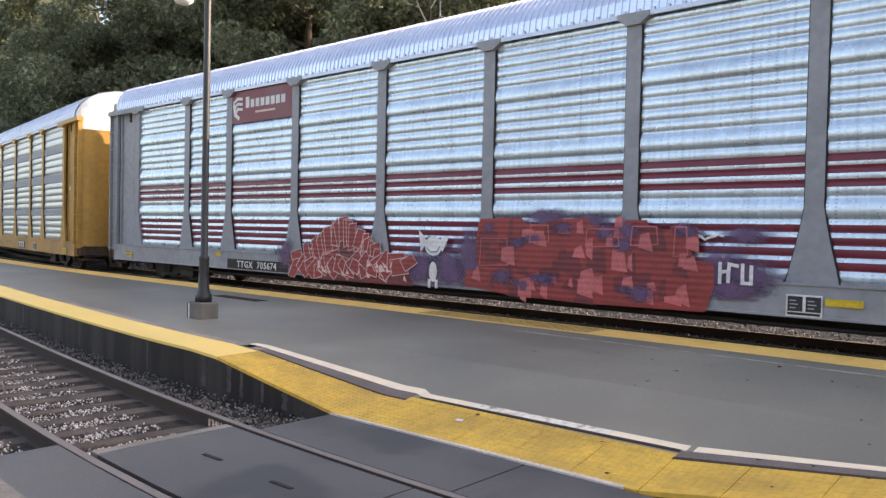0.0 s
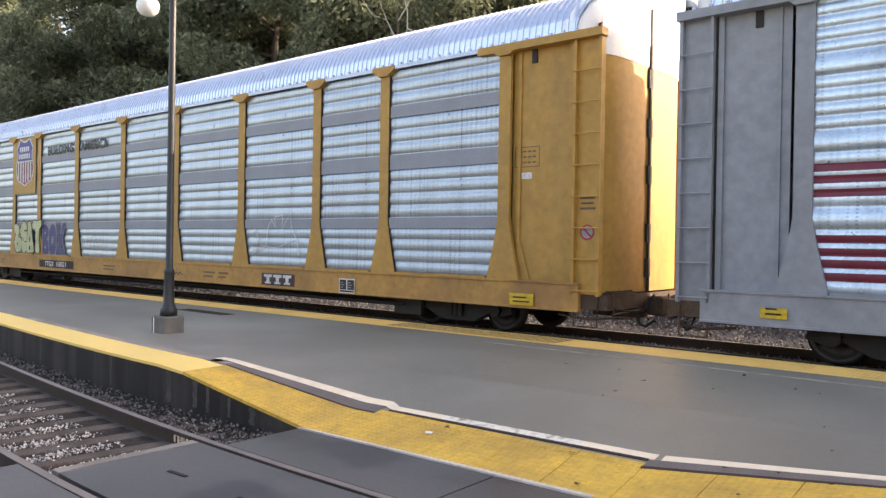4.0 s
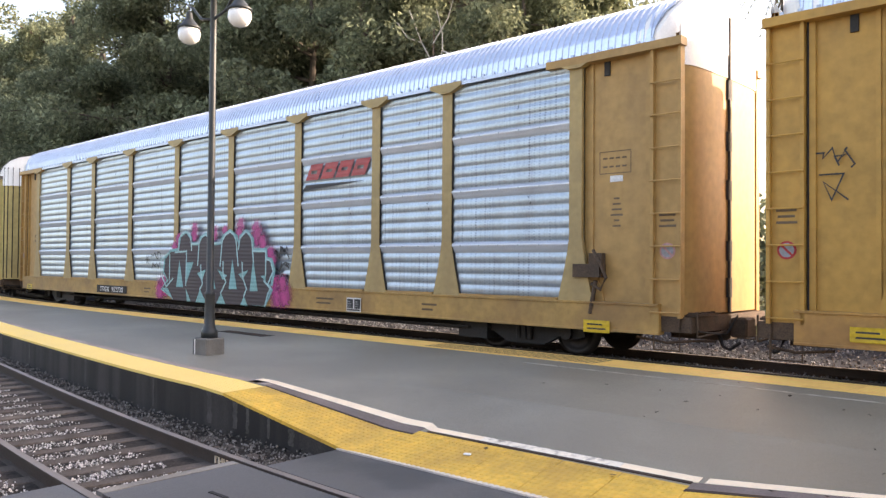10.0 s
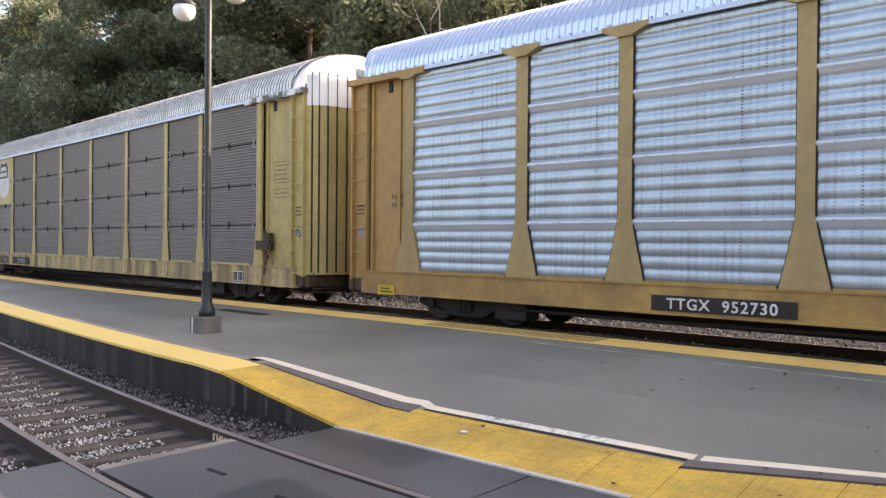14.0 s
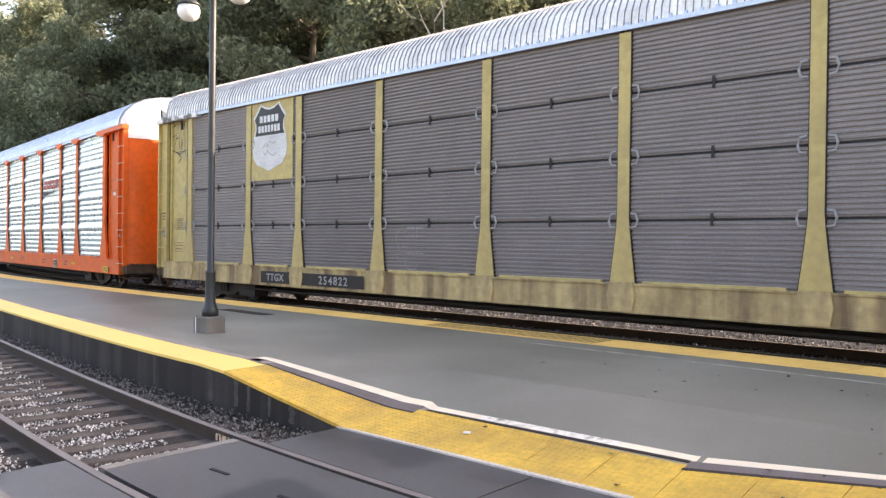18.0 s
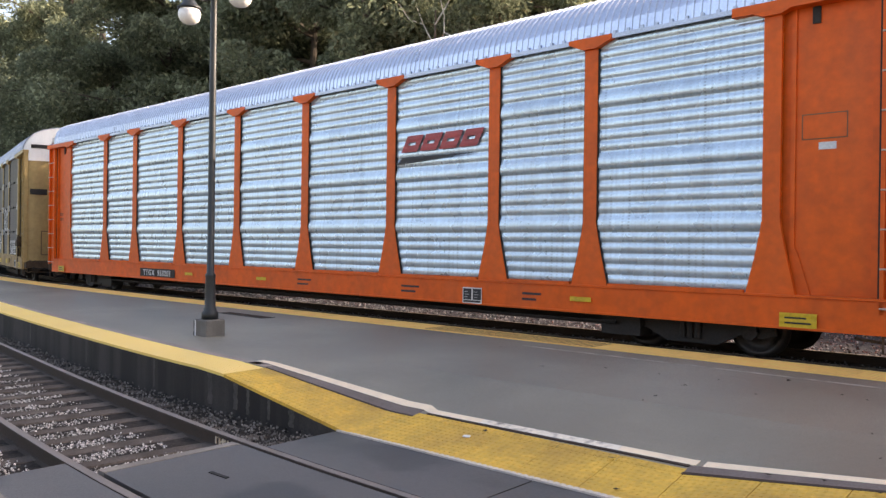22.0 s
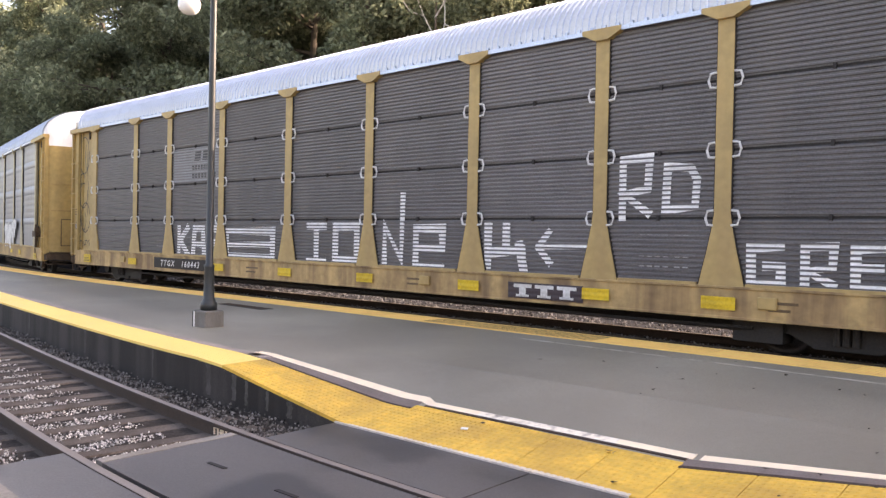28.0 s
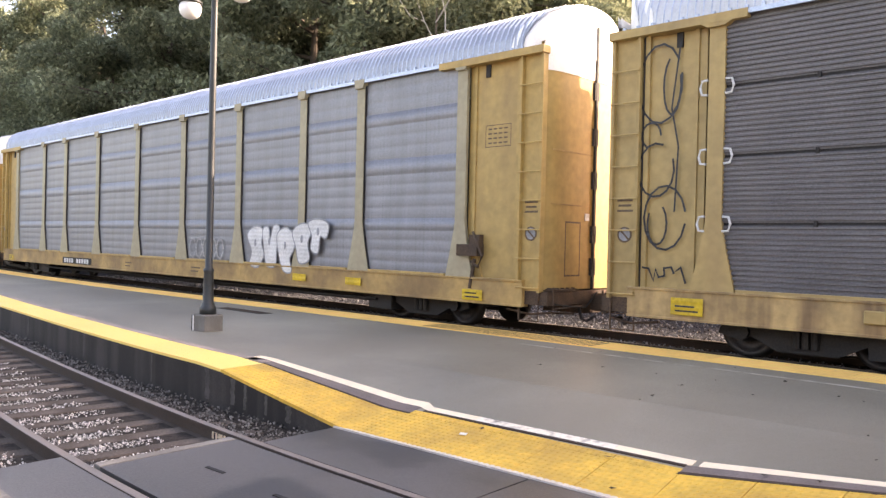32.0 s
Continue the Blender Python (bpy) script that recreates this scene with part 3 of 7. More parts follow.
def bent_tile(x0, w, d0, d1):
    """A worn tile that follows the curve and the dip of the edge, with its domes."""
    bm = bmesh.new()

    def at(u, v, h):
        x = x0 + u
        return (x, y_edge(x) + v, z_plat(x, y_edge(x) + v) + h)
    n, k = round(w / 0.06), round((d1 - d0) / 0.06)
    us = [0.004 + (w - 0.008) * i / 4 for i in range(5)]
    vs = [d0 + 0.0015 + (d1 - d0 - 0.003) * j / 4 for j in range(5)]
    g = [[bm.verts.new(at(u, v, 0.006)) for v in vs] for u in us]
    for i in range(4):
        for j in range(4):
            bm.faces.new((g[i][j], g[i + 1][j], g[i + 1][j + 1], g[i][j + 1]))
    rim = [(i, 0) for i in range(5)] + [(4, j) for j in range(1, 5)] + [(i, 4) for i in (3, 2, 1, 0)] + [(0, j) for j in (3, 2, 1)]
    low = [bm.verts.new(at(us[i], vs[j], -0.03)) for i, j in rim]
    for c in range(len(rim)):
        e = (c + 1) % len(rim)
        bm.faces.new((g[rim[c][0]][rim[c][1]], low[c], low[e], g[rim[e][0]][rim[e][1]]))
    for i in range(n):
        for j in range(k):
            cu, cv = (i + 0.5) * w / n, d0 + (j + 0.5) * (d1 - d0) / k
            a = [bm.verts.new(at(cu + 0.014 * p, cv + 0.014 * q, 0.006)) for p, q in ((1, 1), (-1, 1), (-1, -1), (1, -1))]
            t = [bm.verts.new(at(cu + 0.008 * p, cv + 0.008 * q, 0.0115)) for p, q in ((1, 1), (-1, 1), (-1, -1), (1, -1))]
            for c in range(4):
                bm.faces.new((a[c], a[(c + 1) % 4], t[(c + 1) % 4], t[c]))
            bm.faces.new(t)
    part("tile", bm, "tactile_old", strip)


for i in range(27):
    bent_tile(-8.0 + 0.602 * i, 0.602, -0.01, 0.592)
x = -8.602
while x > -34:
    h = heading(y_edge, x + 0.3)
    shared("tile", t_new, strip, tile_pose(x, y_edge(x) - 0.01, 0.6, 0.6, h))
    x -= 0.602 * math.cos(h)
for i in range(5):
    bent_tile(-5.5 + 0.582 * i, 0.58, 0.597, 0.7)
me_rib = bmesh.new()
box(me_rib, 0.0015, 0.5985, 0.0015, 0.7785, -0.03, 0.006)
# brown bars give these tiles their dark cross lines
for i in range(6):
    box(me_rib, 0.02 + i * 0.1, 0.052 + i * 0.1, 0.09, 0.68, 0.006, 0.0105, 1)
t_rib = finish("tile", me_rib, ["tactile_far", "rib_brown"])
strip2 = tagged(new("tactile_strip"), "dusty yellow tactile tiles along the edge facing the train", "tactile paving", kind="structure")
x = -45.0
while x < 16:
    h = heading(y_side, x + 0.3)
    shared("tile", t_rib if -10.1 < x < -6.6 else t_far, strip2, Matrix.Translation((x, y_side(x) - 0.17 - 0.78, ZP)) @ pose(0, 0, 0, 0, 0, math.degrees(h)))
    x += 0.602 * math.cos(h)


# ---------------------------------------------------------------- the train
def car_rows(xc):
    """Poses of a car whose middle stands xc along the train, from the train's travel."""
    rows = []
    for t, s in TRAIN_ROWS:
        x = xc + s
        ya, yb = y_track(x - 10.5), y_track(x + 10.5)
        rows.append((t, pose(x, (ya + yb) / 2, ZR, 0, 0, math.degrees(math.atan2(yb - ya, 21.0)))))
    return rows


POSTS = [-11.7, -8.92, -6.91, -4.23, -1.39, 1.39, 4.23, 6.91, 8.92, 11.8]
STRETCH = 1.033                # length of every car against the plan of its parts
END = {1: -0.17, -1: -0.4}     # where the leading and trailing ends stand against the plan
Z_SILL, Z_DECK, Z_EAVE = 0.63, 1.07, 5.2
BODY = 13.8
FRONT = -1.43                  # plane of the side panels
ROOF = [(-1.5, Z_EAVE - 0.02), (-1.47, 5.42), (-1.36, 5.66), (-1.15, 5.87), (-0.85, 6.02), (-0.4, 6.12), (0.0, 6.15)]
ROOF = ROOF + [(-y, z) for y, z in ROOF[-2::-1]]


def sections(style):
    """Heights at which a panel's seams or bands lie, as (z, band height)."""
    if style in ("banded", "faded"):
        return [(2.1, 0.22), (3.3, 0.3), (4.3, 0.24)]
    if style == "ridged":
        return [(2.02, 0.2), (3.05, 0.2), (4.08, 0.2)]
    if style == "grouped":
        return [(2.13, 0.3), (3.16, 0.3), (4.18, 0.3)]
    return [(2.1, 0.045), (3.1, 0.045), (4.13, 0.045)]


def panel_mesh(w, style, mats, stripes=()):
    """Corrugated side panel w wide, front towards -y, from the deck to the eave; stripes: painted heights."""
    bm = bmesh.new()
    z0, z1 = Z_DECK + 0.04, Z_EAVE - 0.03
    pts = []
    bands = sections(style)
    fine = style == "louvre"
    p, d = (0.072, 0.026) if fine else (0.15 if style == "grouped" else 0.19, {"grouped": 0.016, "ridged": 0.016, "faded": 0.006}.get(style, 0.018))
    z = z0
    edges = [(b - h / 2, b + h / 2) for b, h in bands] + [(z1, z1)]
    pts.append((z0, 0.0, 0))
    for lo, hi in edges:
        n = max(1, int((lo - z) / p))
        q = (lo - z) / n
        for i in range(n):
            a = z + i * q
            if fine:
                pts += [(a + 0.22 * q, 0.0, 0), (a + 0.4 * q, -d, 0), (a + 0.72 * q, -d, 0), (a + 0.9 * q, 0.0, 0)]
            else:
                # wide rounded ribs with a narrow crease between them
                pts += [(a + u * q, -d * v, 0) for u, v in ((0.06, 0.0), (0.16, 0.45), (0.28, 0.82), (0.42, 0.98), (0.56, 1.0), (0.7, 0.86), (0.83, 0.55), (0.94, 0.12))]
        if hi > lo:
            if style == "ridged":
                h = hi - lo
                pts += [(lo + u * h, -0.05 * v, 1) for u, v in ((0.02, 0.0), (0.1, 0.3), (0.3, 0.5), (0.5, 0.75), (0.62, 0.95), (0.75, 1.0), (0.88, 0.75), (0.97, 0.2))] + [(hi, 0.0, 0)]
            elif style in ("banded", "faded"):
                k = 0.03 if style == "banded" else 0.012
                pts += [(lo + 0.005, -k, 1), (hi - 0.005, -k, 1), (hi, 0.0, 0)]
            elif fine:
                pts += [(lo + 0.004, 0.02, 1), (hi - 0.004, 0.02, 1), (hi, 0.0, 0)]
            else:
                pts += [(lo + u * (hi - lo), -0.04 * v, 0) for u, v in ((0.04, 0.1), (0.12, 0.7), (0.22, 0.95), (0.4, 1.0), (0.6, 0.85), (0.8, 0.5), (0.95, 0.1))]
        z = hi
    pts.append((z1, 0.0, 0))
    prev = None
    for k, (z, y, mi) in enumerate(pts):
        row = [bm.verts.new((-w / 2, y, z)), bm.verts.new((w / 2, y, z))]
        if prev:
            f = bm.faces.new((prev[0], prev[1], row[1], row[0]))
            zm = (z + pts[k - 1][0]) / 2
            f.material_index = mi if mi and pts[k - 1][2] else 0
            f.smooth = not fine and style != "banded"
            if any(a <= zm <= b for a, b in stripes):
                f.material_index = 2
        prev = row
    # returned edges, so that the sheet has depth
    for sx in (-1, 1):
        a = [bm.verts.new((sx * w / 2, y, z)) for y, z in ((-0.02, z0), (0.06, z0), (0.06, z1), (-0.02, z1))]
        bm.faces.new(a)
    if style == "ridged":
        for b, h in bands:
            for i in range(int(w / 0.45)):
                x = -w / 2 + 0.25 + i * 0.45
                box(bm, x - 0.014, x + 0.014, -0.056, -0.03, b + 0.02, b + 0.048)
    me = finish("side_panel", bm, mats)
    return me


def post_mesh(paint, cap=0.8, flare=0.34, w=0.12):
    bm = bmesh.new()
    g = (flare - w) / 0.22
    right = [(w, Z_EAVE - 0.1), (w, 2.15), (w + 0.03 * g, 1.95), (w + 0.1 * g, 1.6), (w + 0.17 * g, 1.3), (flare, Z_DECK), (flare, 0.78)]
    pts = right + [(-x, z) for x, z in right[::-1]]
    plate(bm, pts[::-1], FRONT - 0.058, FRONT + 0.01)
    if cap:
        plate(bm, [(-cap / 2, Z_EAVE + 0.0), (-cap / 2, Z_EAVE - 0.07), (-w, Z_EAVE - 0.19), (w, Z_EAVE - 0.19), (cap / 2, Z_EAVE - 0.07), (cap / 2, Z_EAVE + 0.0)], FRONT - 0.125, FRONT + 0.01)
    return finish("post", bm, paint)


def shade_line_mesh(flare=0.34, w=0.12):
    """Black plate that draws the shadow gap as a thin line round each post."""
    bm = bmesh.new()
    e = 0.016
    g = (flare - w) / 0.22
    right = [(w + e, Z_EAVE - 0.1), (w + e, 2.15), (w + 0.03 * g + e, 1.95), (w + 0.1 * g + e, 1.6), (w + 0.17 * g + e, 1.3), (flare + e, Z_DECK + 0.04)]
    plate(bm, (right + [(-x, z) for x, z in right[::-1]])[::-1], FRONT - 0.042, FRONT + 0.005)
    return finish("post_seal", bm, "black")


def roof_end(y, more=0.0):
    """How far the roof reaches at y: its ends are rounded in plan like the doors below."""
    return 13.22 + more + 0.64 * math.sqrt(max(0.0, 1 - (y / 1.53) ** 2))


def roof_part(car, material):
    bm = bmesh.new()
    xs = []
    n = 220
    p = 2 * BODY / n
    for i in range(n):
        a = -BODY + i * p
        xs += [(a, 0.0), (a + p * 0.5, 0.0), (a + p * 0.6, 0.026), (a + p * 0.9, 0.026)]
    xs.append((BODY, 0.0))
    prev, last = None, 0.0
    for x, o in xs:
        row = []
        for k, (y, z) in enumerate(ROOF):
            f = 1 + o / 5.0
            row.append(bm.verts.new((max(-roof_end(y) - END[-1], min(roof_end(y) + END[1], x)), y * (1 + o / 1.5 * 0.6), z + o * (0.0 if k in (0, len(ROOF) - 1) else 0.8))))
        if prev:
            # rib contrast put into the colour: each rib's falling flank is darker
            for i in range(len(row) - 1):
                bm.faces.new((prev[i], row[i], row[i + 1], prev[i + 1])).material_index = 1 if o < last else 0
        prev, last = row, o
    roof = part("roof", bm, [material, "roof_crease_dark" if material == "roof_old" else "roof_crease"], car)
    for s in (-1, 1):
        b2 = bmesh.new()
        rim = [(y + (q - y) * j / 3, z + (w - z) * j / 3) for (y, z), (q, w) in zip(ROOF, ROOF[1:]) for j in range(3)] + [ROOF[-1]]
        a = [b2.verts.new((s * (roof_end(y) + END[s] - 0.25), y * 1.008, z + 0.012)) for y, z in rim]
        c = [b2.verts.new((s * (roof_end(y) + END[s] + 0.06), y * 0.985, z - 0.015)) for y, z in rim]
        d = [b2.verts.new((s * (roof_end(y) + END[s] + 0.07), y * 0.985, Z_EAVE - 0.03)) for y, z in rim]
        for i in range(len(rim) - 1):
            b2.faces.new((a[i], c[i], c[i + 1], a[i + 1]))
            b2.faces.new((c[i], d[i], d[i + 1], c[i + 1])).smooth = True
        crisp(b2)
        part("end_cap", b2, "cap_white", roof, "white painted roof end cap")
    for k in (-1, 1):
        b3 = bmesh.new()
        lo_, hi_ = -BODY - END[-1], BODY + END[1]
        comb = [(lo_, Z_EAVE - 0.075), (hi_, Z_EAVE - 0.075), (hi_, Z_EAVE - 0.005)]
        for i in range(112, 1, -1):
            x = -BODY + 0.12 + i * 0.24
            comb += [(x + 0.025, Z_EAVE - 0.005), (x + 0.025, Z_EAVE + 0.045), (x - 0.025, Z_EAVE + 0.045), (x - 0.025, Z_EAVE - 0.005)]
        comb.append((lo_, Z_EAVE - 0.005))
        plate(b3, comb, k * 1.5 - 0.04 if k < 0 else k * 1.5, k * 1.5 if k < 0 else k * 1.5 + 0.04)
        part("eave_rail", b3, "roof_crease", roof)
    return roof


def wheel_mesh():
    bm = bmesh.new()
    prof = [(0.1, -0.09), (0.12, -0.03), (0.3, -0.02), (0.32, -0.065), (0.4, -0.065), (0.405, 0.03), (0.43, 0.05), (0.43, 0.065), (0.31, 0.065), (0.29, 0.02), (0.12, 0.03), (0.1, 0.05)]
    for s in (-1, 1):
        b2 = bmesh.new()
        lathe(b2, prof, 24)
        b2.transform(Matrix.Translation((0, s * 0.76, 0)) @ Matrix.Rotation(radians(90 * s), 4, "X"))
        tmp = bpy.data.meshes.new("tmp")
        b2.to_mesh(tmp)
        b2.free()
        bm.from_mesh(tmp)
        bpy.data.meshes.remove(tmp)
    tube(bm, [(0, -1.0, 0), (0, 1.0, 0)], 0.075, 12)
    return finish("wheelset", bm, "wheel", True)


def side_frame_mesh():
    bm = bmesh.new()
    top = [(-1.25, 0.36), (-1.2, 0.52), (-0.75, 0.56), (-0.45, 0.7), (0.45, 0.7), (0.75, 0.56), (1.2, 0.52), (1.25, 0.36)]
    low = [(1.05, 0.3), (0.75, 0.34), (0.4, 0.16), (-0.4, 0.16), (-0.75, 0.34), (-1.05, 0.3)]
    plate(bm, top + low, -0.07, 0.07)
    for x in (-0.12, 0.0, 0.12):
        tube(bm, [(x, -0.1, 0.24), (x, -0.1, 0.58)], 0.055, 8)
    for x in (-0.9, 0.9):
        tube(bm, [(x, -0.14, 0.4), (x, -0.02, 0.4)], 0.12, 10)
    return finish("side_frame", bm, "black")


WHEELSET, SIDE_FRAME = wheel_mesh(), side_frame_mesh()
bm = bmesh.new()
box(bm, -0.01, 0.01, -0.018, 0.018, 1.0, Z_EAVE + 0.35)
PLEAT = finish("pleat", bm, "black")
bm = bmesh.new()
tube(bm, [(0, 0, -0.16), (0, 0, 0.16)], 0.04, 6)
HINGE = finish("hinge", bm, "black")
bm = bmesh.new()
box(bm, -0.2, 0.2, -1.05, 1.05, 0.42, 0.66)
bevel(bm, 0.03)
BOLSTER = finish("bolster", bm, "black")
bm = bmesh.new()
tube(bm, [(-0.235, -0.05, 0), (0.235, -0.05, 0)], 0.014, 6)
for s in (-1, 1):
    tube(bm, [(s * 0.235, -0.05, 0), (s * 0.235, 0.0, 0)], 0.014, 6)
RUNG_BM = bm


def text_mesh(words, size, material, align="CENTER", bold=0.0, shear=0.0, spacing=1.0):
    """Words as a flat mesh in the x-z plane, facing -y."""
    cu = bpy.data.curves.new("words", "FONT")
    cu.body, cu.size, cu.align_x, cu.align_y, cu.offset, cu.extrude, cu.shear = words, size, align, "CENTER", bold, 0.002, shear
    cu.space_character = spacing
    cu.resolution_u = 3
    ob = bpy.data.objects.new("words", cu)
    scene.collection.objects.link(ob)
    bpy.context.view_layer.update()
    me = bpy.data.meshes.new_from_object(ob.evaluated_get(bpy.context.evaluated_depsgraph_get()))
    bpy.data.objects.remove(ob)
    bpy.data.curves.remove(cu)
    me.transform(Matrix.Rotation(radians(90), 4, "X"))
    me.materials.clear()
    me.materials.append(M[material])
    me.name = "lettering"
    return me


def lettering(words, x, z, size, material, parent, y=None, **kw):
    me = text_mesh(words, size, material, **kw)
    m = Matrix.Translation((x, FRONT - 0.09 if y is None else y, z))
    for piece in islands(me):
        shared("letter", piece, parent, m)


def quad_part(name, x0, x1, z0, z1, material, parent, y, thick=0.006, label=""):
    bm = bmesh.new()
    box(bm, x0, x1, y - thick, y, z0, z1)
    return part(name, bm, material, parent, label)


def crisp(bm):
    """Keeps the shading of rounded faces from running over sharp corners."""
    bmesh.ops.recalc_face_normals(bm, faces=bm.faces)
    for edge in bm.edges:
        if len(edge.link_faces) != 2 or edge.calc_face_angle() > 0.6:
            edge.smooth = False


def door_strip(car, profile, s, y0, y1, z0, z1, material, label=""):
    """A thin plate that follows the curve of the end door between y0 and y1."""
    def depth(y):
        for (xa, ya), (xb, yb) in zip(profile, profile[1:]):
            if yb <= abs(y) <= ya:
                return xa + (xb - xa) * (ya - abs(y)) / (ya - yb)
        return profile[-1][0]
    bm = bmesh.new()
    ys = [y0 + (y1 - y0) * i / 5 for i in range(6)]
    rings = [[bm.verts.new((s * (depth(y) + d), y, z)) for d, z in ((0.0, z0), (0.02, z0), (0.02, z1), (0.0, z1))] for y in ys]
    for a, b in zip(rings, rings[1:]):
        for i in range(4):
            bm.faces.new((a[i], a[(i + 1) % 4], b[(i + 1) % 4], b[i]))
    bm.faces.new(rings[0])
    bm.faces.new(rings[-1][::-1])
    bmesh.ops.recalc_face_normals(bm, faces=bm.faces)
    return part("door_vent", bm, material, car, label)


def door_profile(e):
    """Plan of one half of a radial end door, from its outer edge to the middle."""
    return [(13.77 + e, 1.4), (13.80 + e, 1.34), (13.84 + e, 1.24), (13.87 + e, 1.08), (13.888 + e, 0.85), (13.897 + e, 0.5), (13.903 + e, 0.25), (13.905 + e, 0.02)]


Y_SILL = -1.5 - 0.004           # face of the side sill
Y_PLATE = -1.36                 # face of the recessed end plates


def end_section(car, s, paint, style):
    """The last stretch of a car beyond its panels, s = +1 or -1 along the train: plate, ladder, canopy, doors, coupler."""
    old = style == "louvre_old"
    e = END[s]
    lad_x = (13.57 + e)           # middle of the ladder
    seal_x = (13.28 + e)

    def X(a, b):
        return (a, b) if s > 0 else (-b, -a)
    for k in (1, -1):
        y0, y1 = (Y_PLATE, Y_PLATE + 0.05) if k < 0 else (-Y_PLATE - 0.05, -Y_PLATE)
        bm = bmesh.new()
        box(bm, *X(11.9, (13.3 + e)), y0, y1, Z_DECK, Z_EAVE - 0.06)
        plate_ob = part("end_plate", bm, paint, car)
    for a, b, d in ((12.02, 12.08, 0.03), (seal_x - 0.08, seal_x, 0.05)):
        bm = bmesh.new()
        box(bm, *X(a, b), Y_PLATE - d, Y_PLATE, Z_DECK, Z_EAVE - 0.1)
        part("jamb", bm, paint, plate_ob)
    bm = bmesh.new()
    a = [(12.08, 1.08), (12.08, 1.75), (12.12, 1.7), (12.3, 1.08)]
    plate(bm, [(s * x, z) for x, z in (a if s < 0 else a[::-1])], Y_PLATE - 0.03, Y_PLATE)
    part("gusset", bm, paint, plate_ob)
    bm = bmesh.new()
    box(bm, *X(seal_x, seal_x + (0.012 if old else 0.022)), Y_PLATE - 0.06, Y_PLATE + 0.01, 0.9, Z_EAVE - 0.1)
    part("door_seal", bm, "black", plate_ob)
    for k in (-1, 1):
        bm = bmesh.new()
        y = k * 1.5
        outline = [(lad_x + a, d) for a, d in ((-0.25, 0.0), (-0.2, 0.0), (-0.2, 0.085), (0.2, 0.085), (0.2, 0.0), (0.25, 0.0), (0.25, 0.13), (-0.25, 0.13))]
        rings = [[bm.verts.new((s * px, y - k * d, z)) for px, d in outline] for z in (0.9, Z_EAVE - 0.12)]
        for i in range(8):
            j = (i + 1) % 8
            bm.faces.new((rings[0][i], rings[0][j], rings[1][j], rings[1][i]))
        bm.faces.new(rings[0][::-1])
        bm.faces.new(rings[1])
        lad = part("ladder_panel", bm, paint, car)
        for i in range(8):
            r = shared("rung", RUNGS[paint], lad, Matrix.Translation((s * lad_x, k * 1.47, 0.98 + i * 0.51)) @ pose(0, 0, 0, 0, 0, 0 if k < 0 else 180))
    for k in (-1, 1):
        bm = bmesh.new()
        box(bm, *X(11.25, (13.85 + e)), min(k * 1.56, k * 1.36), max(k * 1.56, k * 1.36), Z_EAVE - 0.13, Z_EAVE)
        part("canopy_rail", bm, "canopy_worn" if old else paint, car)
    bm = bmesh.new()
    box(bm, *X(12.28, 12.38), Y_PLATE - 0.03, Y_PLATE, 4.83, 5.06)
    part("latch", bm, "black", plate_ob)
    # radial end doors
    if old:
        prof = [((13.82 + e), 1.4), ((13.94 + e), 1.34), ((14.04 + e), 1.22), ((14.12 + e), 1.04), ((14.17 + e), 0.82), ((14.2 + e), 0.56), ((14.215 + e), 0.3), ((14.22 + e), 0.02)]
    else:
        prof = door_profile(e)
    top = Z_EAVE + 0.1
    for k in (-1, 1):
        bm = bmesh.new()
        lo = [bm.verts.new((s * x, k * y, 0.95)) for x, y in prof]
        hi = [bm.verts.new((s * x, k * y, top)) for x, y in prof]
        for i in range(len(prof) - 1):
            f = bm.faces.new((lo[i], lo[i + 1], hi[i + 1], hi[i]))
            f.smooth = not old
        bx = prof[0][0] - 0.08
        back = [bm.verts.new((s * bx, k * y, z)) for y, z in ((prof[0][1], 0.95), (0.02, 0.95), (0.02, top), (prof[0][1], top))]
        bm.faces.new(back)
        bm.faces.new([lo[-1], hi[-1], back[2], back[1]])
        bm.faces.new(lo + [back[1], back[0]])
        bm.faces.new(hi + [back[2], back[3]])
        crisp(bm)
        door = part("end_door", bm, paint, car)
        if old:
            for x, y in prof[1:-1]:
                shared("pleat", PLEAT, door, Matrix.Translation((s * (x + 0.004), k * (y + 0.004), 0)))
        else:
            for z in (1.35, 1.95, 2.95, 3.75, 4.6):
                shared("hinge", HINGE, door, Matrix.Translation((s * (13.905 + e), k * 0.05, z)))
        # white header where the roof sheet laps over the doors
        bm = bmesh.new()
        h0, h1 = (Z_EAVE - 0.4, Z_EAVE + 0.3)
        rows_ = [[bm.verts.new((s * (x + 0.012), k * min(y + 0.012, 1.42), z)) for x, y in prof] for z in (h0, h1)]
        for i in range(len(prof) - 1):
            bm.faces.new((rows_[0][i], rows_[0][i + 1], rows_[1][i + 1], rows_[1][i])).smooth = True
        inner = [[bm.verts.new((s * (x - 0.03), k * min(y, 1.39), z)) for x, y in prof] for z in (h0, h1)]
        for i in range(len(prof) - 1):
            bm.faces.new((inner[0][i], inner[1][i], inner[1][i + 1], inner[0][i + 1]))
            bm.faces.new((rows_[0][i], inner[0][i], inner[0][i + 1], rows_[0][i + 1]))
        crisp(bm)
        part("door_header", bm, "cap_white", door, "white sheet lapping over the end door")
    bm = bmesh.new()
    box(bm, *X((13.85 + e), (13.945 + e)), -0.03, 0.03, 0.95, Z_EAVE + 0.6)
    part("door_seal", bm, "black", car)
    # draft gear, steps and hoses
    bm = bmesh.new()
    box(bm, *X((13.35 + e), (13.95 + e)), -1.42, 1.42, 0.68, 0.92)
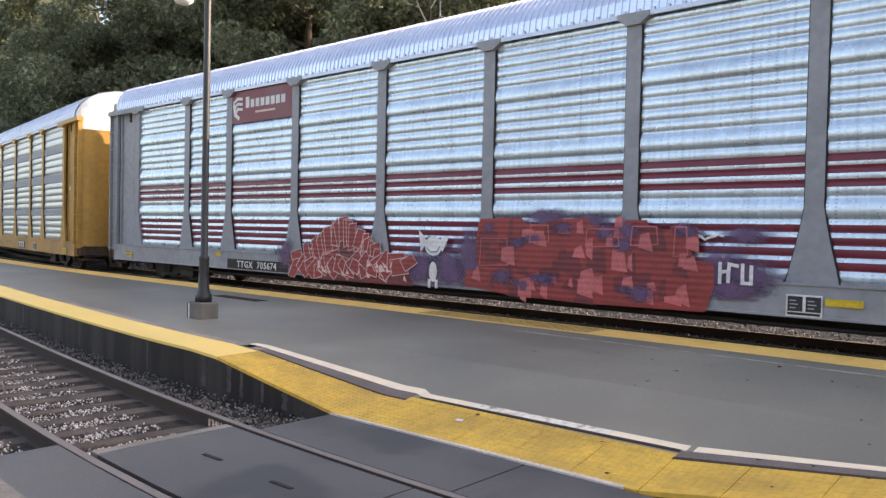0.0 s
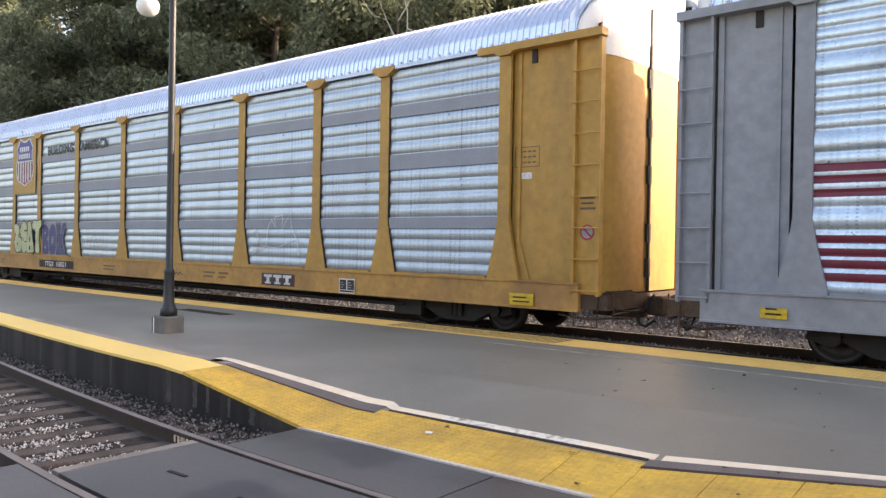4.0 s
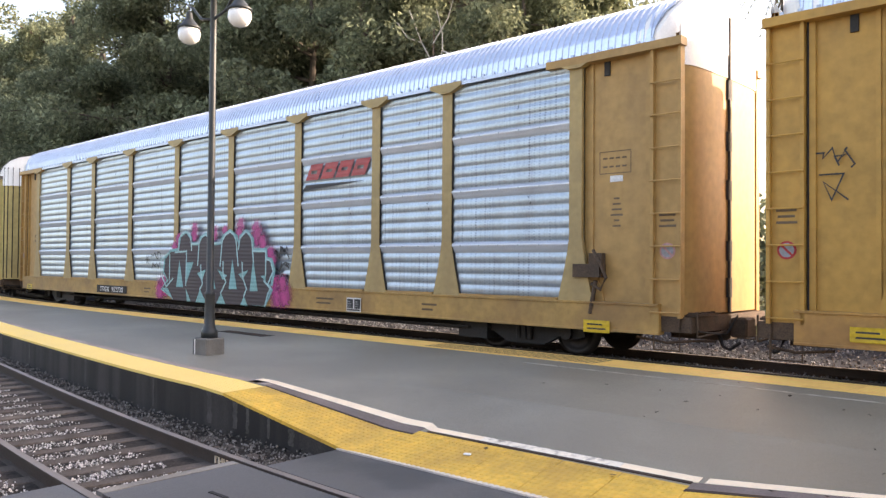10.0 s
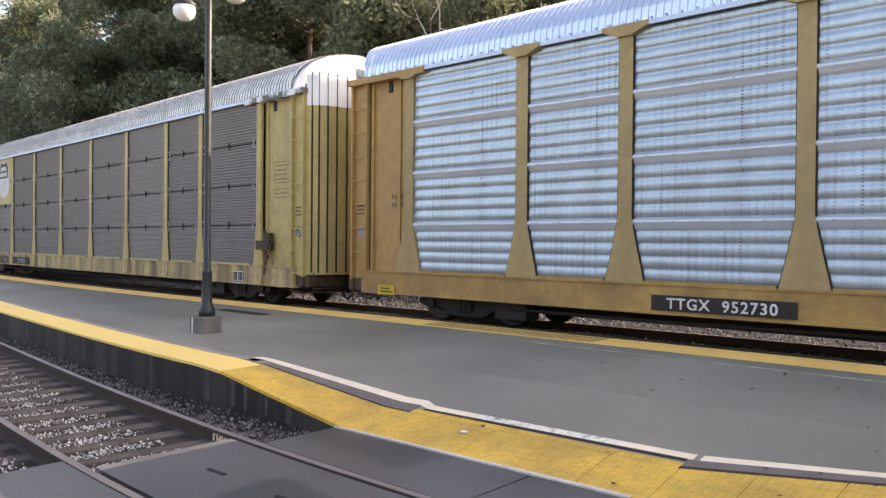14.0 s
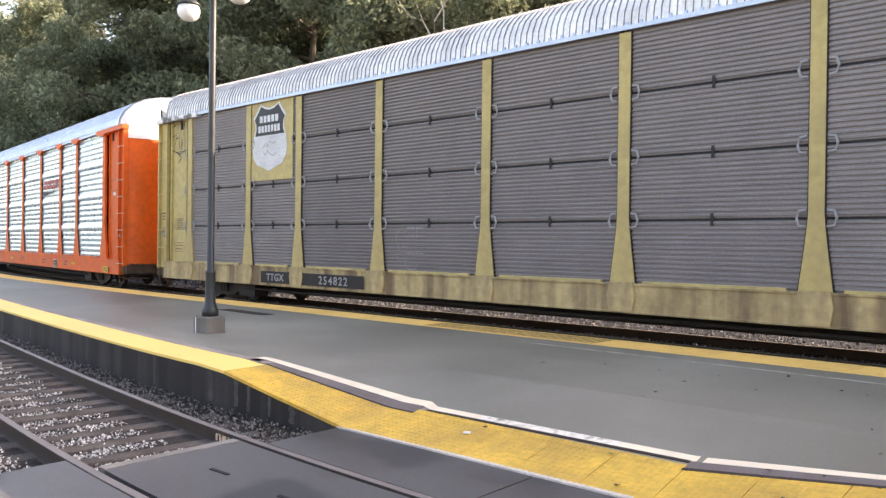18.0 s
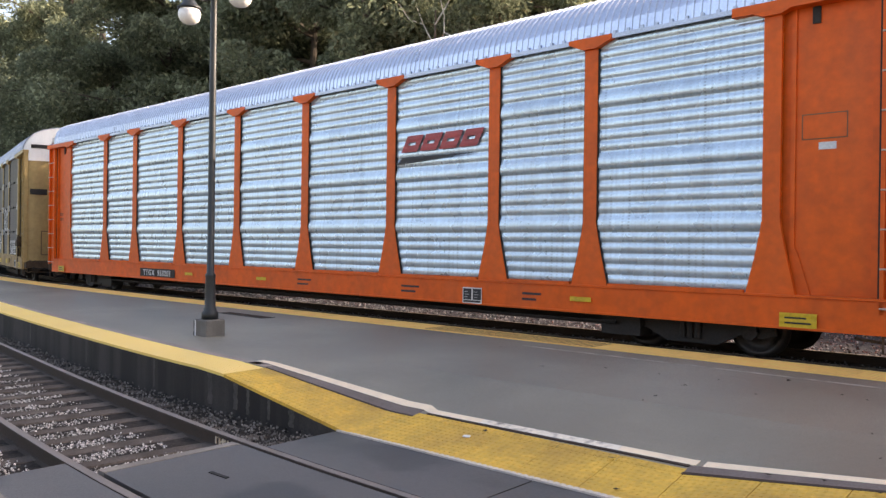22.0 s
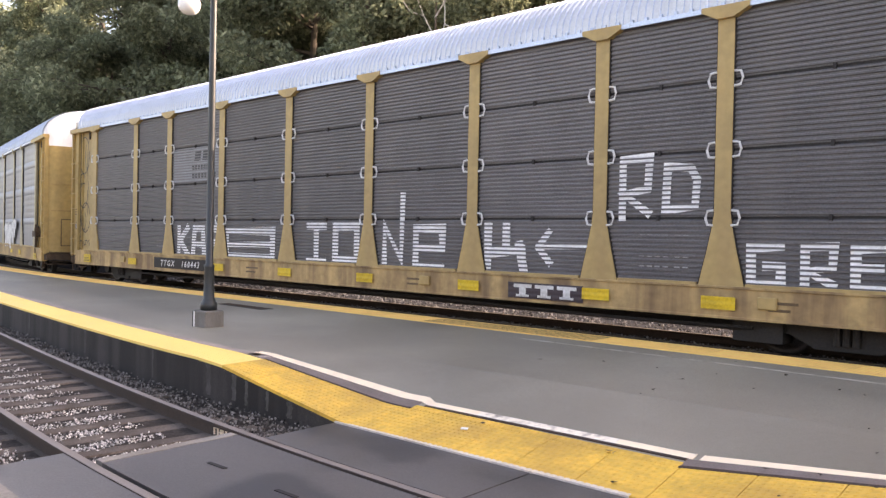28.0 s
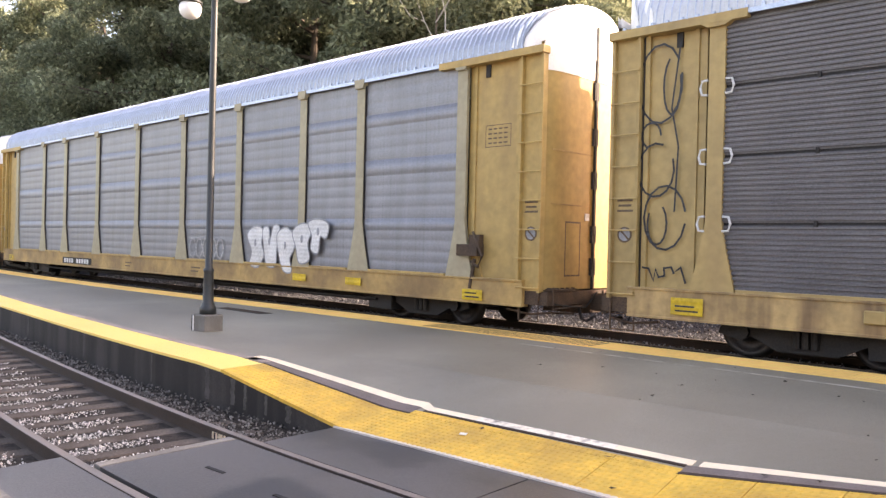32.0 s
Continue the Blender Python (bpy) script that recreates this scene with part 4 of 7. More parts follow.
    box(bm, *X(12.9, (13.92 + e)), -0.3, 0.3, 0.5, 0.8)
    part("end_sill", bm, "rusty", car)
    bm = bmesh.new()
    box(bm, *X((13.85 + e), (14.15 + e)), -0.09, 0.09, 0.62, 0.8)
    box(bm, *X((14.0 + e), (14.27 + e)), -0.17, 0.2, 0.55, 0.87)
    bevel(bm, 0.03)
    part("coupler", bm, "rusty", car)
    bm = bmesh.new()
    tube(bm, [(s * (13.96 + e), -1.2, 0.7), (s * (14.0 + e), -0.9, 0.66), (s * (14.05 + e), -0.4, 0.62), (s * (14.1 + e), -0.1, 0.9)], 0.018, 6)
    part("uncoupling_lever", bm, "black", car)
    bm = bmesh.new()
    tube(bm, [(s * (13.95 + e), -0.45, 0.6), (s * (14.02 + e), -0.46, 0.42), (s * (14.1 + e), -0.42, 0.38), (s * (14.25 + e), -0.36, 0.5)], 0.028, 6)
    part("air_hose", bm, "black", car)
    for k in (-1, 1):
        bm = bmesh.new()
        tube(bm, [(s * (13.36 + e), k * 1.44, 0.9), (s * (13.36 + e), k * 1.44, 0.4), (s * (13.78 + e), k * 1.44, 0.4), (s * (13.78 + e), k * 1.44, 0.9)], 0.018, 6)
        part("stirrup", bm, "rusty", car)
    bm = bmesh.new()
    tube(bm, [(s * (13.0 + e), -1.3, 0.56), (s * (13.5 + e), -1.28, 0.5), (s * (13.9 + e), -1.2, 0.55), (s * (14.0 + e), -0.7, 0.52)], 0.022, 6)
    part("brake_pipe", bm, "rusty", car)
    bm = bmesh.new()
    box(bm, *X((13.62 + e), (13.98 + e)), -1.3, -0.55, 0.93, 0.965)
    for i in range(5):
        box(bm, *X((13.64 + e), (13.96 + e)), -1.27 + i * 0.16, -1.25 + i * 0.16, 0.965, 0.985)
    part("crossover_step", bm, "rusty", car)
    bm = bmesh.new()
    tube(bm, [(s * (14.0 + e), -1.32, 1.0), (s * (14.0 + e), -1.32, 0.62), (s * (14.0 + e), -0.3, 0.66)], 0.016, 6)
    part("cut_lever", bm, "rusty", car)
    bm = bmesh.new()
    box(bm, *X(9.0, 9.7), -1.2, -0.8, 0.3, 0.62)
    tube(bm, [(s * 9.3, -1.25, 0.5), (s * 7.0, -1.25, 0.48), (s * 2.5, -1.2, 0.52), (0, -1.2, 0.5)], 0.03, 6)
    part("brake_rigging", bm, "black", car)
    truck = new("truck")
    truck.parent = car
    truck.location = (s * 10.5, 0, ZT - ZR)
    for x in (-0.9, 0.9):
        shared("wheelset", WHEELSET, truck, Matrix.Translation((x, 0, 0.402)))
    for k in (-1, 1):
        shared("side_frame", SIDE_FRAME, truck, Matrix.Translation((0, k * 1.02, 0)) @ pose(0, 0, 0, 0, 0, 0 if k < 0 else 180))
    shared("bolster", BOLSTER, truck)
    bm = bmesh.new()
    box(bm, -1.1, 1.1, -1.3, -1.15, 0.5, 0.62)
    part("brake_beam", bm, "black", truck)


def hand_brake(car, s):
    bm = bmesh.new()
    box(bm, s * 12.0 - 0.2, s * 12.1 + 0.2, -1.56, -1.36, 1.5, 1.72)
    tube(bm, [(s * 12.15, -1.5, 1.95), (s * 12.3, -1.55, 1.75), (s * 12.42, -1.55, 1.5), (s * 12.3, -1.52, 1.3), (s * 12.12, -1.5, 1.4)], 0.028, 6)
    tube(bm, [(s * 12.2, -1.5, 1.45), (s * 12.1, -1.5, 0.9)], 0.035, 6)
    box(bm, s * 12.2 - 0.12, s * 12.2 + 0.12, -1.52, -1.4, 1.5, 1.9)
    part("hand_brake", bm, "rusty", car, "rusty hand brake with a hanging chain")


SHADE_LINES = {}


def shade_line_of(old):
    if old not in SHADE_LINES:
        SHADE_LINES[old] = shade_line_mesh(0.22, 0.1) if old else shade_line_mesh()
    return SHADE_LINES[old]


def autorack(label, xc, paint, sheet, band, roof, style, cap=0.8, stripes=(), stripe_mat=None, brake=True, posts=None):
    car = tagged(new("autorack_car"), label, "freight car", group="cars of the train")
    car.scale = (STRETCH, 1, 1)
    mats = [sheet, band] + ([stripe_mat] if stripe_mat else [])
    meshes = {}
    kind = "louvre" if style == "louvre_old" else style
    pm = post_mesh(posts or paint, cap, 0.22 if style == "louvre_old" else 0.34, 0.1 if style == "louvre_old" else 0.12)
    for a, b in zip(POSTS, POSTS[1:]):
        w = round(b - a - 0.2, 2)
        if w not in meshes:
            meshes[w] = panel_mesh(w, kind, mats, stripes)
        for k in (1, -1):
            shared("side_panel", meshes[w], car, Matrix.Translation(((a + b) / 2, k * FRONT, 0)) @ pose(0, 0, 0, 0, 0, 0 if k > 0 else 180))
    for x in POSTS:
        for k in (1, -1):
            shared("post", pm, car, Matrix.Translation((x, 0, 0)) @ pose(0, 0, 0, 0, 0, 0 if k > 0 else 180))
    for x in POSTS[1:-1]:
        shared("post_seal", shade_line_of(style == "louvre_old"), car, Matrix.Translation((x, 0, 0)))
    for k in (1, -1):
        bm = bmesh.new()
        y = -1.5 * k
        prof = [(y - k * 0.012, Z_SILL), (y - k * 0.012, Z_SILL + 0.03), (y, Z_SILL + 0.04), (y, Z_DECK), (y - k * 0.03, Z_DECK + 0.005), (y - k * 0.03, Z_DECK + 0.035), (y + k * 0.18, Z_DECK + 0.035), (y + k * 0.18, Z_SILL)]
        ends = [[bm.verts.new((x, a, b)) for a, b in prof] for x in (-BODY + 0.75, BODY - 0.5)]
        for i in range(len(prof)):
            j = (i + 1) % len(prof)
            bm.faces.new((ends[0][i], ends[1][i], ends[1][j], ends[0][j]))
        bm.faces.new(ends[0])
        bm.faces.new(ends[1][::-1])
        part("side_sill", bm, SILL.get(paint, paint), car)
        # shallow pads along the foot of each panel
        for a, b in zip(POSTS, POSTS[1:]):
            bm = bmesh.new()
            box(bm, a + 0.36, b - 0.36, min(y - k * 0.015, y + k * 0.05), max(y - k * 0.015, y + k * 0.05), Z_DECK + 0.035, Z_DECK + 0.075)
            part("panel_foot", bm, paint, car)
    bm = bmesh.new()
    box(bm, -BODY + 0.5, BODY - 0.27, -1.34, 1.34, 0.85, 1.05)
    box(bm, -9.2, 9.2, -0.4, 0.4, 0.36, 0.85)
    part("deck", bm, "black", car)
    roof_part(car, roof)
    for s in (-1, 1):
        end_section(car, s, paint, style)
    if brake:
        hand_brake(car, 1)
    return car


def paint_mat(name, base, dirt=0.3, dirt_col=(0.16, 0.1, 0.06)):
    return mat(name, base, 0.58, scale=1.1, vary=0.16, bump=0.04, fine=7, dirt=dirt, dirt_col=dirt_col, streak=True, objvar=0.04, coat=0.06, gloss=0.35)


M["cap_white"] = mat("white_cap_paint", (0.88, 0.87, 0.85), 0.5, scale=2, vary=0.08, bump=0.05, dirt=0.25, dirt_col=(0.5, 0.46, 0.4), streak=True)
M["rusty"] = mat("rusty_steel", (0.0814, 0.0518, 0.0333), 0.8, 0.2, scale=5, vary=0.4, bump=0.4, fine=40, dirt=0.5, dirt_col=(0.0296, 0.0222, 0.0185))
M["grey_paint"] = paint_mat("grey_car_paint", (0.2442, 0.259, 0.2812), 0.25, (0.2, 0.18, 0.17))
M["yellow_paint"] = paint_mat("yellow_car_paint", (0.444, 0.2442, 0.0555))
M["ochre_paint"] = paint_mat("ochre_car_paint", (0.4, 0.235, 0.082))
M["cream_paint"] = paint_mat("cream_car_paint", (0.4662, 0.3626, 0.1406), 0.45, (0.25, 0.17, 0.09))
M["orange_paint"] = paint_mat("orange_car_paint", (0.7, 0.1, 0.004), 0.16)
M["tan_paint"] = paint_mat("tan_car_paint", (0.3922, 0.2738, 0.111), 0.5, (0.22, 0.13, 0.07))
M["buff_paint"] = paint_mat("buff_car_paint", (0.444, 0.296, 0.1036), 0.4, (0.2, 0.12, 0.07))
# paler colours for the posts of the buff and ochre cars
M["faded_paint"] = paint_mat("pale_buff_paint", (0.3478, 0.3034, 0.1998), 0.4, (0.25, 0.2, 0.14))
M["ochre_pale"] = paint_mat("pale_ochre_paint", (0.3848, 0.2738, 0.1184), 0.4)
M["silver"] = panel_mat("galvanised_sheet", (0.345, 0.41, 0.465), 0.32, 0.65, holes=0.9)
M["silver_plain"] = panel_mat("bright_galvanised_sheet", (0.465, 0.57, 0.645), 0.28, 0.65, holes=0.6)
M["silver_dull"] = panel_mat("weathered_galvanised_sheet", (0.225, 0.23, 0.247), 0.5, 0.45, holes=0.45, dirt=0.6, dirt_col=(0.15, 0.15, 0.16))
M["band_grey"] = mat("matt_grey_band", (0.2442, 0.2627, 0.296), 0.6, 0.1, scale=1.5, vary=0.15, bump=0.05)
M["band_silver"] = mat("bright_band", (0.5032, 0.5402, 0.592), 0.38, 0.5, scale=1.5, vary=0.1, bump=0.05)
M["louvre"] = mat("dark_louvre_steel", (0.128, 0.121, 0.123), 0.55, 0.25, scale=1.2, vary=0.25, bump=0.1, fine=30, dirt=0.5, dirt_col=(0.1628, 0.148, 0.1406), streak=True, objvar=0.12)
M["louvre_brown"] = mat("weathered_louvre_steel", (0.21, 0.187, 0.182), 0.6, 0.25, scale=1.2, vary=0.16, bump=0.1, fine=30, dirt=0.4, dirt_col=(0.222, 0.1998, 0.185), streak=True, objvar=0.16)
M["roof_silver"] = mat("silver_roof_sheet", (0.64, 0.72, 0.85), 0.32, 0.75, scale=0.8, vary=0.1, bump=0.05, fine=20, dirt=0.15, dirt_col=(0.296, 0.296, 0.296))
M["roof_white"] = mat("pale_roof_sheet", (0.5328, 0.555, 0.5772), 0.5, 0.2, scale=0.8, vary=0.1, bump=0.05, fine=20, dirt=0.2, dirt_col=(0.333, 0.333, 0.3256))
M["roof_old"] = mat("weathered_roof_sheet", (0.8, 0.8, 0.79), 0.6, 0.2, scale=2.5, vary=0.15, bump=0.1, fine=20, dirt=0.4, dirt_col=(0.185, 0.1628, 0.148), streak=True)
M["roof_dull"] = mat("dull_grey_roof_sheet", (0.33, 0.36, 0.4), 0.5, 0.5, scale=0.8, vary=0.15, bump=0.05, fine=20, dirt=0.3, dirt_col=(0.2, 0.2, 0.2))
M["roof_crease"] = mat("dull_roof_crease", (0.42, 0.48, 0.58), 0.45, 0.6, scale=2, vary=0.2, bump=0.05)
M["roof_crease_dark"] = mat("dark_roof_crease", (0.1924, 0.1776, 0.1628), 0.8, scale=2.5, vary=0.4, bump=0.1, dirt=0.5, dirt_col=(0.444, 0.444, 0.4292))
M["canopy_worn"] = mat("peeling_white_canopy", (0.75, 0.74, 0.72), 0.7, scale=3.0, vary=0.2, bump=0.2, dirt=0.9, dirt_col=(0.06, 0.045, 0.035), dirt_lo=0.46, dirt_hi=0.54)
M["maroon"] = mat("maroon_stripe_paint", (0.148, 0.0089, 0.0259), 0.45, scale=1.5, vary=0.2, bump=0.05, dirt=0.2, dirt_col=(0.222, 0.148, 0.148))
M["cream_dirty"] = mat("soiled_cream_paint", (0.407, 0.3108, 0.148), 0.65, scale=1.6, vary=0.25, bump=0.15, fine=9, dirt=0.85, dirt_col=(0.1036, 0.0592, 0.0333), dirt_lo=0.4, dirt_hi=0.64, streak=True)
M["tan_dirty"] = mat("soiled_tan_paint", (0.407, 0.2738, 0.1184), 0.65, scale=1.6, vary=0.25, bump=0.15, fine=9, dirt=0.75, dirt_col=(0.111, 0.0592, 0.0333), dirt_lo=0.4, dirt_hi=0.64, streak=True)
M["buff_dirty"] = mat("soiled_buff_paint", (0.4144, 0.2664, 0.0962), 0.65, scale=1.6, vary=0.2, bump=0.15, fine=9, dirt=0.6, dirt_col=(0.1184, 0.0666, 0.037), dirt_lo=0.4, dirt_hi=0.64)
M["yellow_dirty"] = mat("soiled_yellow_paint", (0.4144, 0.222, 0.0555), 0.6, scale=1.3, vary=0.2, bump=0.1, fine=9, dirt=0.55, dirt_col=(0.1776, 0.0814, 0.037), dirt_lo=0.4, dirt_hi=0.64)
M["ochre_dirty"] = mat("soiled_ochre_paint", (0.37, 0.222, 0.0666), 0.6, scale=1.3, vary=0.2, bump=0.1, fine=9, dirt=0.55, dirt_col=(0.148, 0.074, 0.037), dirt_lo=0.4, dirt_hi=0.64)
SILL = {"ochre_paint": "ochre_dirty", "cream_paint": "cream_dirty", "tan_paint": "tan_dirty", "buff_paint": "buff_dirty", "yellow_paint": "yellow_dirty"}
# ladder rungs of the orange car, paler than its paint
M["rung_pale"] = mat("pale_rung_steel", (0.5328, 0.37, 0.296), 0.5, scale=6, vary=0.2, bump=0.1)
RUNGS = {}
for key in ("grey_paint", "yellow_paint", "ochre_paint", "cream_paint", "orange_paint", "tan_paint", "buff_paint"):
    me = bpy.data.meshes.new("rung")
    RUNG_BM.to_mesh(me)
    me.materials.append(M["rung_pale" if key == "orange_paint" else key])
    RUNGS[key] = me
RUNG_BM.free()

A = autorack("grey autorack freight car with silver panels and maroon stripes", 55.0, "grey_paint", "silver_plain", "band_silver", "roof_silver", "grouped", 0.55,
             stripes=((1.29, 1.4), (1.46, 1.57), (1.63, 1.74), (1.79, 1.9), (2.41, 2.52), (2.58, 2.69), (2.75, 2.86)), stripe_mat="maroon")
B = autorack("yellow autorack freight car with grey-banded silver panels", 25.8, "yellow_paint", "silver", "band_grey", "roof_silver", "banded", 0.6, brake=False)
C = autorack("ochre autorack freight car with ridged silver panels", -3.4, "ochre_paint", "silver", "band_silver", "roof_silver", "ridged", 0.8, posts="ochre_pale")
D = autorack("pale yellow weathered autorack car with dark louvred panels", -32.6, "cream_paint", "louvre_brown", "black", "roof_old", "louvre_old", 0)
E = autorack("bright orange autorack freight car with silver corrugated panels", -61.8, "orange_paint", "silver_plain", "band_silver", "roof_silver", "grouped", 0.8, brake=False)
F = autorack("tan autorack freight car with dark grey louvred panels", -91.0, "tan_paint", "louvre", "black", "roof_white", "louvre", 0.7)
G = autorack("buff autorack freight car with dull silver banded panels", -120.2, "buff_paint", "silver_dull", "silver_dull", "roof_dull", "faded", 0.3, posts="faded_paint")
H = autorack("yellow autorack freight car at the tail of the view", -149.4, "yellow_paint", "silver", "band_grey", "roof_silver", "banded", 0.6, brake=False)
# unseen car ahead of the first one, added for its shadow on the platform
Z = autorack("unseen grey autorack freight car added ahead for its shadow", 84.2, "grey_paint", "silver", "band_grey", "roof_silver", "banded", 0.6)
CARS = [(Z, 84.2), (A, 55.0), (B, 25.8), (C, -3.4), (D, -32.6), (E, -61.8), (F, -91.0), (G, -120.2), (H, -149.4)]


# ---------------------------------------------------------------- markings and spray paint on the cars
def spray(name, base, rough=0.55):
    """Paint over ribbed sheet: the ribs show through as relief."""
    m = mat(name, base, rough, scale=2.2, vary=0.22, bump=0.0, fine=25)
    n, l = m.node_tree.nodes, m.node_tree.links
    tc = n.new("ShaderNodeTexCoord")
    w = n.new("ShaderNodeTexWave")
    w.wave_type, w.bands_direction = "BANDS", "Z"
    w.inputs["Scale"].default_value = 3.2
    w.inputs["Distortion"].default_value = 0.0
    b = n.new("ShaderNodeBump")
    b.inputs["Strength"].default_value, b.inputs["Distance"].default_value = 0.15, 0.03
    l.new(tc.outputs["Object"], w.inputs["Vector"])
    l.new(w.outputs["Fac"], b.inputs["Height"])
    l.new(b.outputs[0], n["Principled BSDF"].inputs["Normal"])
    return m


for key, col in (("red", (0.2664, 0.0333, 0.0296)), ("red_light", (0.5032, 0.1184, 0.1184)), ("pale_pink", (0.6068, 0.4144, 0.3922)), ("violet", (0.0518, 0.0333, 0.1036)), ("white", (0.592, 0.592, 0.5772)), ("cyan", (0.15, 0.36, 0.37)), ("pale_cyan", (0.296, 0.4884, 0.5032)),
                 ("umber", (0.032, 0.02, 0.027)), ("magenta", (0.3108, 0.037, 0.1406)), ("lime", (0.4144, 0.444, 0.2442)), ("navy", (0.0259, 0.0296, 0.1258)), ("ink", (0.0148, 0.0148, 0.0178)), ("sign_red", (0.407, 0.0222, 0.0222)),
                 ("sign_blue", (0.0444, 0.0592, 0.2368)), ("sign_yellow", (0.555, 0.37, 0.0148)), ("sign_white", (0.5772, 0.5772, 0.5698)), ("ghost", (0.296, 0.296, 0.296)), ("pale_grey", (0.2664, 0.2738, 0.2886)), ("stencil", (0.1184, 0.074, 0.037)), ("dim_grey", (0.185, 0.1887, 0.1998)), ("rust", (0.222, 0.0444, 0.0111)), ("logo_red", (0.37, 0.0555, 0.0555)), ("wine", (0.148, 0.0222, 0.0259)), ("stripe_red", (0.222, 0.0148, 0.0333)), ("sign_pink", (0.444, 0.222, 0.2072))):
    M["s_" + key] = spray("spray_" + key, col)

def roller_mat(name, base, gap):
    """Rolled paint that only caught the proud edges of the louvres: thin dark lines run through it."""
    m = mat(name, base, 0.6, scale=3, vary=0.15, bump=0.1, fine=30)
    n, l = m.node_tree.nodes, m.node_tree.links
    b = n["Principled BSDF"]
    tc = n.new("ShaderNodeTexCoord")
    sx = n.new("ShaderNodeSeparateXYZ")
    l.new(tc.outputs["Object"], sx.inputs[0])
    k = n.new("ShaderNodeMath")
    k.operation = "MULTIPLY"
    k.inputs[1].default_value = 2 * math.pi / 0.071
    l.new(sx.outputs["Z"], k.inputs[0])
    s = n.new("ShaderNodeMath")
    s.operation = "SINE"
    l.new(k.outputs[0], s.inputs[0])
    t = n.new("ShaderNodeTexNoise")
    t.inputs["Scale"].default_value, t.inputs["Detail"].default_value = 5.0, 4
    l.new(tc.outputs["Object"], t.inputs["Vector"])
    ad = n.new("ShaderNodeMath")
    ad.operation = "MULTIPLY_ADD"
    ad.inputs[1].default_value, ad.inputs[2].default_value = 2.6, -1.3
    l.new(t.outputs["Fac"], ad.inputs[0])
    a2 = n.new("ShaderNodeMath")
    a2.operation = "ADD"
    l.new(s.outputs[0], a2.inputs[0])
    l.new(ad.outputs[0], a2.inputs[1])
    r = n.new("ShaderNodeMapRange")
    r.inputs["From Min"].default_value, r.inputs["From Max"].default_value, r.inputs["To Max"].default_value = 0.45, 1.1, 0.38
    l.new(a2.outputs[0], r.inputs["Value"])
    mx = n.new("ShaderNodeMix")
    mx.data_type = "RGBA"
    l.new(r.outputs[0], mx.inputs["Factor"])
    l.new(b.inputs["Base Color"].links[0].from_socket, mx.inputs["A"])
    mx.inputs["B"].default_value = (*gap, 1)
    l.new(mx.outputs["Result"], b.inputs["Base Color"])
    return m


M["s_roller"] = roller_mat("rolled_white_paint", (0.78, 0.78, 0.77), (0.16, 0.16, 0.17))


def cloud_mat(name, base):
    """Thin overspray: dense in the middle, speckled and gone at the rim."""
    m = mat(name, base, 0.6, scale=4, vary=0.3, bump=0)
    n, l = m.node_tree.nodes, m.node_tree.links
    at = n.new("ShaderNodeAttribute")
    at.attribute_name = "soft"
    t = n.new("ShaderNodeTexNoise")
    t.inputs["Scale"].default_value, t.inputs["Detail"].default_value = 7.0, 6
    ad = n.new("ShaderNodeMath")
    ad.operation = "ADD"
    l.new(at.outputs["Fac"], ad.inputs[0])
    l.new(t.outputs["Fac"], ad.inputs[1])
    r = n.new("ShaderNodeMapRange")
    r.inputs["From Min"].default_value, r.inputs["From Max"].default_value = 0.55, 1.15
    r.inputs["To Max"].default_value = 0.92
    l.new(ad.outputs[0], r.inputs["Value"])
    tr = n.new("ShaderNodeBsdfTransparent")
    mx = n.new("ShaderNodeMixShader")
    l.new(r.outputs[0], mx.inputs[0])
    l.new(tr.outputs[0], mx.inputs[1])
    l.new(n["Principled BSDF"].outputs[0], mx.inputs[2])
    l.new(mx.outputs[0], n["Material Output"].inputs["Surface"])
    return m


M["s_cloud"] = cloud_mat("magenta_overspray", (0.42, 0.05, 0.19))
M["s_haze"] = cloud_mat("violet_overspray", (0.11, 0.06, 0.13))
Y_OVER = -1.537                # in front of posts and sill lip


def face(bm, pts, y):
    bm.faces.new([bm.verts.new((x, y, z)) for x, z in pts])


STEP = itertools.count()


def stroke(bm, pts, w, y, rng=None):
    """A flat brush stroke along (x, z) points: one mitred ribbon, each a hair in front of the last."""
    y -= 0.00012 * (next(STEP) % 12)
    pts = [Vector((x, 0, z)) for x, z in pts]
    pts = [p for i, p in enumerate(pts) if i == 0 or (p - pts[i - 1]).length > 1e-4]
    dirs = [(b - a).normalized() for a, b in zip(pts, pts[1:])]
    prev = None
    for i, p in enumerate(pts):
        d0, d1 = dirs[max(0, i - 1)], dirs[min(len(dirs) - 1, i)]
        n0, n1 = Vector((-d0.z, 0, d0.x)), Vector((-d1.z, 0, d1.x))
        n = n0 + n1
        n = n1 if n.length < 0.3 else n / max(0.35, n.length_squared / 2)
        q = p - d0 * w * 0.35 if i == 0 else p + d1 * w * 0.35 if i == len(pts) - 1 else p
        k = w / 2 * (rng.uniform(0.85, 1.15) if rng else 1)
        yy = y - 0.00003 * i
        row = [bm.verts.new((q.x + n.x * k, yy, q.z + n.z * k)), bm.verts.new((q.x - n.x * k, yy, q.z - n.z * k))]
        if prev:
            bm.faces.new((prev[0], prev[1], row[1], row[0]))
        prev = row


def blob(bm, x, z, rx, rz, y, n=14, rng=None):
    face(bm, [(x + rx * math.cos(2 * math.pi * i / n) * (rng.uniform(0.75, 1.2) if rng else 1), z - rz * math.sin(2 * math.pi * i / n) * (rng.uniform(0.75, 1.2) if rng else 1)) for i in range(n)][::-1], y)


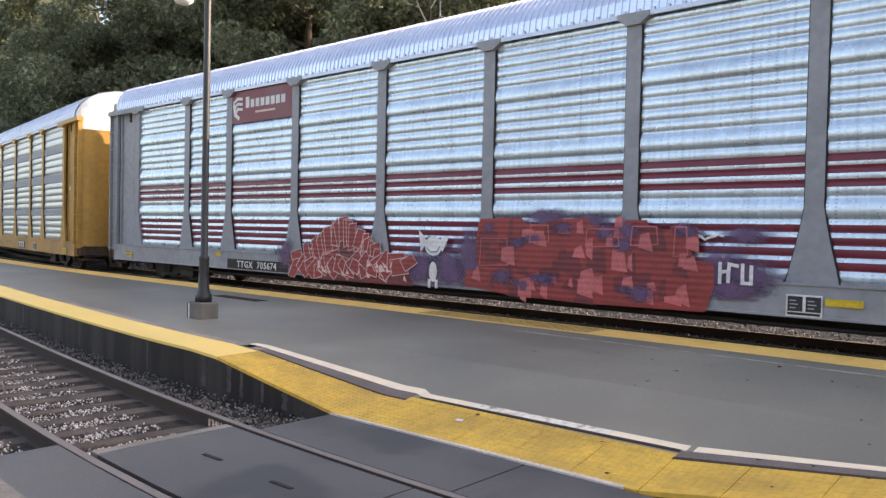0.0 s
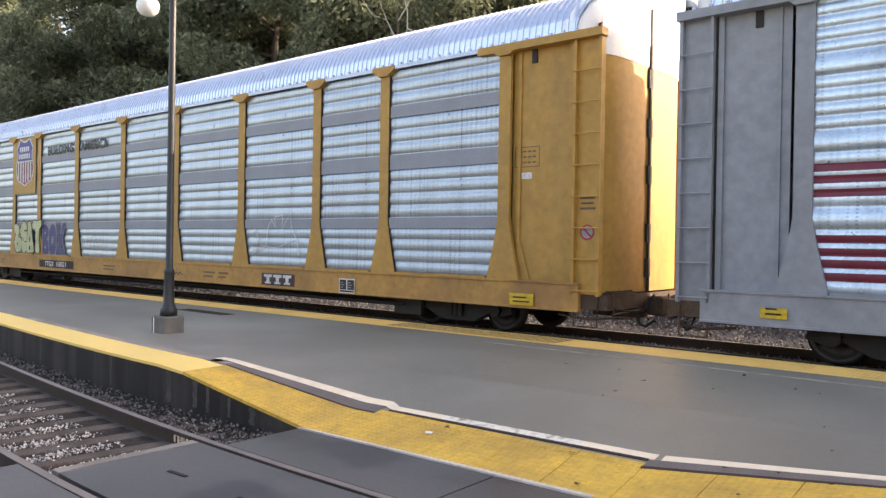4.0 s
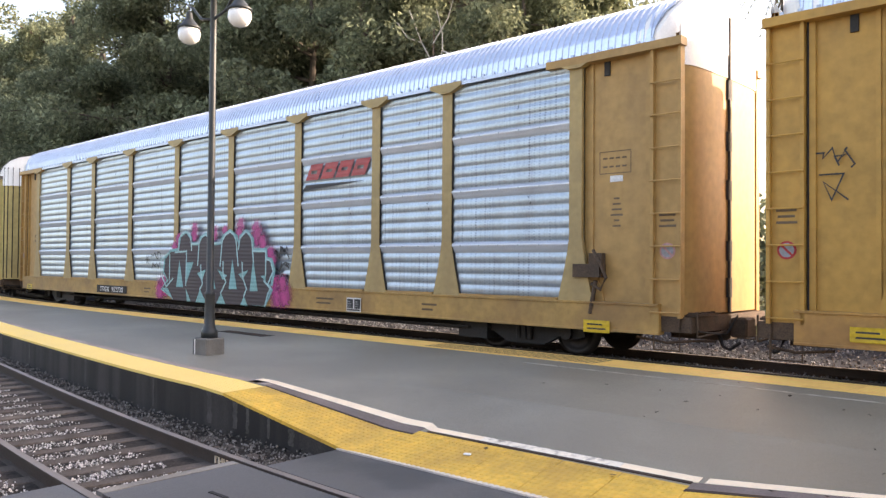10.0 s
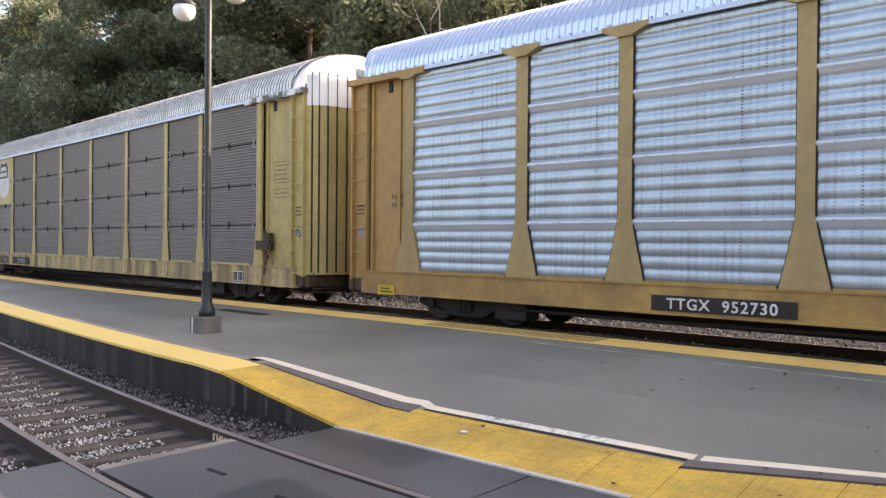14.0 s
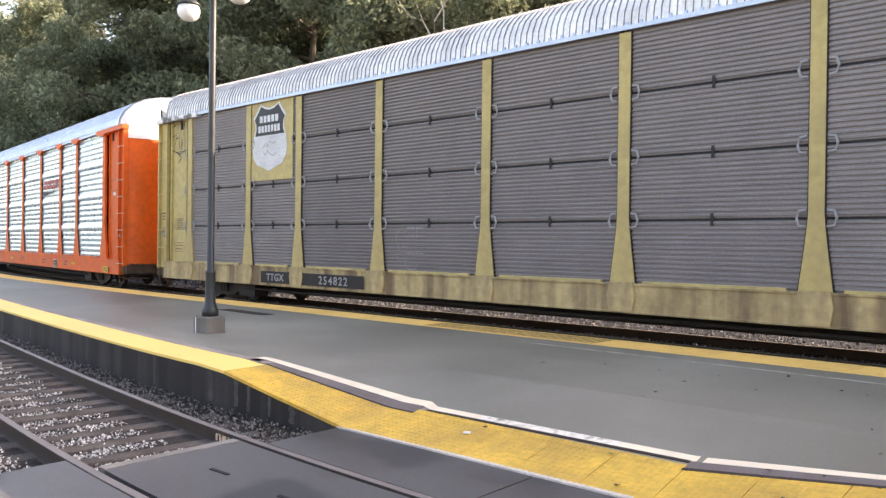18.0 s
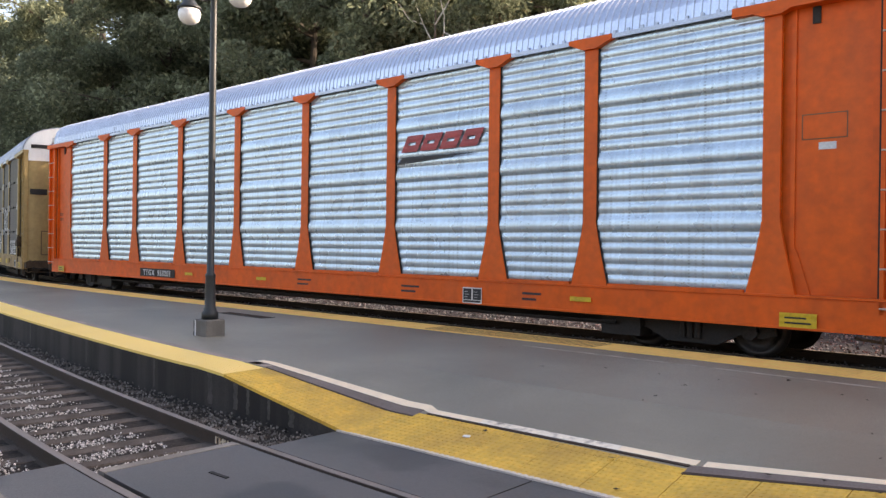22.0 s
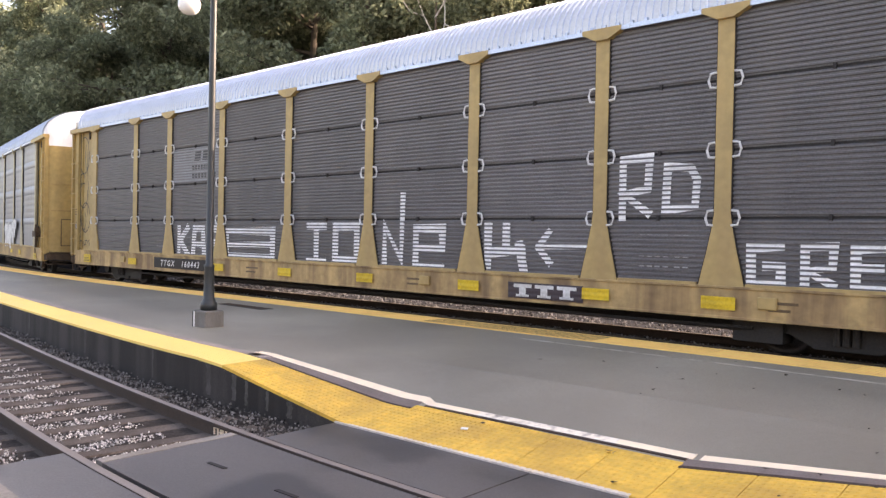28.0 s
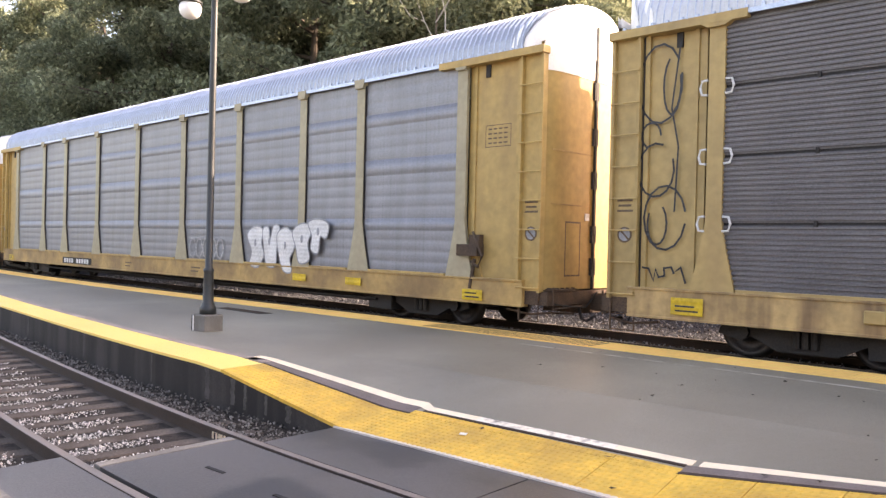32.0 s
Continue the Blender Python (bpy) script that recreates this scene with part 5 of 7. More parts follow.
def cloud(car, x, z, rx, rz, y, material, words):
    """A patch of overspray that thins out towards its rim."""
    bm = bmesh.new()
    soft = bm.verts.layers.float.new("soft")
    z = max(z, 0.52 + rz * 0.8)
    mid = bm.verts.new((x, y, z))
    mid[soft] = 1.0
    ring = [bm.verts.new((x + 1.3 * rx * math.cos(a * 0.3927), y, max(0.57, z + 1.3 * rz * math.sin(a * 0.3927)))) for a in range(16)]
    for a in range(16):
        bm.faces.new((mid, ring[a], ring[(a + 1) % 16]))
    part("graffiti", bm, material, car, words)


GLYPH = {
    "B": [[(0, 0), (0, 1), (0.75, 0.95), (0.8, 0.62), (0.1, 0.52), (0.9, 0.42), (0.88, 0.05), (0, 0)]],
    "E": [[(0.95, 1), (0, 0.98), (0, 0), (1, 0.02)], [(0, 0.5), (0.8, 0.52)]],
    "A": [[(0, 0), (0.12, 1), (0.85, 1), (1, 0)], [(0.08, 0.42), (0.92, 0.42)]],
    "T": [[(0, 1), (1, 0.97)], [(0.5, 0.97), (0.45, 0)]],
    "O": [[(0, 0), (0, 1), (1, 1), (1, 0), (0, 0)]],
    "X": [[(0, 0), (1, 1)], [(0, 1), (1, 0)]],
    "K": [[(0, 0), (0, 1)], [(0.95, 1), (0.15, 0.52), (1, 0)]],
    "F": [[(0, 0), (0, 1), (1, 1)], [(0, 0.5), (0.8, 0.5)]],
    "I": [[(0.0, 1), (1, 1)], [(0.5, 1), (0.5, 0)], [(0, 0), (1, 0)]],
    "N": [[(0, 0.1), (0, 1), (0.9, 0.15), (0.95, 1.75)]],
    "e": [[(0.0, 0.5), (1, 0.5), (1, 1), (0, 1), (0, 0), (1, 0.02)]],
    "H": [[(0, 0.05), (0, 1.1)], [(0.5, 1.1), (0.5, 0.45)], [(0, 0.38), (0.95, 0.48)], [(0.85, 0.62), (1, -0.15)]],
    "R": [[(0, 0), (0, 1), (0.95, 1.02), (0.9, 0.5), (0.05, 0.42), (0.95, 0.1)]],
    "D": [[(0, 0), (0.05, 0.95), (0.8, 0.9), (1, 0.65), (0.95, 0.08), (0, 0)]],
    "G": [[(1, 1), (0, 0.95), (0.02, 0), (1, 0.05), (1, 0.5), (0.5, 0.5)]],
}


def glyph(bm, ch, x0, x1, z0, z1, w, y, rng=None, bubble=False):
    for line in GLYPH[ch]:
        if bubble:
            for k, (a, b) in enumerate(line):
                blob(bm, x0 + (x1 - x0) * a, z0 + (z1 - z0) * b, w * 0.56, w * 0.5, y - 0.0001 * k, 12)
        stroke(bm, [(x0 + (x1 - x0) * a, z0 + (z1 - z0) * b) for a, b in line], w, y, rng)


def scribble(bm, x0, x1, z0, z1, n, w, y, seed):
    """Rows of looping illegible handwriting."""
    rng = random.Random(seed)
    for r in range(n):
        zb = z1 - (z1 - z0) * (r + 0.5) / n
        h = (z1 - z0) / n * 0.42
        pts, x = [], x0 + rng.uniform(0, 0.1)
        while x < x1:
            pts.append((x, zb + rng.uniform(-h, h)))
            x += rng.uniform(0.03, 0.11)
            if rng.random() < 0.25:
                pts.append((x - 0.12, zb + rng.uniform(-h, h)))
        stroke(bm, pts, w, y)


def number_plate(car, words, x0, x1, z0=0.69, z1=0.93, size=0.23, spacing=1.15, shear=0.0):
    p = quad_part("stencil_panel", x0, x1, z0, z1, "black", car, Y_SILL - 0.012, 0.004, "black painted panel with white stencilled number")
    lettering(words, (x0 + x1) / 2, (z0 + z1) / 2 - 0.01, size, "s_sign_white", p, y=Y_SILL - 0.022, bold=0.004, spacing=spacing, shear=shear)


def block_sign(car, x0, x1, z0, z1, n):
    """A dark panel with n heavy white blocks."""
    p = quad_part("name_panel", x0, x1, z0, z1, "s_umber", car, Y_SILL - 0.012, 0.004, "dark panel with heavy white blocks")
    w = (x1 - x0) / (n + 0.4)
    for i in range(n):
        bm = bmesh.new()
        c = x0 + w * (i + 0.7)
        box(bm, c - w * 0.42, c + w * 0.42, Y_SILL - 0.022, Y_SILL - 0.017, z1 - 0.09, z1 - 0.03)
        box(bm, c - w * 0.15, c + w * 0.15, Y_SILL - 0.022, Y_SILL - 0.017, z0 + 0.03, z1 - 0.09)
        box(bm, c - w * 0.3, c + w * 0.3, Y_SILL - 0.022, Y_SILL - 0.017, z0 + 0.03, z0 + 0.07)
        part("block", bm, "s_sign_white", p)


def placard(car, x0, z0=0.65, w=0.46, h=0.3):
    p = quad_part("placard", x0, x0 + w, z0, z0 + h, "s_sign_white", car, Y_SILL - 0.012, 0.004, "black and white service placard")
    for i in range(2):
        quad_part("field", x0 + 0.025 + i * w / 2, x0 + w / 2 - 0.015 + i * w / 2, z0 + 0.07, z0 + h - 0.025, "s_ink", p, Y_SILL - 0.018, 0.003)
        for k in range(3):
            quad_part("text_bar", x0 + 0.05 + i * w / 2, x0 + 0.13 + 0.03 * (k % 2) + i * w / 2, z0 + 0.11 + 0.05 * k, z0 + 0.125 + 0.05 * k, "s_ghost", p, Y_SILL - 0.022, 0.002)
    quad_part("field", x0 + 0.025, x0 + w - 0.025, z0 + 0.02, z0 + 0.055, "s_ink", p, Y_SILL - 0.018, 0.003)


def yellow_tag(car, x0, z0, w=0.48, h=0.2):
    p = quad_part("warning_plate", x0, x0 + w, z0, z0 + h, "s_sign_yellow", car, Y_SILL - 0.03, 0.004, "yellow warning plate")
    for k in range(2):
        quad_part("text_bar", x0 + 0.07, x0 + w - 0.07 - 0.06 * k, z0 + 0.05 + 0.07 * k, z0 + 0.075 + 0.07 * k, "s_ink", p, Y_SILL - 0.036, 0.002)


def reflector(car, x0, z0, w=0.5, h=0.24):
    quad_part("reflector", x0, x0 + w, z0, z0 + h, "s_sign_yellow", car, Y_SILL - 0.034, 0.004, "yellow reflective square")


def data_box(car, x0, z0, w=0.6, h=0.42, rows=3, dark="s_stencil"):
    """Outlined stencil of illegible data on an end plate."""
    y = Y_PLATE - 0.004
    bm = bmesh.new()
    stroke(bm, [(x0, z0), (x0 + w, z0), (x0 + w, z0 + h), (x0, z0 + h), (x0, z0)], 0.014, y)
    p = part("data_stencil", bm, dark, car, "outlined stencil of small data lines")
    for r in range(rows):
        z = z0 + h * (r + 0.8) / (rows + 0.6)
        for c in range(4):
            a = x0 + 0.06 + c * (w - 0.1) / 4
            quad_part("text_bar", a, a + (w - 0.1) / 4 * 0.7, z - 0.014, z + 0.014, dark, p, y, 0.003)


def shield(car, cx, cz, w, h, top, stripes, y):
    """A shield badge: white rim, coloured head with two plain bars, striped or plain field."""
    half = [(0.0, 0.43), (0.14, 0.45), (0.27, 0.5), (0.36, 0.4), (0.47, 0.3), (0.415, 0.22), (0.41, 0.12), (0.47, 0.0), (0.5, -0.15), (0.47, -0.29), (0.36, -0.4), (0.16, -0.45), (0.0, -0.5)]

    def outline(k, top=9.0):
        right = [(a, b) for a, b in half if b < top]
        pts = right + [(-a, b) for a, b in right[::-1] if a > 0]
        return [(cx + a * w * k, cz + b * h * k) for a, b in pts]
    bm = bmesh.new()
    plate(bm, outline(1.0), y - 0.006, y)
    bmesh.ops.recalc_face_normals(bm, faces=bm.faces)
    p = part("shield_badge", bm, "s_sign_white", car, "painted shield badge with a dark head")
    k = 0.93
    bm = bmesh.new()
    face(bm, [(cx - 0.455 * w * k, cz + 0.03 * h)] + [(cx - a * w * k, cz + b * h * k) for a, b in half[:7][::-1] if a > 0] + [(cx + a * w * k, cz + b * h * k) for a, b in half[:7]] + [(cx + 0.455 * w * k, cz + 0.03 * h)], y - 0.01)
    part("head", bm, top, p)
    for i, n in enumerate((5, 7)):
        z = cz + h * (0.27 - 0.145 * i)
        span = 0.56 + 0.08 * i
        for c in range(n):
            a = cx + w * (-span / 2 + span * c / n)
            quad_part("letter_bar", a, a + w * span / n * 0.72, z - h * 0.05, z + h * 0.05, "s_sign_white", p, y - 0.012, 0.003)
    if stripes:
        bm = bmesh.new()
        face(bm, [(cx + a * w * k, cz + b * h * k) for a, b in half[7:]] + [(cx - a * w * k, cz + b * h * k) for a, b in half[7:-1][::-1]], y - 0.01)
        part("striped_field", bm, "s_stripe_red", p)
        for i in range(6):
            x = cx + w * (-0.345 + 0.138 * i)
            drop = (0.335, 0.4, 0.425, 0.425, 0.4, 0.335)[i]
            quad_part("stripe", x - w * 0.036, x + w * 0.036, cz - h * drop, cz + h * 0.02, "s_sign_white", p, y - 0.014, 0.003)
    else:
        bm = bmesh.new()
        scribble(bm, cx - w * 0.2, cx + w * 0.2, cz - h * 0.3, cz - h * 0.05, 2, 0.02, y - 0.012, 4)
        part("scribble", bm, "s_ghost", p)


def slant_logo(car, x0, x1, z0, z1, y):
    """Four slanted red blocks over a thin black wedge."""
    w = (x1 - x0 - 0.25) / 4
    k = 0.55
    bm = bmesh.new()
    face(bm, [(x0, z0 - 0.12), (x1 - 0.2, z0 + 0.0), (x0 + 0.15, z0 + 0.02)], y - 0.004)
    p = part("slanted_emblem", bm, "s_ink", car, "faded red slanted emblem over a black wedge")
    h = z1 - z0 - 0.14
    for i in range(4):
        a = x0 + 0.12 + i * w
        bm = bmesh.new()
        zb = z0 + 0.12
        for f0, f1, u0, u1 in ((0.0, 0.4, 0.0, 0.86), (0.6, 1.0, 0.0, 0.86), (0.4, 0.6, 0.0, 0.22), (0.4, 0.6, 0.6, 0.86)):
            face(bm, [(a + w * u0 + k * h * f0, zb + h * f0), (a + w * u1 + k * h * f0, zb + h * f0), (a + w * u1 + k * h * f1, zb + h * f1), (a + w * u0 + k * h * f1, zb + h * f1)], y - 0.004)
        part("emblem_block", bm, "s_logo_red", p)


def latch_loops(car, rows=(2.1, 3.1, 4.13), tick=0.09, colour="s_sign_white"):
    """Bright latch loops where the panel seams meet the posts, and dark clips in mid-panel."""
    bm = bmesh.new()
    tube(bm, [(0.0, -0.05, -0.11), (0.09, -0.05, -0.1), (0.12, -0.05, 0.0), (0.09, -0.05, 0.1), (0.0, -0.05, 0.11)], 0.02, 5)
    loop = finish("latch_loop", bm, colour)
    bm = bmesh.new()
    box(bm, -0.02, 0.02, -0.04, 0.0, -tick, tick)
    clip = finish("clip", bm, "black")
    for x in POSTS:
        for z in rows:
            for s in (-1, 1):
                if abs(x + s * 0.2) < 11.9:
                    shared("latch_loop", loop, car, Matrix.Translation((x + s * 0.13, FRONT, z)) @ pose(0, 0, 0, 0, 0 if s > 0 else 180, 0) @ Matrix.Translation((0, 0, 0)))
    for a, b in zip(POSTS, POSTS[1:]):
        for z in rows:
            shared("clip", clip, car, Matrix.Translation(((a + b) / 2, FRONT, z)))


def ladder_sign(car, s, colour, rows=3):
    """Round sign and a few illegible lines on the panel behind the ladder."""
    x, y = s * (13.57 + END[s]), -1.419
    bm = bmesh.new()
    blob(bm, x, 1.93, 0.13, 0.13, y, 18)
    p = part("round_sign", bm, colour, car, "small round warning sign")
    bm = bmesh.new()
    blob(bm, x, 1.93, 0.1, 0.1, y - 0.003, 18)
    part("sign_field", bm, "s_pale_grey", p)
    bm = bmesh.new()
    stroke(bm, [(x - 0.07, 2.0), (x + 0.07, 1.86)], 0.03, y - 0.006)
    part("sign_bar", bm, colour, p)
    for r in range(rows):
        quad_part("text_bar", x - 0.14 + 0.02 * (r % 2), x + 0.14 - 0.03 * r % 0.05, 2.3 + 0.085 * r, 2.335 + 0.085 * r, "s_stencil", p, y, 0.002)


for car_, col_ in ((B, "s_sign_red"), (C, "s_sign_pink"), (D, "s_stencil"), (F, "s_stencil"), (G, "s_stencil")):
    for s_ in (-1, 1):
        ladder_sign(car_, s_, col_)


def sill_stencils(car, spots, colour):
    for x, w in spots:
        for r in range(2):
            quad_part("text_bar", x, x + w - 0.1 * r, 0.88 - 0.1 * r, 0.92 - 0.1 * r, colour, car, Y_SILL - 0.002, 0.002)


sill_stencils(B, ((-2.4, 0.7), (2.75, 0.5), (3.4, 0.4), (-9.9, 0.3)), "s_stencil")
sill_stencils(C, ((-3.2, 0.4), (0.2, 0.5), (5.0, 0.6), (8.3, 0.4)), "s_stencil")
sill_stencils(E, ((1.2, 0.5), (4.6, 0.5), (7.6, 0.4)), "s_umber")
sill_stencils(F, ((2.6, 0.4), (-3.0, 0.5), (9.6, 0.4)), "s_stencil")
sill_stencils(G, ((2.0, 0.5), (-2.0, 0.4)), "s_stencil")

# grey car
y = FRONT - 0.04
sign = quad_part("name_board", -6.78, -4.36, 4.32, 5.15, "maroon", A, y, 0.01, "maroon painted sign panel with pale shapes")
bm = bmesh.new()
for i in range(3):
    z = 4.9 - 0.13 * i
    stroke(bm, [(-6.72 + 0.05 * i, z - 0.05), (-6.55, z + 0.04), (-6.36, z + 0.02)], 0.07, y - 0.013)
stroke(bm, [(-6.7, 4.78), (-6.66, 4.55), (-6.5, 4.45)], 0.1, y - 0.013)
part("swirl", bm, "s_sign_white", sign)
for i in range(8):
    a = -6.2 + i * 0.205
    quad_part("letter_bar", a, a + 0.15, 4.68, 4.95 - (0.07 if 0 < i else 0), "s_sign_white", sign, y - 0.013, 0.003)
quad_part("letter_bar", -5.8, -5.0, 4.53, 4.58, "s_pale_pink", sign, y - 0.013, 0.003)
number_plate(A, "TTGX  705674", -6.85, -4.36, 0.66, 0.9)
placard(A, 6.6)
reflector(A, 7.1, 0.82, 0.45, 0.1)
reflector(A, -7.35, 0.95, 0.22, 0.1)
yellow_tag(A, -12.2, 0.75, 0.35, 0.15)
rng = random.Random(8)
for i, (x, z, rx, rz) in enumerate(((-4.45, 1.1, 0.3, 0.35), (-0.2, 1.0, 0.55, 0.4), (0.6, 1.0, 0.6, 0.4), (1.05, 1.3, 0.35, 0.5), (2.7, 1.98, 0.5, 0.16), (3.6, 1.95, 0.4, 0.12), (5.7, 1.2, 0.5, 0.35), (6.1, 1.15, 0.45, 0.25), (5.9, 0.95, 0.5, 0.15), (6.05, 1.75, 0.4, 0.12))):
    cloud(A, x, z, rx, rz, Y_OVER + 0.003 - 0.0003 * i, "s_haze", "dark violet spray haze round the graffiti")
bm = bmesh.new()
face(bm, [(-4.45, 0.95), (-4.2, 1.05), (-3.6, 1.25), (-3.3, 1.55), (-2.9, 1.75), (-2.1, 1.8), (-1.6, 1.55), (-1.3, 1.2), (-0.55, 1.1), (-0.35, 0.6), (-3.7, 0.58)], Y_OVER - 0.0015)
part("graffiti", bm, "s_wine", A, "dark wine red ground of the shard graffiti")
shards = []
for i in range(22):          # tall pieces that stand up behind
    u = -1 + 2 * (i + 0.5) / 22
    x = -2.4 + 1.25 * u + rng.uniform(-0.08, 0.08)
    top = 1.98 - 0.65 * abs(u) ** 1.5 + rng.uniform(-0.14, 0.05)
    shards.append((x, top - 0.3, rng.uniform(0.08, 0.15), rng.uniform(0.22, 0.32), rng.gauss(-0.25 * u, 0.12)))
for i in range(26):          # tumbled pieces in front
    x = -4.2 + 3.75 * (i + rng.random()) / 26
    shards.append((x, rng.uniform(0.75, 1.12), rng.uniform(0.12, 0.26), rng.uniform(0.09, 0.2), rng.gauss(0.2, 0.6)))
g1, g2 = bmesh.new(), bmesh.new()
for i, (x, z, w, h, turn) in enumerate(shards):
    cs, sn = math.cos(turn), math.sin(turn)
    yy = Y_OVER - 0.002 - i * 0.0004
    jag = [rng.uniform(0.55, 1.1) for _ in range(4)]
    for g, m, dy in ((g1, 0.016, 0.0), (g2, 0.0, -0.0002)):
        q = [(-w * jag[0] - m, -h - m), (w + m, -h * jag[1] - m), (w * jag[2] + m, h + m), (-w - m, h * jag[3] + m)]
        face(g, [(x + p * cs - r * sn, max(0.585 - m, z + p * sn + r * cs)) for p, r in q], yy + dy)
part("graffiti", g1, "s_pale_pink", A, "pale pink outline of a red shard")
part("graffiti", g2, "s_red", A, "red shard sprayed over stripes and sill")
bm = bmesh.new()
for i in range(16):
    x, z = rng.uniform(-4.0, -0.6), rng.uniform(0.62, 0.95)
    face(bm, [(x, z), (x + rng.uniform(0.04, 0.16), z + rng.uniform(-0.05, 0.05)), (x + rng.uniform(-0.1, 0.1), z + rng.uniform(0.1, 0.22))], Y_OVER - 0.024 - i * 0.0001)
part("graffiti", bm, "s_pale_pink", A, "pale pink splinter in the shard graffiti")
bm = bmesh.new()
blob(bm, 0.17, 1.42, 0.22, 0.19, Y_OVER - 0.006, 16)
blob(bm, 0.17, 0.92, 0.1, 0.2, Y_OVER - 0.006, 12)
face(bm, [(-0.22, 1.74), (-0.16, 1.3), (0.02, 1.5)], Y_OVER - 0.0065)
face(bm, [(0.58, 1.64), (0.3, 1.54), (0.4, 1.3)], Y_OVER - 0.0065)
stroke(bm, [(0.08, 0.75), (0.08, 0.63)], 0.07, Y_OVER - 0.006)
stroke(bm, [(0.26, 0.75), (0.26, 0.63)], 0.07, Y_OVER - 0.006)
part("graffiti", bm, "s_white", A, "white sprayed figure shape")
bm = bmesh.new()
for line in ([(0.0, 1.38), (0.1, 1.3), (0.26, 1.31), (0.34, 1.42)], [(0.02, 1.1), (0.17, 1.16), (0.32, 1.1)], [(-0.4, 0.95), (-0.3, 0.8), (-0.22, 0.95), (-0.12, 0.78)]):
    stroke(bm, line, 0.018, Y_OVER - 0.009)
part("graffiti", bm, "s_violet", A, "thin dark line on the white figure")
bm = bmesh.new()
face(bm, [(0.95, 0.7), (2.0, 0.6), (3.4, 0.57), (5.5, 0.6), (5.62, 1.0), (5.6, 1.33), (5.28, 1.36), (5.25, 1.9), (4.95, 1.9), (4.92, 1.8), (4.6, 1.82), (4.55, 1.95), (4.2, 1.95), (4.15, 1.85), (3.6, 1.86), (3.5, 1.98), (3.0, 1.95), (2.9, 1.84), (2.3, 1.88), (2.2, 1.98), (1.9, 1.98), (1.3, 1.95), (1.2, 1.6), (1.28, 1.02), (1.0, 1.0)], Y_OVER - 0.004)
part("graffiti", bm, "s_red", A, "large brick red block graffiti")
rng = random.Random(21)
bm = bmesh.new()
for i in range(40):
    x, z = rng.uniform(1.2, 5.35), rng.uniform(0.7, 1.84)
    w, h = rng.uniform(0.05, 0.24), rng.uniform(0.05, 0.22)
    face(bm, [(x - w, z - h * rng.uniform(0.4, 1)), (x + w, z - h), (x + w * rng.uniform(0.3, 1), z + h), (x - w * rng.uniform(0.5, 1), z + h * rng.uniform(0.4, 1))], Y_OVER - 0.005 - i * 0.00015)
part("graffiti", bm, "s_wine", A, "darker red facet in the block graffiti")
bm = bmesh.new()
for i in range(34):
    x, z = rng.uniform(1.2, 5.3), rng.choice((rng.uniform(0.68, 1.0), rng.uniform(1.2, 1.85)))
    w, h = rng.uniform(0.04, 0.17), rng.uniform(0.05, 0.2)
    face(bm, [(x - w, z - h * rng.uniform(0.4, 1)), (x + w, z - h), (x + w * rng.uniform(0.3, 1), z + h), (x - w * rng.uniform(0.5, 1), z + h * rng.uniform(0.4, 1))], Y_OVER - 0.0115 - i * 0.00015)
part("graffiti", bm, "s_red_light", A, "lighter red facet in the block graffiti")
for i in range(16):
    cloud(A, rng.uniform(1.5, 5.3), rng.choice((rng.uniform(0.75, 1.0), rng.uniform(1.5, 1.85))), rng.uniform(0.1, 0.28), rng.uniform(0.06, 0.14), Y_OVER - 0.017 - i * 0.0002, "s_haze", "violet shading in the block graffiti")
bm = bmesh.new()
for x0, z0, x1, z1 in ((1.32, 1.1, 1.95, 1.6), (4.3, 1.55, 4.75, 1.85), (3.5, 1.5, 4.1, 1.8), (2.4, 1.55, 2.8, 1.85), (5.0, 1.4, 5.22, 1.85)):
    stroke(bm, [(x0, z0), (x1, z0 + 0.03), (x1 - 0.03, z1), (x0 + 0.02, z1), (x0, z0)], 0.02, Y_OVER - 0.022)
part("graffiti", bm, "s_red_light", A, "thin light red outline in the block graffiti")
bm = bmesh.new()
stroke(bm, [(5.7, 1.05), (5.7, 1.33)], 0.05, Y_OVER - 0.012)
stroke(bm, [(5.7, 1.2), (5.82, 1.22), (5.82, 1.05), (5.83, 1.32), (5.95, 1.3)], 0.05, Y_OVER - 0.01)
stroke(bm, [(6.02, 1.32), (6.02, 1.06), (6.14, 1.06), (6.14, 1.3)], 0.05, Y_OVER - 0.01)
scribble(bm, 5.35, 5.75, 1.62, 1.78, 1, 0.03, Y_OVER - 0.01, 3)
part("graffiti", bm, "s_white", A, "small white sprayed letters")
bm = bmesh.new()
scribble(bm, -4.95, -4.4, 1.06, 1.28, 1, 0.025, Y_OVER, 6)
part("graffiti", bm, "s_ink", A, "small dark scrawl")

# yellow car
quad_part("badge_board", -8.92, -7.18, 3.2, 5.15, "yellow_paint", B, FRONT - 0.045, 0.02, "yellow board behind the shield badge")
shield(B, -8.02, 4.28, 1.42, 1.66, "s_sign_blue", True, FRONT - 0.068)
for words, x in (("BUILDING", -5.4), ("AMERICA", -3.14)):
    lettering(words, x, 4.53, 0.4, "s_ink", B, y=FRONT - 0.041, bold=0.012, spacing=1.02)
number_plate(B, "TTGX  158321", -6.73, -4.33, 0.73, 0.97, 0.22)
block_sign(B, 5.12, 6.27, 0.7, 0.97, 3)
placard(B, 7.72)
yellow_tag(B, -12.35, 0.72)
yellow_tag(B, 12.0, 0.68)
data_box(B, 11.96, 3.06, 0.48, 0.34)
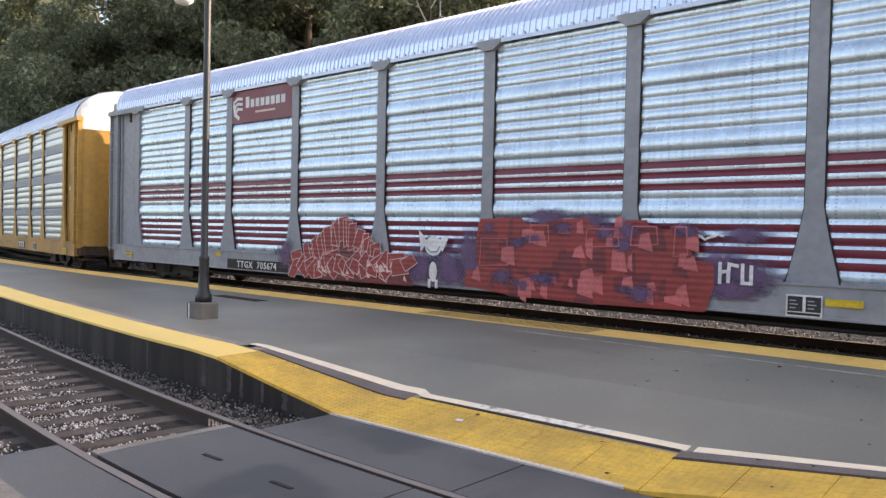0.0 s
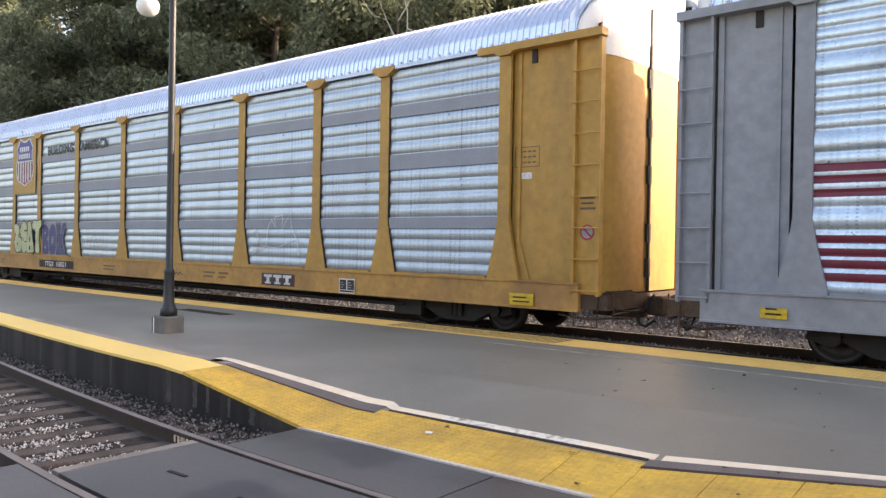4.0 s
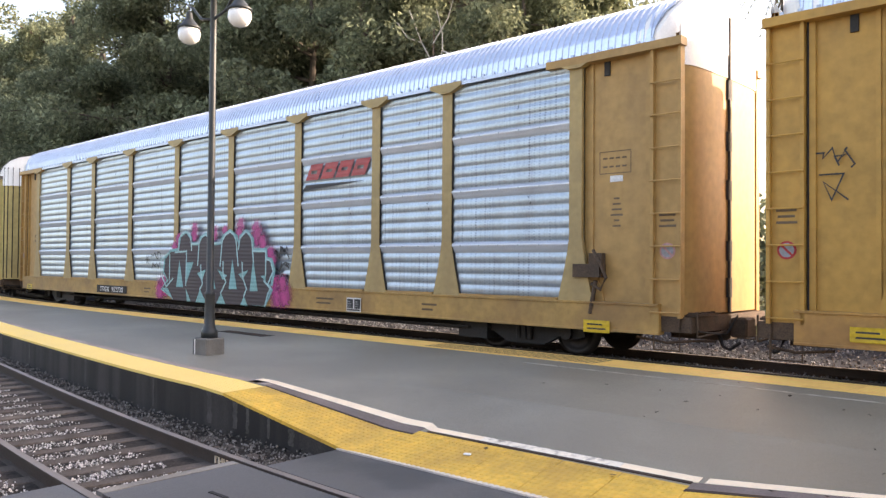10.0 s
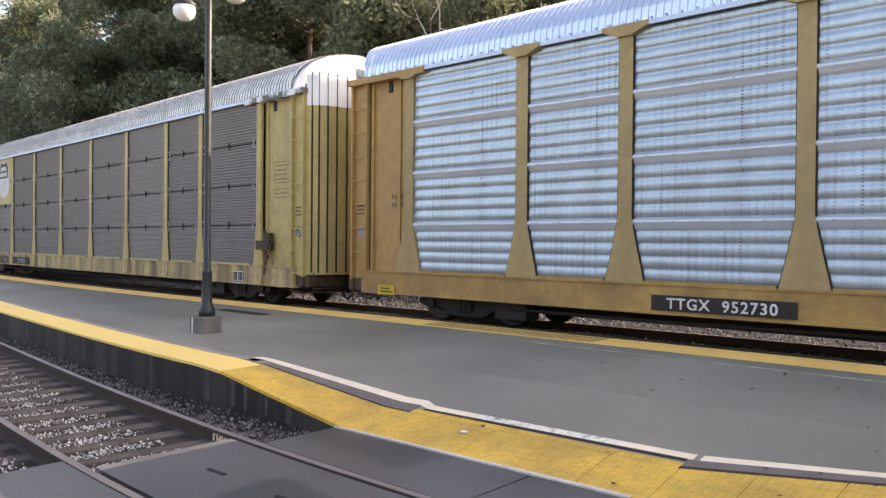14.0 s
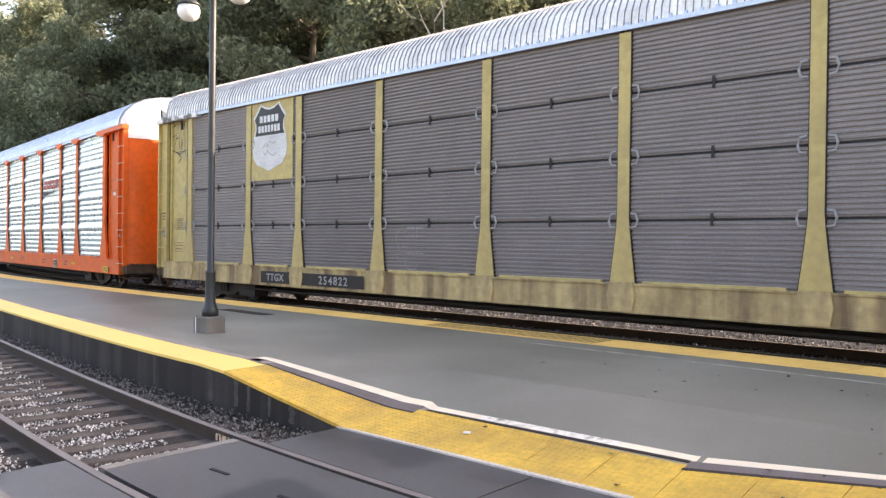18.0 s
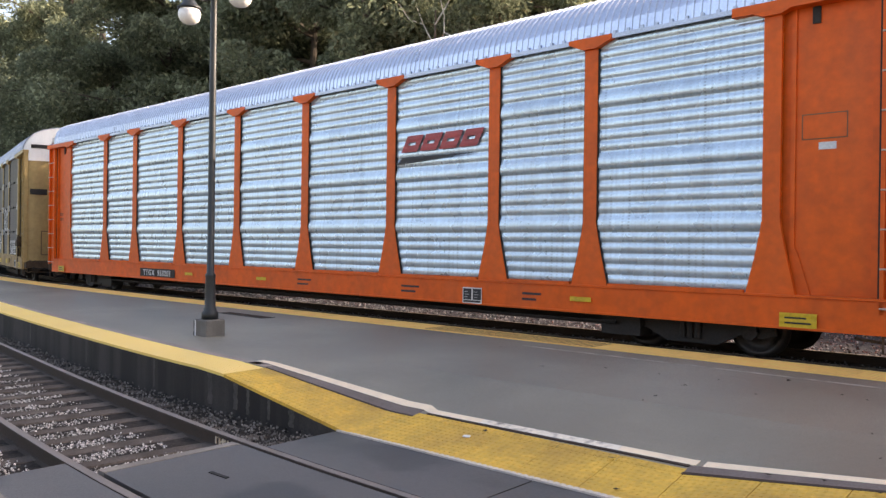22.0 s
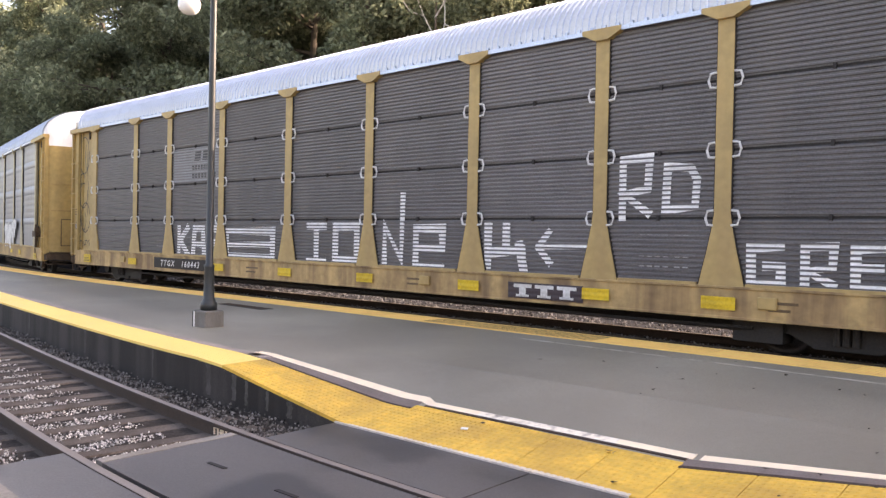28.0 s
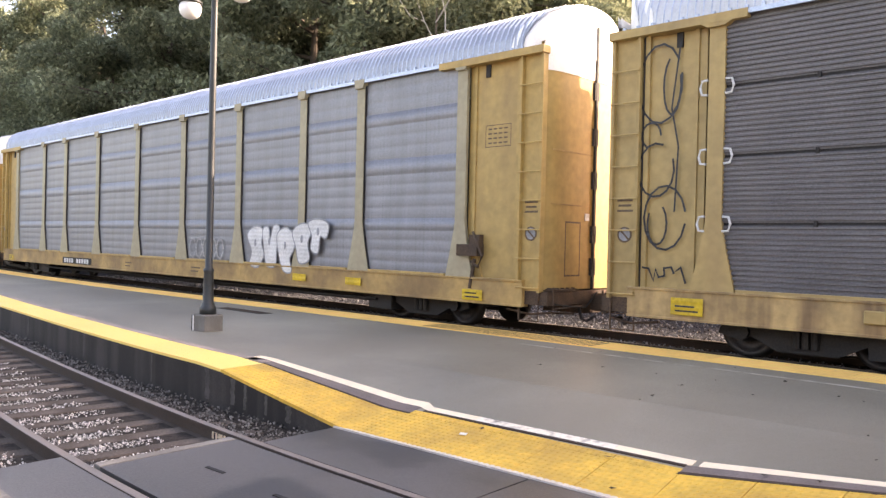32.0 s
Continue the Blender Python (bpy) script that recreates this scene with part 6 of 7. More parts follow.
quad_part("tag", 12.09, 12.3, 2.85, 2.96, "s_sign_white", B, Y_PLATE - 0.004, 0.004, "small white tag")
bm = bmesh.new()
face(bm, [(-11.28, 1.66), (-11.13, 1.68), (-11.07, 1.6), (-11.02, 1.28), (-10.96, 1.22), (-10.98, 1.12), (-11.1, 1.06), (-11.2, 1.16), (-11.25, 1.42)][::-1], FRONT - 0.041)
part("graffiti", bm, "s_ink", B, "black painted-over smear")


def rounded(pts, n=4):
    """A closed curve through a few points."""
    out = []
    m = len(pts)
    for i in range(m):
        p = [Vector(pts[(i + j - 1) % m]) for j in range(4)]
        for s in range(n):
            t = s / n
            out.append(tuple(0.5 * (2 * p[1] + (p[2] - p[0]) * t + (2 * p[0] - 5 * p[1] + 4 * p[2] - p[3]) * t * t + (3 * p[1] - p[0] - 3 * p[2] + p[3]) * t ** 3)))
    return out


def swell(pts, d):
    """A clockwise outline pushed outwards by d."""
    out = []
    m = len(pts)
    for i in range(m):
        e = Vector(pts[(i + 1) % m]) - Vector(pts[i - 1])
        e.normalize()
        out.append((pts[i][0] - e.y * d, pts[i][1] + e.x * d))
    return out


def bubble(car, pts, yy, fill, edge, holes, words):
    o = rounded(pts)
    bm = bmesh.new()
    face(bm, swell(o, 0.035)[::-1], yy)
    part("graffiti", bm, edge, car, "outline of a " + words)
    bm = bmesh.new()
    face(bm, o[::-1], yy - 0.002)
    part("graffiti", bm, fill, car, words)
    if holes:
        bm = bmesh.new()
        for x, z, rx, rz in holes:
            blob(bm, x, z, rx, rz, yy - 0.004, 8)
        part("graffiti", bm, edge, car, "small counters of a " + words)


bubble(B, [(-8.81, 2.12), (-8.52, 2.13), (-8.38, 2.02), (-8.38, 1.87), (-8.48, 1.72), (-8.26, 1.65), (-8.19, 1.47), (-8.24, 1.26), (-8.43, 1.19), (-8.63, 1.2), (-8.79, 1.46), (-8.74, 1.65), (-8.67, 1.8), (-8.76, 1.87)],
       FRONT - 0.08, "s_lime", "s_ink", ((-8.52, 1.46, 0.07, 0.025), (-8.5, 1.47, 0.02, 0.06)), "lime green sprayed bubble letter")
bubble(B, [(-8.28, 2.01), (-8.09, 2.23), (-7.89, 2.21), (-7.74, 2.01), (-7.76, 1.83), (-7.72, 1.72), (-7.75, 1.33), (-7.89, 1.18), (-8.09, 1.19), (-8.2, 1.47), (-8.16, 1.65), (-8.22, 1.76), (-8.33, 1.87)],
       FRONT - 0.082, "s_lime", "s_ink", ((-8.06, 1.62, 0.035, 0.06), (-7.86, 1.93, 0.13, 0.028), (-7.86, 1.55, 0.12, 0.022)), "lime green sprayed bubble letter")
bubble(B, [(-7.7, 2.18), (-7.46, 2.21), (-7.33, 1.72), (-7.2, 1.24), (-7.45, 1.19), (-7.75, 1.2), (-7.74, 1.65), (-7.68, 1.97)],
       FRONT - 0.084, "s_lime", "s_ink", ((-7.51, 1.63, 0.045, 0.1), (-7.51, 1.35, 0.06, 0.08)), "lime green sprayed bubble letter")
bubble(B, [(-7.32, 2.16), (-7.15, 2.27), (-6.9, 2.24), (-6.66, 2.28), (-6.64, 2.08), (-6.78, 1.98), (-6.8, 1.6), (-6.74, 1.26), (-6.9, 1.17), (-7.08, 1.24), (-7.05, 1.6), (-7.08, 1.95), (-7.28, 1.97)],
       FRONT - 0.086, "s_lime", "s_ink", (), "lime green sprayed bubble letter")
for k, (x0, x1, unit, holes) in enumerate(((-6.66, -6.12, [(0, 0.95), (0.5, 1), (0.9, 0.85), (0.85, 0.62), (0.72, 0.52), (0.95, 0.4), (1, 0.2), (0.85, 0.02), (0.4, 0), (0.05, 0.03), (0.1, 0.5)], ((-6.42, 1.85, 0.06, 0.05), (-6.4, 1.38, 0.06, 0.06))),
                                          (-6.14, -5.6, [(0.1, 0.85), (0.5, 1.02), (0.9, 0.85), (1, 0.5), (0.9, 0.12), (0.5, -0.02), (0.1, 0.12), (0, 0.5)], ((-5.87, 1.62, 0.07, 0.13),)),
                                          (-5.62, -4.96, [(0, 1), (0.3, 1.03), (0.5, 0.7), (0.72, 1.02), (1, 0.97), (0.7, 0.5), (1, 0.05), (0.72, -0.02), (0.5, 0.3), (0.3, -0.02), (0, 0.03), (0.3, 0.5)], ()))):
    bubble(B, [(x0 + (x1 - x0) * a, 1.13 + 1.0 * b) for a, b in unit], FRONT - 0.042 - k * 0.005, "s_navy", "s_pale_grey", holes, "navy blue sprayed letter")
bm = bmesh.new()
stroke(bm, [(4.75, 2.0), (4.9, 1.8), (4.8, 1.45), (5.2, 1.6), (5.25, 2.0), (5.4, 2.2), (5.55, 2.0), (5.5, 2.25), (5.8, 2.3), (5.75, 1.95), (6.05, 2.35), (6.1, 2.0), (6.3, 1.7), (6.35, 1.4)], 0.025, FRONT - 0.041)
stroke(bm, [(4.7, 1.4), (5.0, 1.6), (5.6, 1.55), (6.2, 1.75)], 0.02, FRONT - 0.041)
scribble(bm, -3.9, -2.4, 1.35, 1.85, 1, 0.02, FRONT - 0.041, 12)
part("graffiti", bm, "s_white", B, "thin white chalk scrawl")
bm = bmesh.new()
scribble(bm, -12.85, -12.25, 3.0, 3.35, 1, 0.022, Y_PLATE - 0.055, 5)
stroke(bm, [(-12.75, 2.95), (-12.45, 2.95), (-12.6, 2.6), (-12.7, 2.85), (-12.4, 2.6)], 0.022, Y_PLATE - 0.055)
scribble(bm, 1.2, 1.9, 0.72, 0.92, 1, 0.018, Y_OVER, 15)
part("graffiti", bm, "s_ink", B, "thin black marker scrawl")

# ochre car
slant_logo(C, 4.4, 6.76, 3.5, 4.0, FRONT - 0.041)
number_plate(C, "TTGX  952730", -6.42, -4.3)
placard(C, 6.06)
yellow_tag(C, 12.0, 0.6)
yellow_tag(C, -12.5, 0.62)
data_box(C, 12.19, 3.21, 0.56, 0.36, 2)
quad_part("tag", 12.38, 12.61, 3.07, 3.17, "s_sign_white", C, Y_PLATE - 0.004, 0.004, "small white tag")
for r in range(6):
    quad_part("text_bar", 12.5 - 0.05 - 0.02 * (r % 4), 12.5 + 0.05 + 0.02 * (r % 4), 2.78 - 0.09 * r, 2.81 - 0.09 * r, "s_stencil", C, Y_PLATE - 0.004, 0.003)
for r in range(2):
    for c in range(4 + r):
        quad_part("text_bar", -12.28 + c * 0.09, -12.23 + c * 0.09, 2.6 - r * 0.17, 2.7 - r * 0.17, "s_stencil", C, Y_PLATE - 0.004, 0.003)
rng = random.Random(31)
for i, (x, z, r) in enumerate(((-2.0, 1.0, 0.36), (-2.2, 0.85, 0.28), (-1.35, 2.1, 0.22), (-1.15, 2.35, 0.2), (-0.29, 2.62, 0.2), (-0.3, 2.45, 0.2), (0.71, 2.48, 0.22), (1.23, 2.52, 0.18), (1.95, 2.65, 0.22), (1.9, 2.45, 0.2), (2.63, 2.55, 0.22),
                              (2.7, 2.35, 0.26), (2.91, 2.2, 0.22), (3.25, 1.92, 0.2), (3.35, 1.75, 0.16), (3.5, 1.15, 0.25), (3.55, 0.95, 0.34), (3.6, 0.82, 0.3), (3.85, 0.92, 0.3), (3.75, 1.2, 0.2))):
    cloud(C, x, z, r, r, Y_OVER + 0.006 - 0.0003 * i, "s_cloud", "soft magenta spray cloud round the lettering")
body = [(-1.57, 1.98), (-1.1, 2.03), (-1.0, 2.4), (-0.72, 2.51), (-0.48, 2.33), (-0.45, 2.17), (-0.02, 2.16), (0.04, 2.32), (0.29, 2.43), (0.56, 2.26), (0.62, 2.15), (1.06, 2.17), (1.17, 2.35), (1.48, 2.49), (1.77, 2.33), (1.91, 2.14), (1.96, 2.33), (2.21, 2.47), (2.48, 2.27), (2.53, 1.98), (3.08, 1.98), (3.08, 1.78), (3.28, 1.75), (3.39, 1.53), (3.28, 1.17)]
body += [(3.13, 1.18), (3.29, 1.05), (3.06, 0.64), (1.25, 0.6), (-1.37, 0.61), (-2.05, 0.94), (-1.67, 1.16), (-1.94, 1.42), (-1.87, 1.77)]
bm = bmesh.new()
face(bm, [(x, max(z, 0.625)) for x, z in swell(body, 0.085)][::-1], Y_OVER - 0.002)
part("graffiti", bm, "s_cyan", C, "turquoise outline of large arched lettering")
bm = bmesh.new()
face(bm, body[::-1], Y_OVER - 0.006)
part("graffiti", bm, "s_umber", C, "dark brown fill of the arched lettering")
bm = bmesh.new()
wedges = [((-1.06, 1.75), (-1.23, 1.0), (-0.84, 0.99)), ((-0.71, 1.69), (-0.31, 1.7), (-0.7, 1.08)), ((0.54, 1.79), (0.43, 0.99), (0.83, 0.99)), ((1.61, 1.77), (1.45, 1.0), (1.83, 1.01)), ((2.54, 1.8), (2.4, 0.98), (2.75, 0.99)),
          ((-0.7, 0.97), (-0.43, 0.61), (-0.63, 0.6)), ((0.05, 0.97), (-0.17, 0.6), (0.37, 0.6)), ((1.1, 0.89), (0.88, 0.61), (1.31, 0.61)), ((2.15, 0.85), (2.0, 0.61), (2.33, 0.61))]
wedges += [((-0.11, 1.4), (0.33, 1.5), (0.15, 1.19)), ((0.92, 1.51), (1.38, 1.36), (1.18, 1.23)), ((1.89, 1.4), (2.32, 1.51), (2.09, 1.26)), ((2.87, 1.37), (3.08, 1.39), (3.08, 1.23)), ((-2.02, 0.95), (-1.7, 0.94), (-1.37, 0.61))]
for i, tri in enumerate(wedges):
    face(bm, tri, Y_OVER - 0.009 - i * 0.0001)
part("graffiti", bm, "s_cyan", C, "turquoise wedges in the arched lettering")
bm = bmesh.new()
lines = [[(-1.13, 1.98), (-1.1, 2.35), (-0.93, 2.51), (-0.72, 2.56), (-0.55, 2.48), (-0.45, 2.33), (-0.41, 2.03)], [(-0.08, 1.62), (-0.02, 2.22), (0.11, 2.38), (0.29, 2.45), (0.48, 2.38), (0.59, 2.21), (0.6, 1.73)],
         [(1.04, 1.61), (1.12, 2.25), (1.27, 2.42), (1.48, 2.5), (1.66, 2.43), (1.77, 2.28), (1.88, 1.62)], [(1.88, 2.04), (1.96, 2.33), (2.21, 2.49), (2.4, 2.4), (2.48, 2.27), (2.56, 1.7)]]
lines += [[(-1.31, 1.98), (-0.68, 2.0), (-0.7, 1.05)], [(-0.41, 2.2), (-0.02, 2.22)], [(0.62, 2.2), (1.06, 2.22)], [(2.56, 1.99), (3.08, 1.98), (3.08, 1.39)], [(3.1, 1.78), (3.28, 1.76), (3.39, 1.49), (3.17, 1.16)],
          [(0.08, 1.62), (0.11, 1.3), (0.18, 1.11), (0.05, 0.97)], [(1.18, 1.71), (1.18, 1.43), (1.32, 1.18), (1.08, 0.89)], [(2.06, 1.7), (2.09, 1.33), (2.27, 1.03), (2.15, 0.85)]]
lines += [[(3.01, 1.25), (3.29, 1.07), (3.18, 0.93), (3.06, 0.63)], [(-1.64, 1.98), (-2.1, 1.77), (-2.05, 1.29), (-1.78, 0.98), (-1.41, 1.23)], [(-1.6, 1.92), (-1.61, 1.19)]]
for i, line in enumerate(lines):
    for j, seg in enumerate(zip(line, line[1:])):
        stroke(bm, seg, 0.05, Y_OVER - 0.011 - i * 0.0001 - (j % 2) * 0.00005)
part("graffiti", bm, "s_pale_cyan", C, "pale turquoise contour lines of the lettering")
bm = bmesh.new()
scribble(bm, -2.9, -2.25, 1.45, 2.05, 2, 0.03, FRONT - 0.04, 41)
for a in range(3):
    stroke(bm, [(-3.1 + 0.13 * math.cos(a * 1.05), 1.76 + 0.13 * math.sin(a * 1.05)), (-3.1 - 0.13 * math.cos(a * 1.05), 1.76 - 0.13 * math.sin(a * 1.05))], 0.025, FRONT - 0.04)
scribble(bm, 3.38, 3.95, 1.1, 2.1, 3, 0.045, FRONT - 0.062, 43)
scribble(bm, 3.4, 3.93, 1.12, 2.12, 3, 0.04, FRONT - 0.063, 47)
part("graffiti", bm, "s_ink", C, "black sprayed tags beside the lettering")

# pale yellow weathered car
quad_part("badge_board", -8.95, -7.15, 3.2, 5.16, "cream_paint", D, FRONT - 0.02, 0.02, "pale yellow board behind the shield badge")
shield(D, -8.05, 4.25, 1.4, 1.66, "s_ink", False, FRONT - 0.045)
p = quad_part("stencil_panel", -8.3, -4.6, 0.7, 0.98, "black", D, Y_SILL - 0.012, 0.004, "black painted panel with white stencilled number")
lettering("TTGX", -7.72, 0.83, 0.24, "s_pale_grey", p, y=Y_SILL - 0.022, bold=0.004, spacing=1.1)
lettering("254822", -5.6, 0.83, 0.26, "s_pale_grey", p, y=Y_SILL - 0.022, bold=0.004, spacing=1.3)
latch_loops(D, colour="s_ghost")
bm = bmesh.new()
plate(bm, [(-0.2, 1.12), (0.2, 1.12), (0.24, 0.9), (0.2, 0.65), (-0.2, 0.65), (-0.24, 0.9)][::-1], Y_SILL - 0.035, Y_SILL + 0.02)
bmesh.ops.recalc_face_normals(bm, faces=bm.faces)
shoe = finish("post_shoe", bm, "cream_dirty")
for x in POSTS:
    shared("post_shoe", shoe, D, Matrix.Translation((x, 0, 0)), "stained foot of a post over the side sill")
data_box(D, 12.3, 3.1, 0.6, 0.5, 4)
data_box(D, 12.3, 2.75, 0.6, 0.2, 1)
data_box(D, -12.67, 1.39, 0.6, 0.25, 2)
data_box(D, -12.63, 2.02, 0.43, 0.3, 5)
placard(D, 10.7)
bm = bmesh.new()
for line in ([(-12.85, 4.95), (-12.8, 4.35)], [(-12.88, 4.9), (-12.6, 5.0)], [(-12.82, 4.65), (-12.66, 4.7)], [(-12.68, 4.3), (-12.5, 5.05), (-12.4, 4.3)], [(-12.62, 4.6), (-12.4, 4.62)], [(-12.36, 5.0), (-12.3, 4.25), (-12.15, 5.05), (-12.12, 4.2)], [(-12.8, 4.28), (-12.4, 4.15), (-12.12, 4.22), (-12.6, 4.2), (-12.3, 4.05), (-12.45, 3.9)]):
    stroke(bm, line, 0.026, Y_PLATE - 0.034)
part("graffiti", bm, "s_ink", D, "black scrawl on the end plate")
bm = bmesh.new()
rng = random.Random(77)
for x0, x1 in ((-11.4, -9.4), (-8.8, -7.2), (-3.6, -3.0)):
    for i in range(4):
        x, z = rng.uniform(x0, x1), rng.uniform(1.2, 1.95)
        stroke(bm, [(x + 0.18 * math.cos(a * 0.7 + i), z + 0.2 * math.sin(a * 0.7 + i)) for a in range(5)], 0.016, FRONT - 0.02)
for r in range(4):
    for c in range(4):
        quad = (-3.4 + c * 0.12, 1.5 + r * 0.17)
        stroke(bm, [quad, (quad[0] + 0.07, quad[1])], 0.03, FRONT - 0.02)
part("graffiti", bm, "s_ghost", D, "faint chalk marks on the panels")

# orange car
slant_logo(E, 4.4, 6.7, 3.5, 3.97, FRONT - 0.041)
number_plate(E, "TTGX  953201", -6.42, -4.38, 0.71, 0.95)
placard(E, 6.24)
yellow_tag(E, 11.95, 0.66)
yellow_tag(E, -12.4, 0.66)
for x in (-3.8, -0.4, 8.6):
    reflector(E, x, 0.82, 0.4, 0.08)
data_box(E, 12.16, 3.25, 0.56, 0.34, 0)
quad_part("tag", 12.37, 12.59, 3.1, 3.2, "s_sign_white", E, Y_PLATE - 0.004, 0.004, "small white tag")
quad_part("tag", 13.33, 13.43, 1.78, 1.88, "s_pale_grey", E, -1.51, 0.004)
for r in range(2):
    for c in range(3):
        quad_part("text_bar", -12.72 + c * 0.1, -12.66 + c * 0.1, 2.64 - r * 0.17, 2.74 - r * 0.17, "s_rust", E, Y_PLATE - 0.004, 0.003)

# tan car
latch_loops(F, tick=0.04)
number_plate(F, "TTGX   160443", -7.63, -4.79, 0.72, 1.02, 0.23, 1.42, 0.2)
bm = bmesh.new()
stroke(bm, [(-4.58 + 0.15 * math.cos(a * 0.5236), 0.87 + 0.15 * math.sin(a * 0.5236)) for a in range(13)], 0.02, Y_SILL - 0.014)
part("plate_ring", bm, "s_stencil", F, "dark ring stencilled on the sill")
for x in (-9.55, 3.1, 9.6):
    bm = bmesh.new()
    box(bm, x - 0.13, x + 0.13, Y_SILL - 0.05, Y_SILL, 0.8, 0.98)
    bevel(bm, 0.015)
    part("sill_box", bm, "tan_paint", F)
block_sign(F, 5.13, 6.66, 0.69, 0.97, 3)
for x in POSTS[1:2] + POSTS[3:9]:
    reflector(F, x - 0.26, 0.76, 0.5, 0.19)
yellow_tag(F, -12.3, 0.72, 0.5, 0.26)
yellow_tag(F, 12.51, 0.7, 0.44, 0.18)
placard(F, 11.2)
data_box(F, 12.14, 3.01, 0.56, 0.41, 3)
data_box(F, 12.02, 1.99, 0.77, 0.11, 0)
sign = quad_part("name_board", -6.72, -4.42, 3.15, 4.1, "s_dim_grey", F, FRONT - 0.015, 0.004, "pale grey sign panel with dark bars")
for i in range(5):
    quad_part("line", -6.64 + 0.01 * i, -5.66 - 0.03 * i, 4.05 - i * 0.075, 4.085 - i * 0.075, "s_ink", sign, FRONT - 0.02, 0.002)
for i, (z, n, right) in enumerate(((3.49, 7, -4.72), (3.26, 8, -4.5))):
    w = (right + 5.72) / n
    for c in range(n):
        quad_part("letter_bar", -5.72 + c * w, -5.72 + c * w + w * 0.72, z, z + 0.12, "s_ink", sign, FRONT - 0.02, 0.002)
for x in (-5.62, -5.22):
    bm = bmesh.new()
    plate(bm, [(x, 3.73), (x + 0.3, 3.73), (x + 0.36, 4.01), (x + 0.06, 4.01)][::-1], FRONT - 0.022, FRONT - 0.02)
    bmesh.ops.recalc_face_normals(bm, faces=bm.faces)
    part("letter_bar", bm, "s_ink", sign)
rng = random.Random(91)
for ch, x0, x1, z0, z1, w in (("K", -6.37, -5.87, 1.13, 1.9, 0.19), ("A", -5.62, -5.06, 1.13, 1.88, 0.19), ("F", -4.77, -4.35, 1.13, 1.87, 0.19), ("O", -3.97, -2.0, 1.16, 1.82, 0.19), ("I", -0.64, -0.05, 1.15, 1.95, 0.17),
                              ("O", 0.32, 1.02, 1.2, 1.95, 0.18), ("N", 1.88, 2.42, 1.14, 1.97, 0.16), ("e", 2.77, 3.48, 1.15, 1.92, 0.17), ("H", 4.6, 5.42, 1.2, 1.92, 0.17), ("R", 7.3, 7.78, 2.08, 3.04, 0.12),
                              ("D", 8.03, 8.52, 2.22, 2.93, 0.12), ("G", 9.33, 9.74, 1.13, 1.7, 0.13), ("R", 10.05, 10.43, 1.13, 1.7, 0.12), ("E", 10.67, 11.03, 1.15, 1.7, 0.12), ("N", 11.24, 11.6, 1.15, 1.5, 0.1)):
    bm = bmesh.new()
    glyph(bm, ch, x0, x1, z0, z1, w, FRONT - 0.018, rng)
    part("graffiti", bm, "s_roller", F, "rolled white paint letter on dark louvres")
bm = bmesh.new()
stroke(bm, [(-3.9, 1.47), (-2.1, 1.49)], 0.14, FRONT - 0.0185, rng)
stroke(bm, [(5.7, 1.6), (6.66, 1.63)], 0.08, FRONT - 0.018, rng)
stroke(bm, [(5.93, 1.88), (5.7, 1.6), (5.95, 1.33)], 0.12, FRONT - 0.0184, rng)
part("graffiti", bm, "s_roller", F, "rolled white paint arrow and bar")
bm = bmesh.new()
for x, n in ((-7.6, 3), (7.62, 4), (8.2, 2)):
    for r in range(4):
        for c in range(n):
            stroke(bm, [(x + c * 0.13, 1.35 + r * 0.16), (x + c * 0.13 + 0.07, 1.35 + r * 0.16)], 0.025, FRONT - 0.02)
part("graffiti", bm, "s_ghost", F, "faint pale tick marks on the louvres")
bm = bmesh.new()
for cx, cz, rx_, rz_, a0, n in ((-12.62, 4.3, 0.36, 0.62, 0.6, 15), (-12.42, 4.25, 0.14, 0.45, 2.0, 12), (-12.66, 2.95, 0.3, 0.42, 1.2, 14), (-12.5, 2.2, 0.34, 0.5, 0.2, 15), (-12.62, 2.1, 0.16, 0.32, 2.6, 12), (-12.75, 3.5, 0.16, 0.2, 0.0, 11)):
    stroke(bm, [(cx + rx_ * math.cos(a0 + a * 0.42), cz + rz_ * math.sin(a0 + a * 0.42)) for a in range(n)], 0.032, Y_PLATE - 0.056)
stroke(bm, [(-12.3, 4.9), (-12.42, 3.9), (-12.3, 3.3), (-12.34, 2.3)], 0.028, Y_PLATE - 0.0565)
scribble(bm, -12.9, -12.1, 1.15, 1.5, 1, 0.03, Y_PLATE - 0.056, 17)
part("graffiti", bm, "s_ink", F, "black looping scrawl on the end plate")

for y0, y1, z0, z1 in ((-1.3, -0.72, 3.5, 3.72), (0.08, 0.5, 3.5, 3.72)):
    door_strip(F, door_profile(END[1]), 1, y0, y1, z0, z1, "black", "black vent slot in the end door")
for y0, y1 in ((-1.28, -0.7), (0.08, 0.5)):
    door_strip(F, [(x + 0.02, y) for x, y in door_profile(END[1])], 1, y0, y1, Z_EAVE + 0.08, Z_EAVE + 0.22, "black", "black vent slot in the white header")
bm = bmesh.new()
stroke(bm, [(-0.9, 1.2), (-0.5, 1.2), (-0.5, 2.1), (-0.9, 2.1), (-0.9, 1.2)], 0.03, 0.0)
bm.transform(Matrix.Translation((13.915 + END[1], 0, 0)) @ Matrix.Rotation(radians(90), 4, "Z"))
part("hatch_outline", bm, "s_stencil", F)

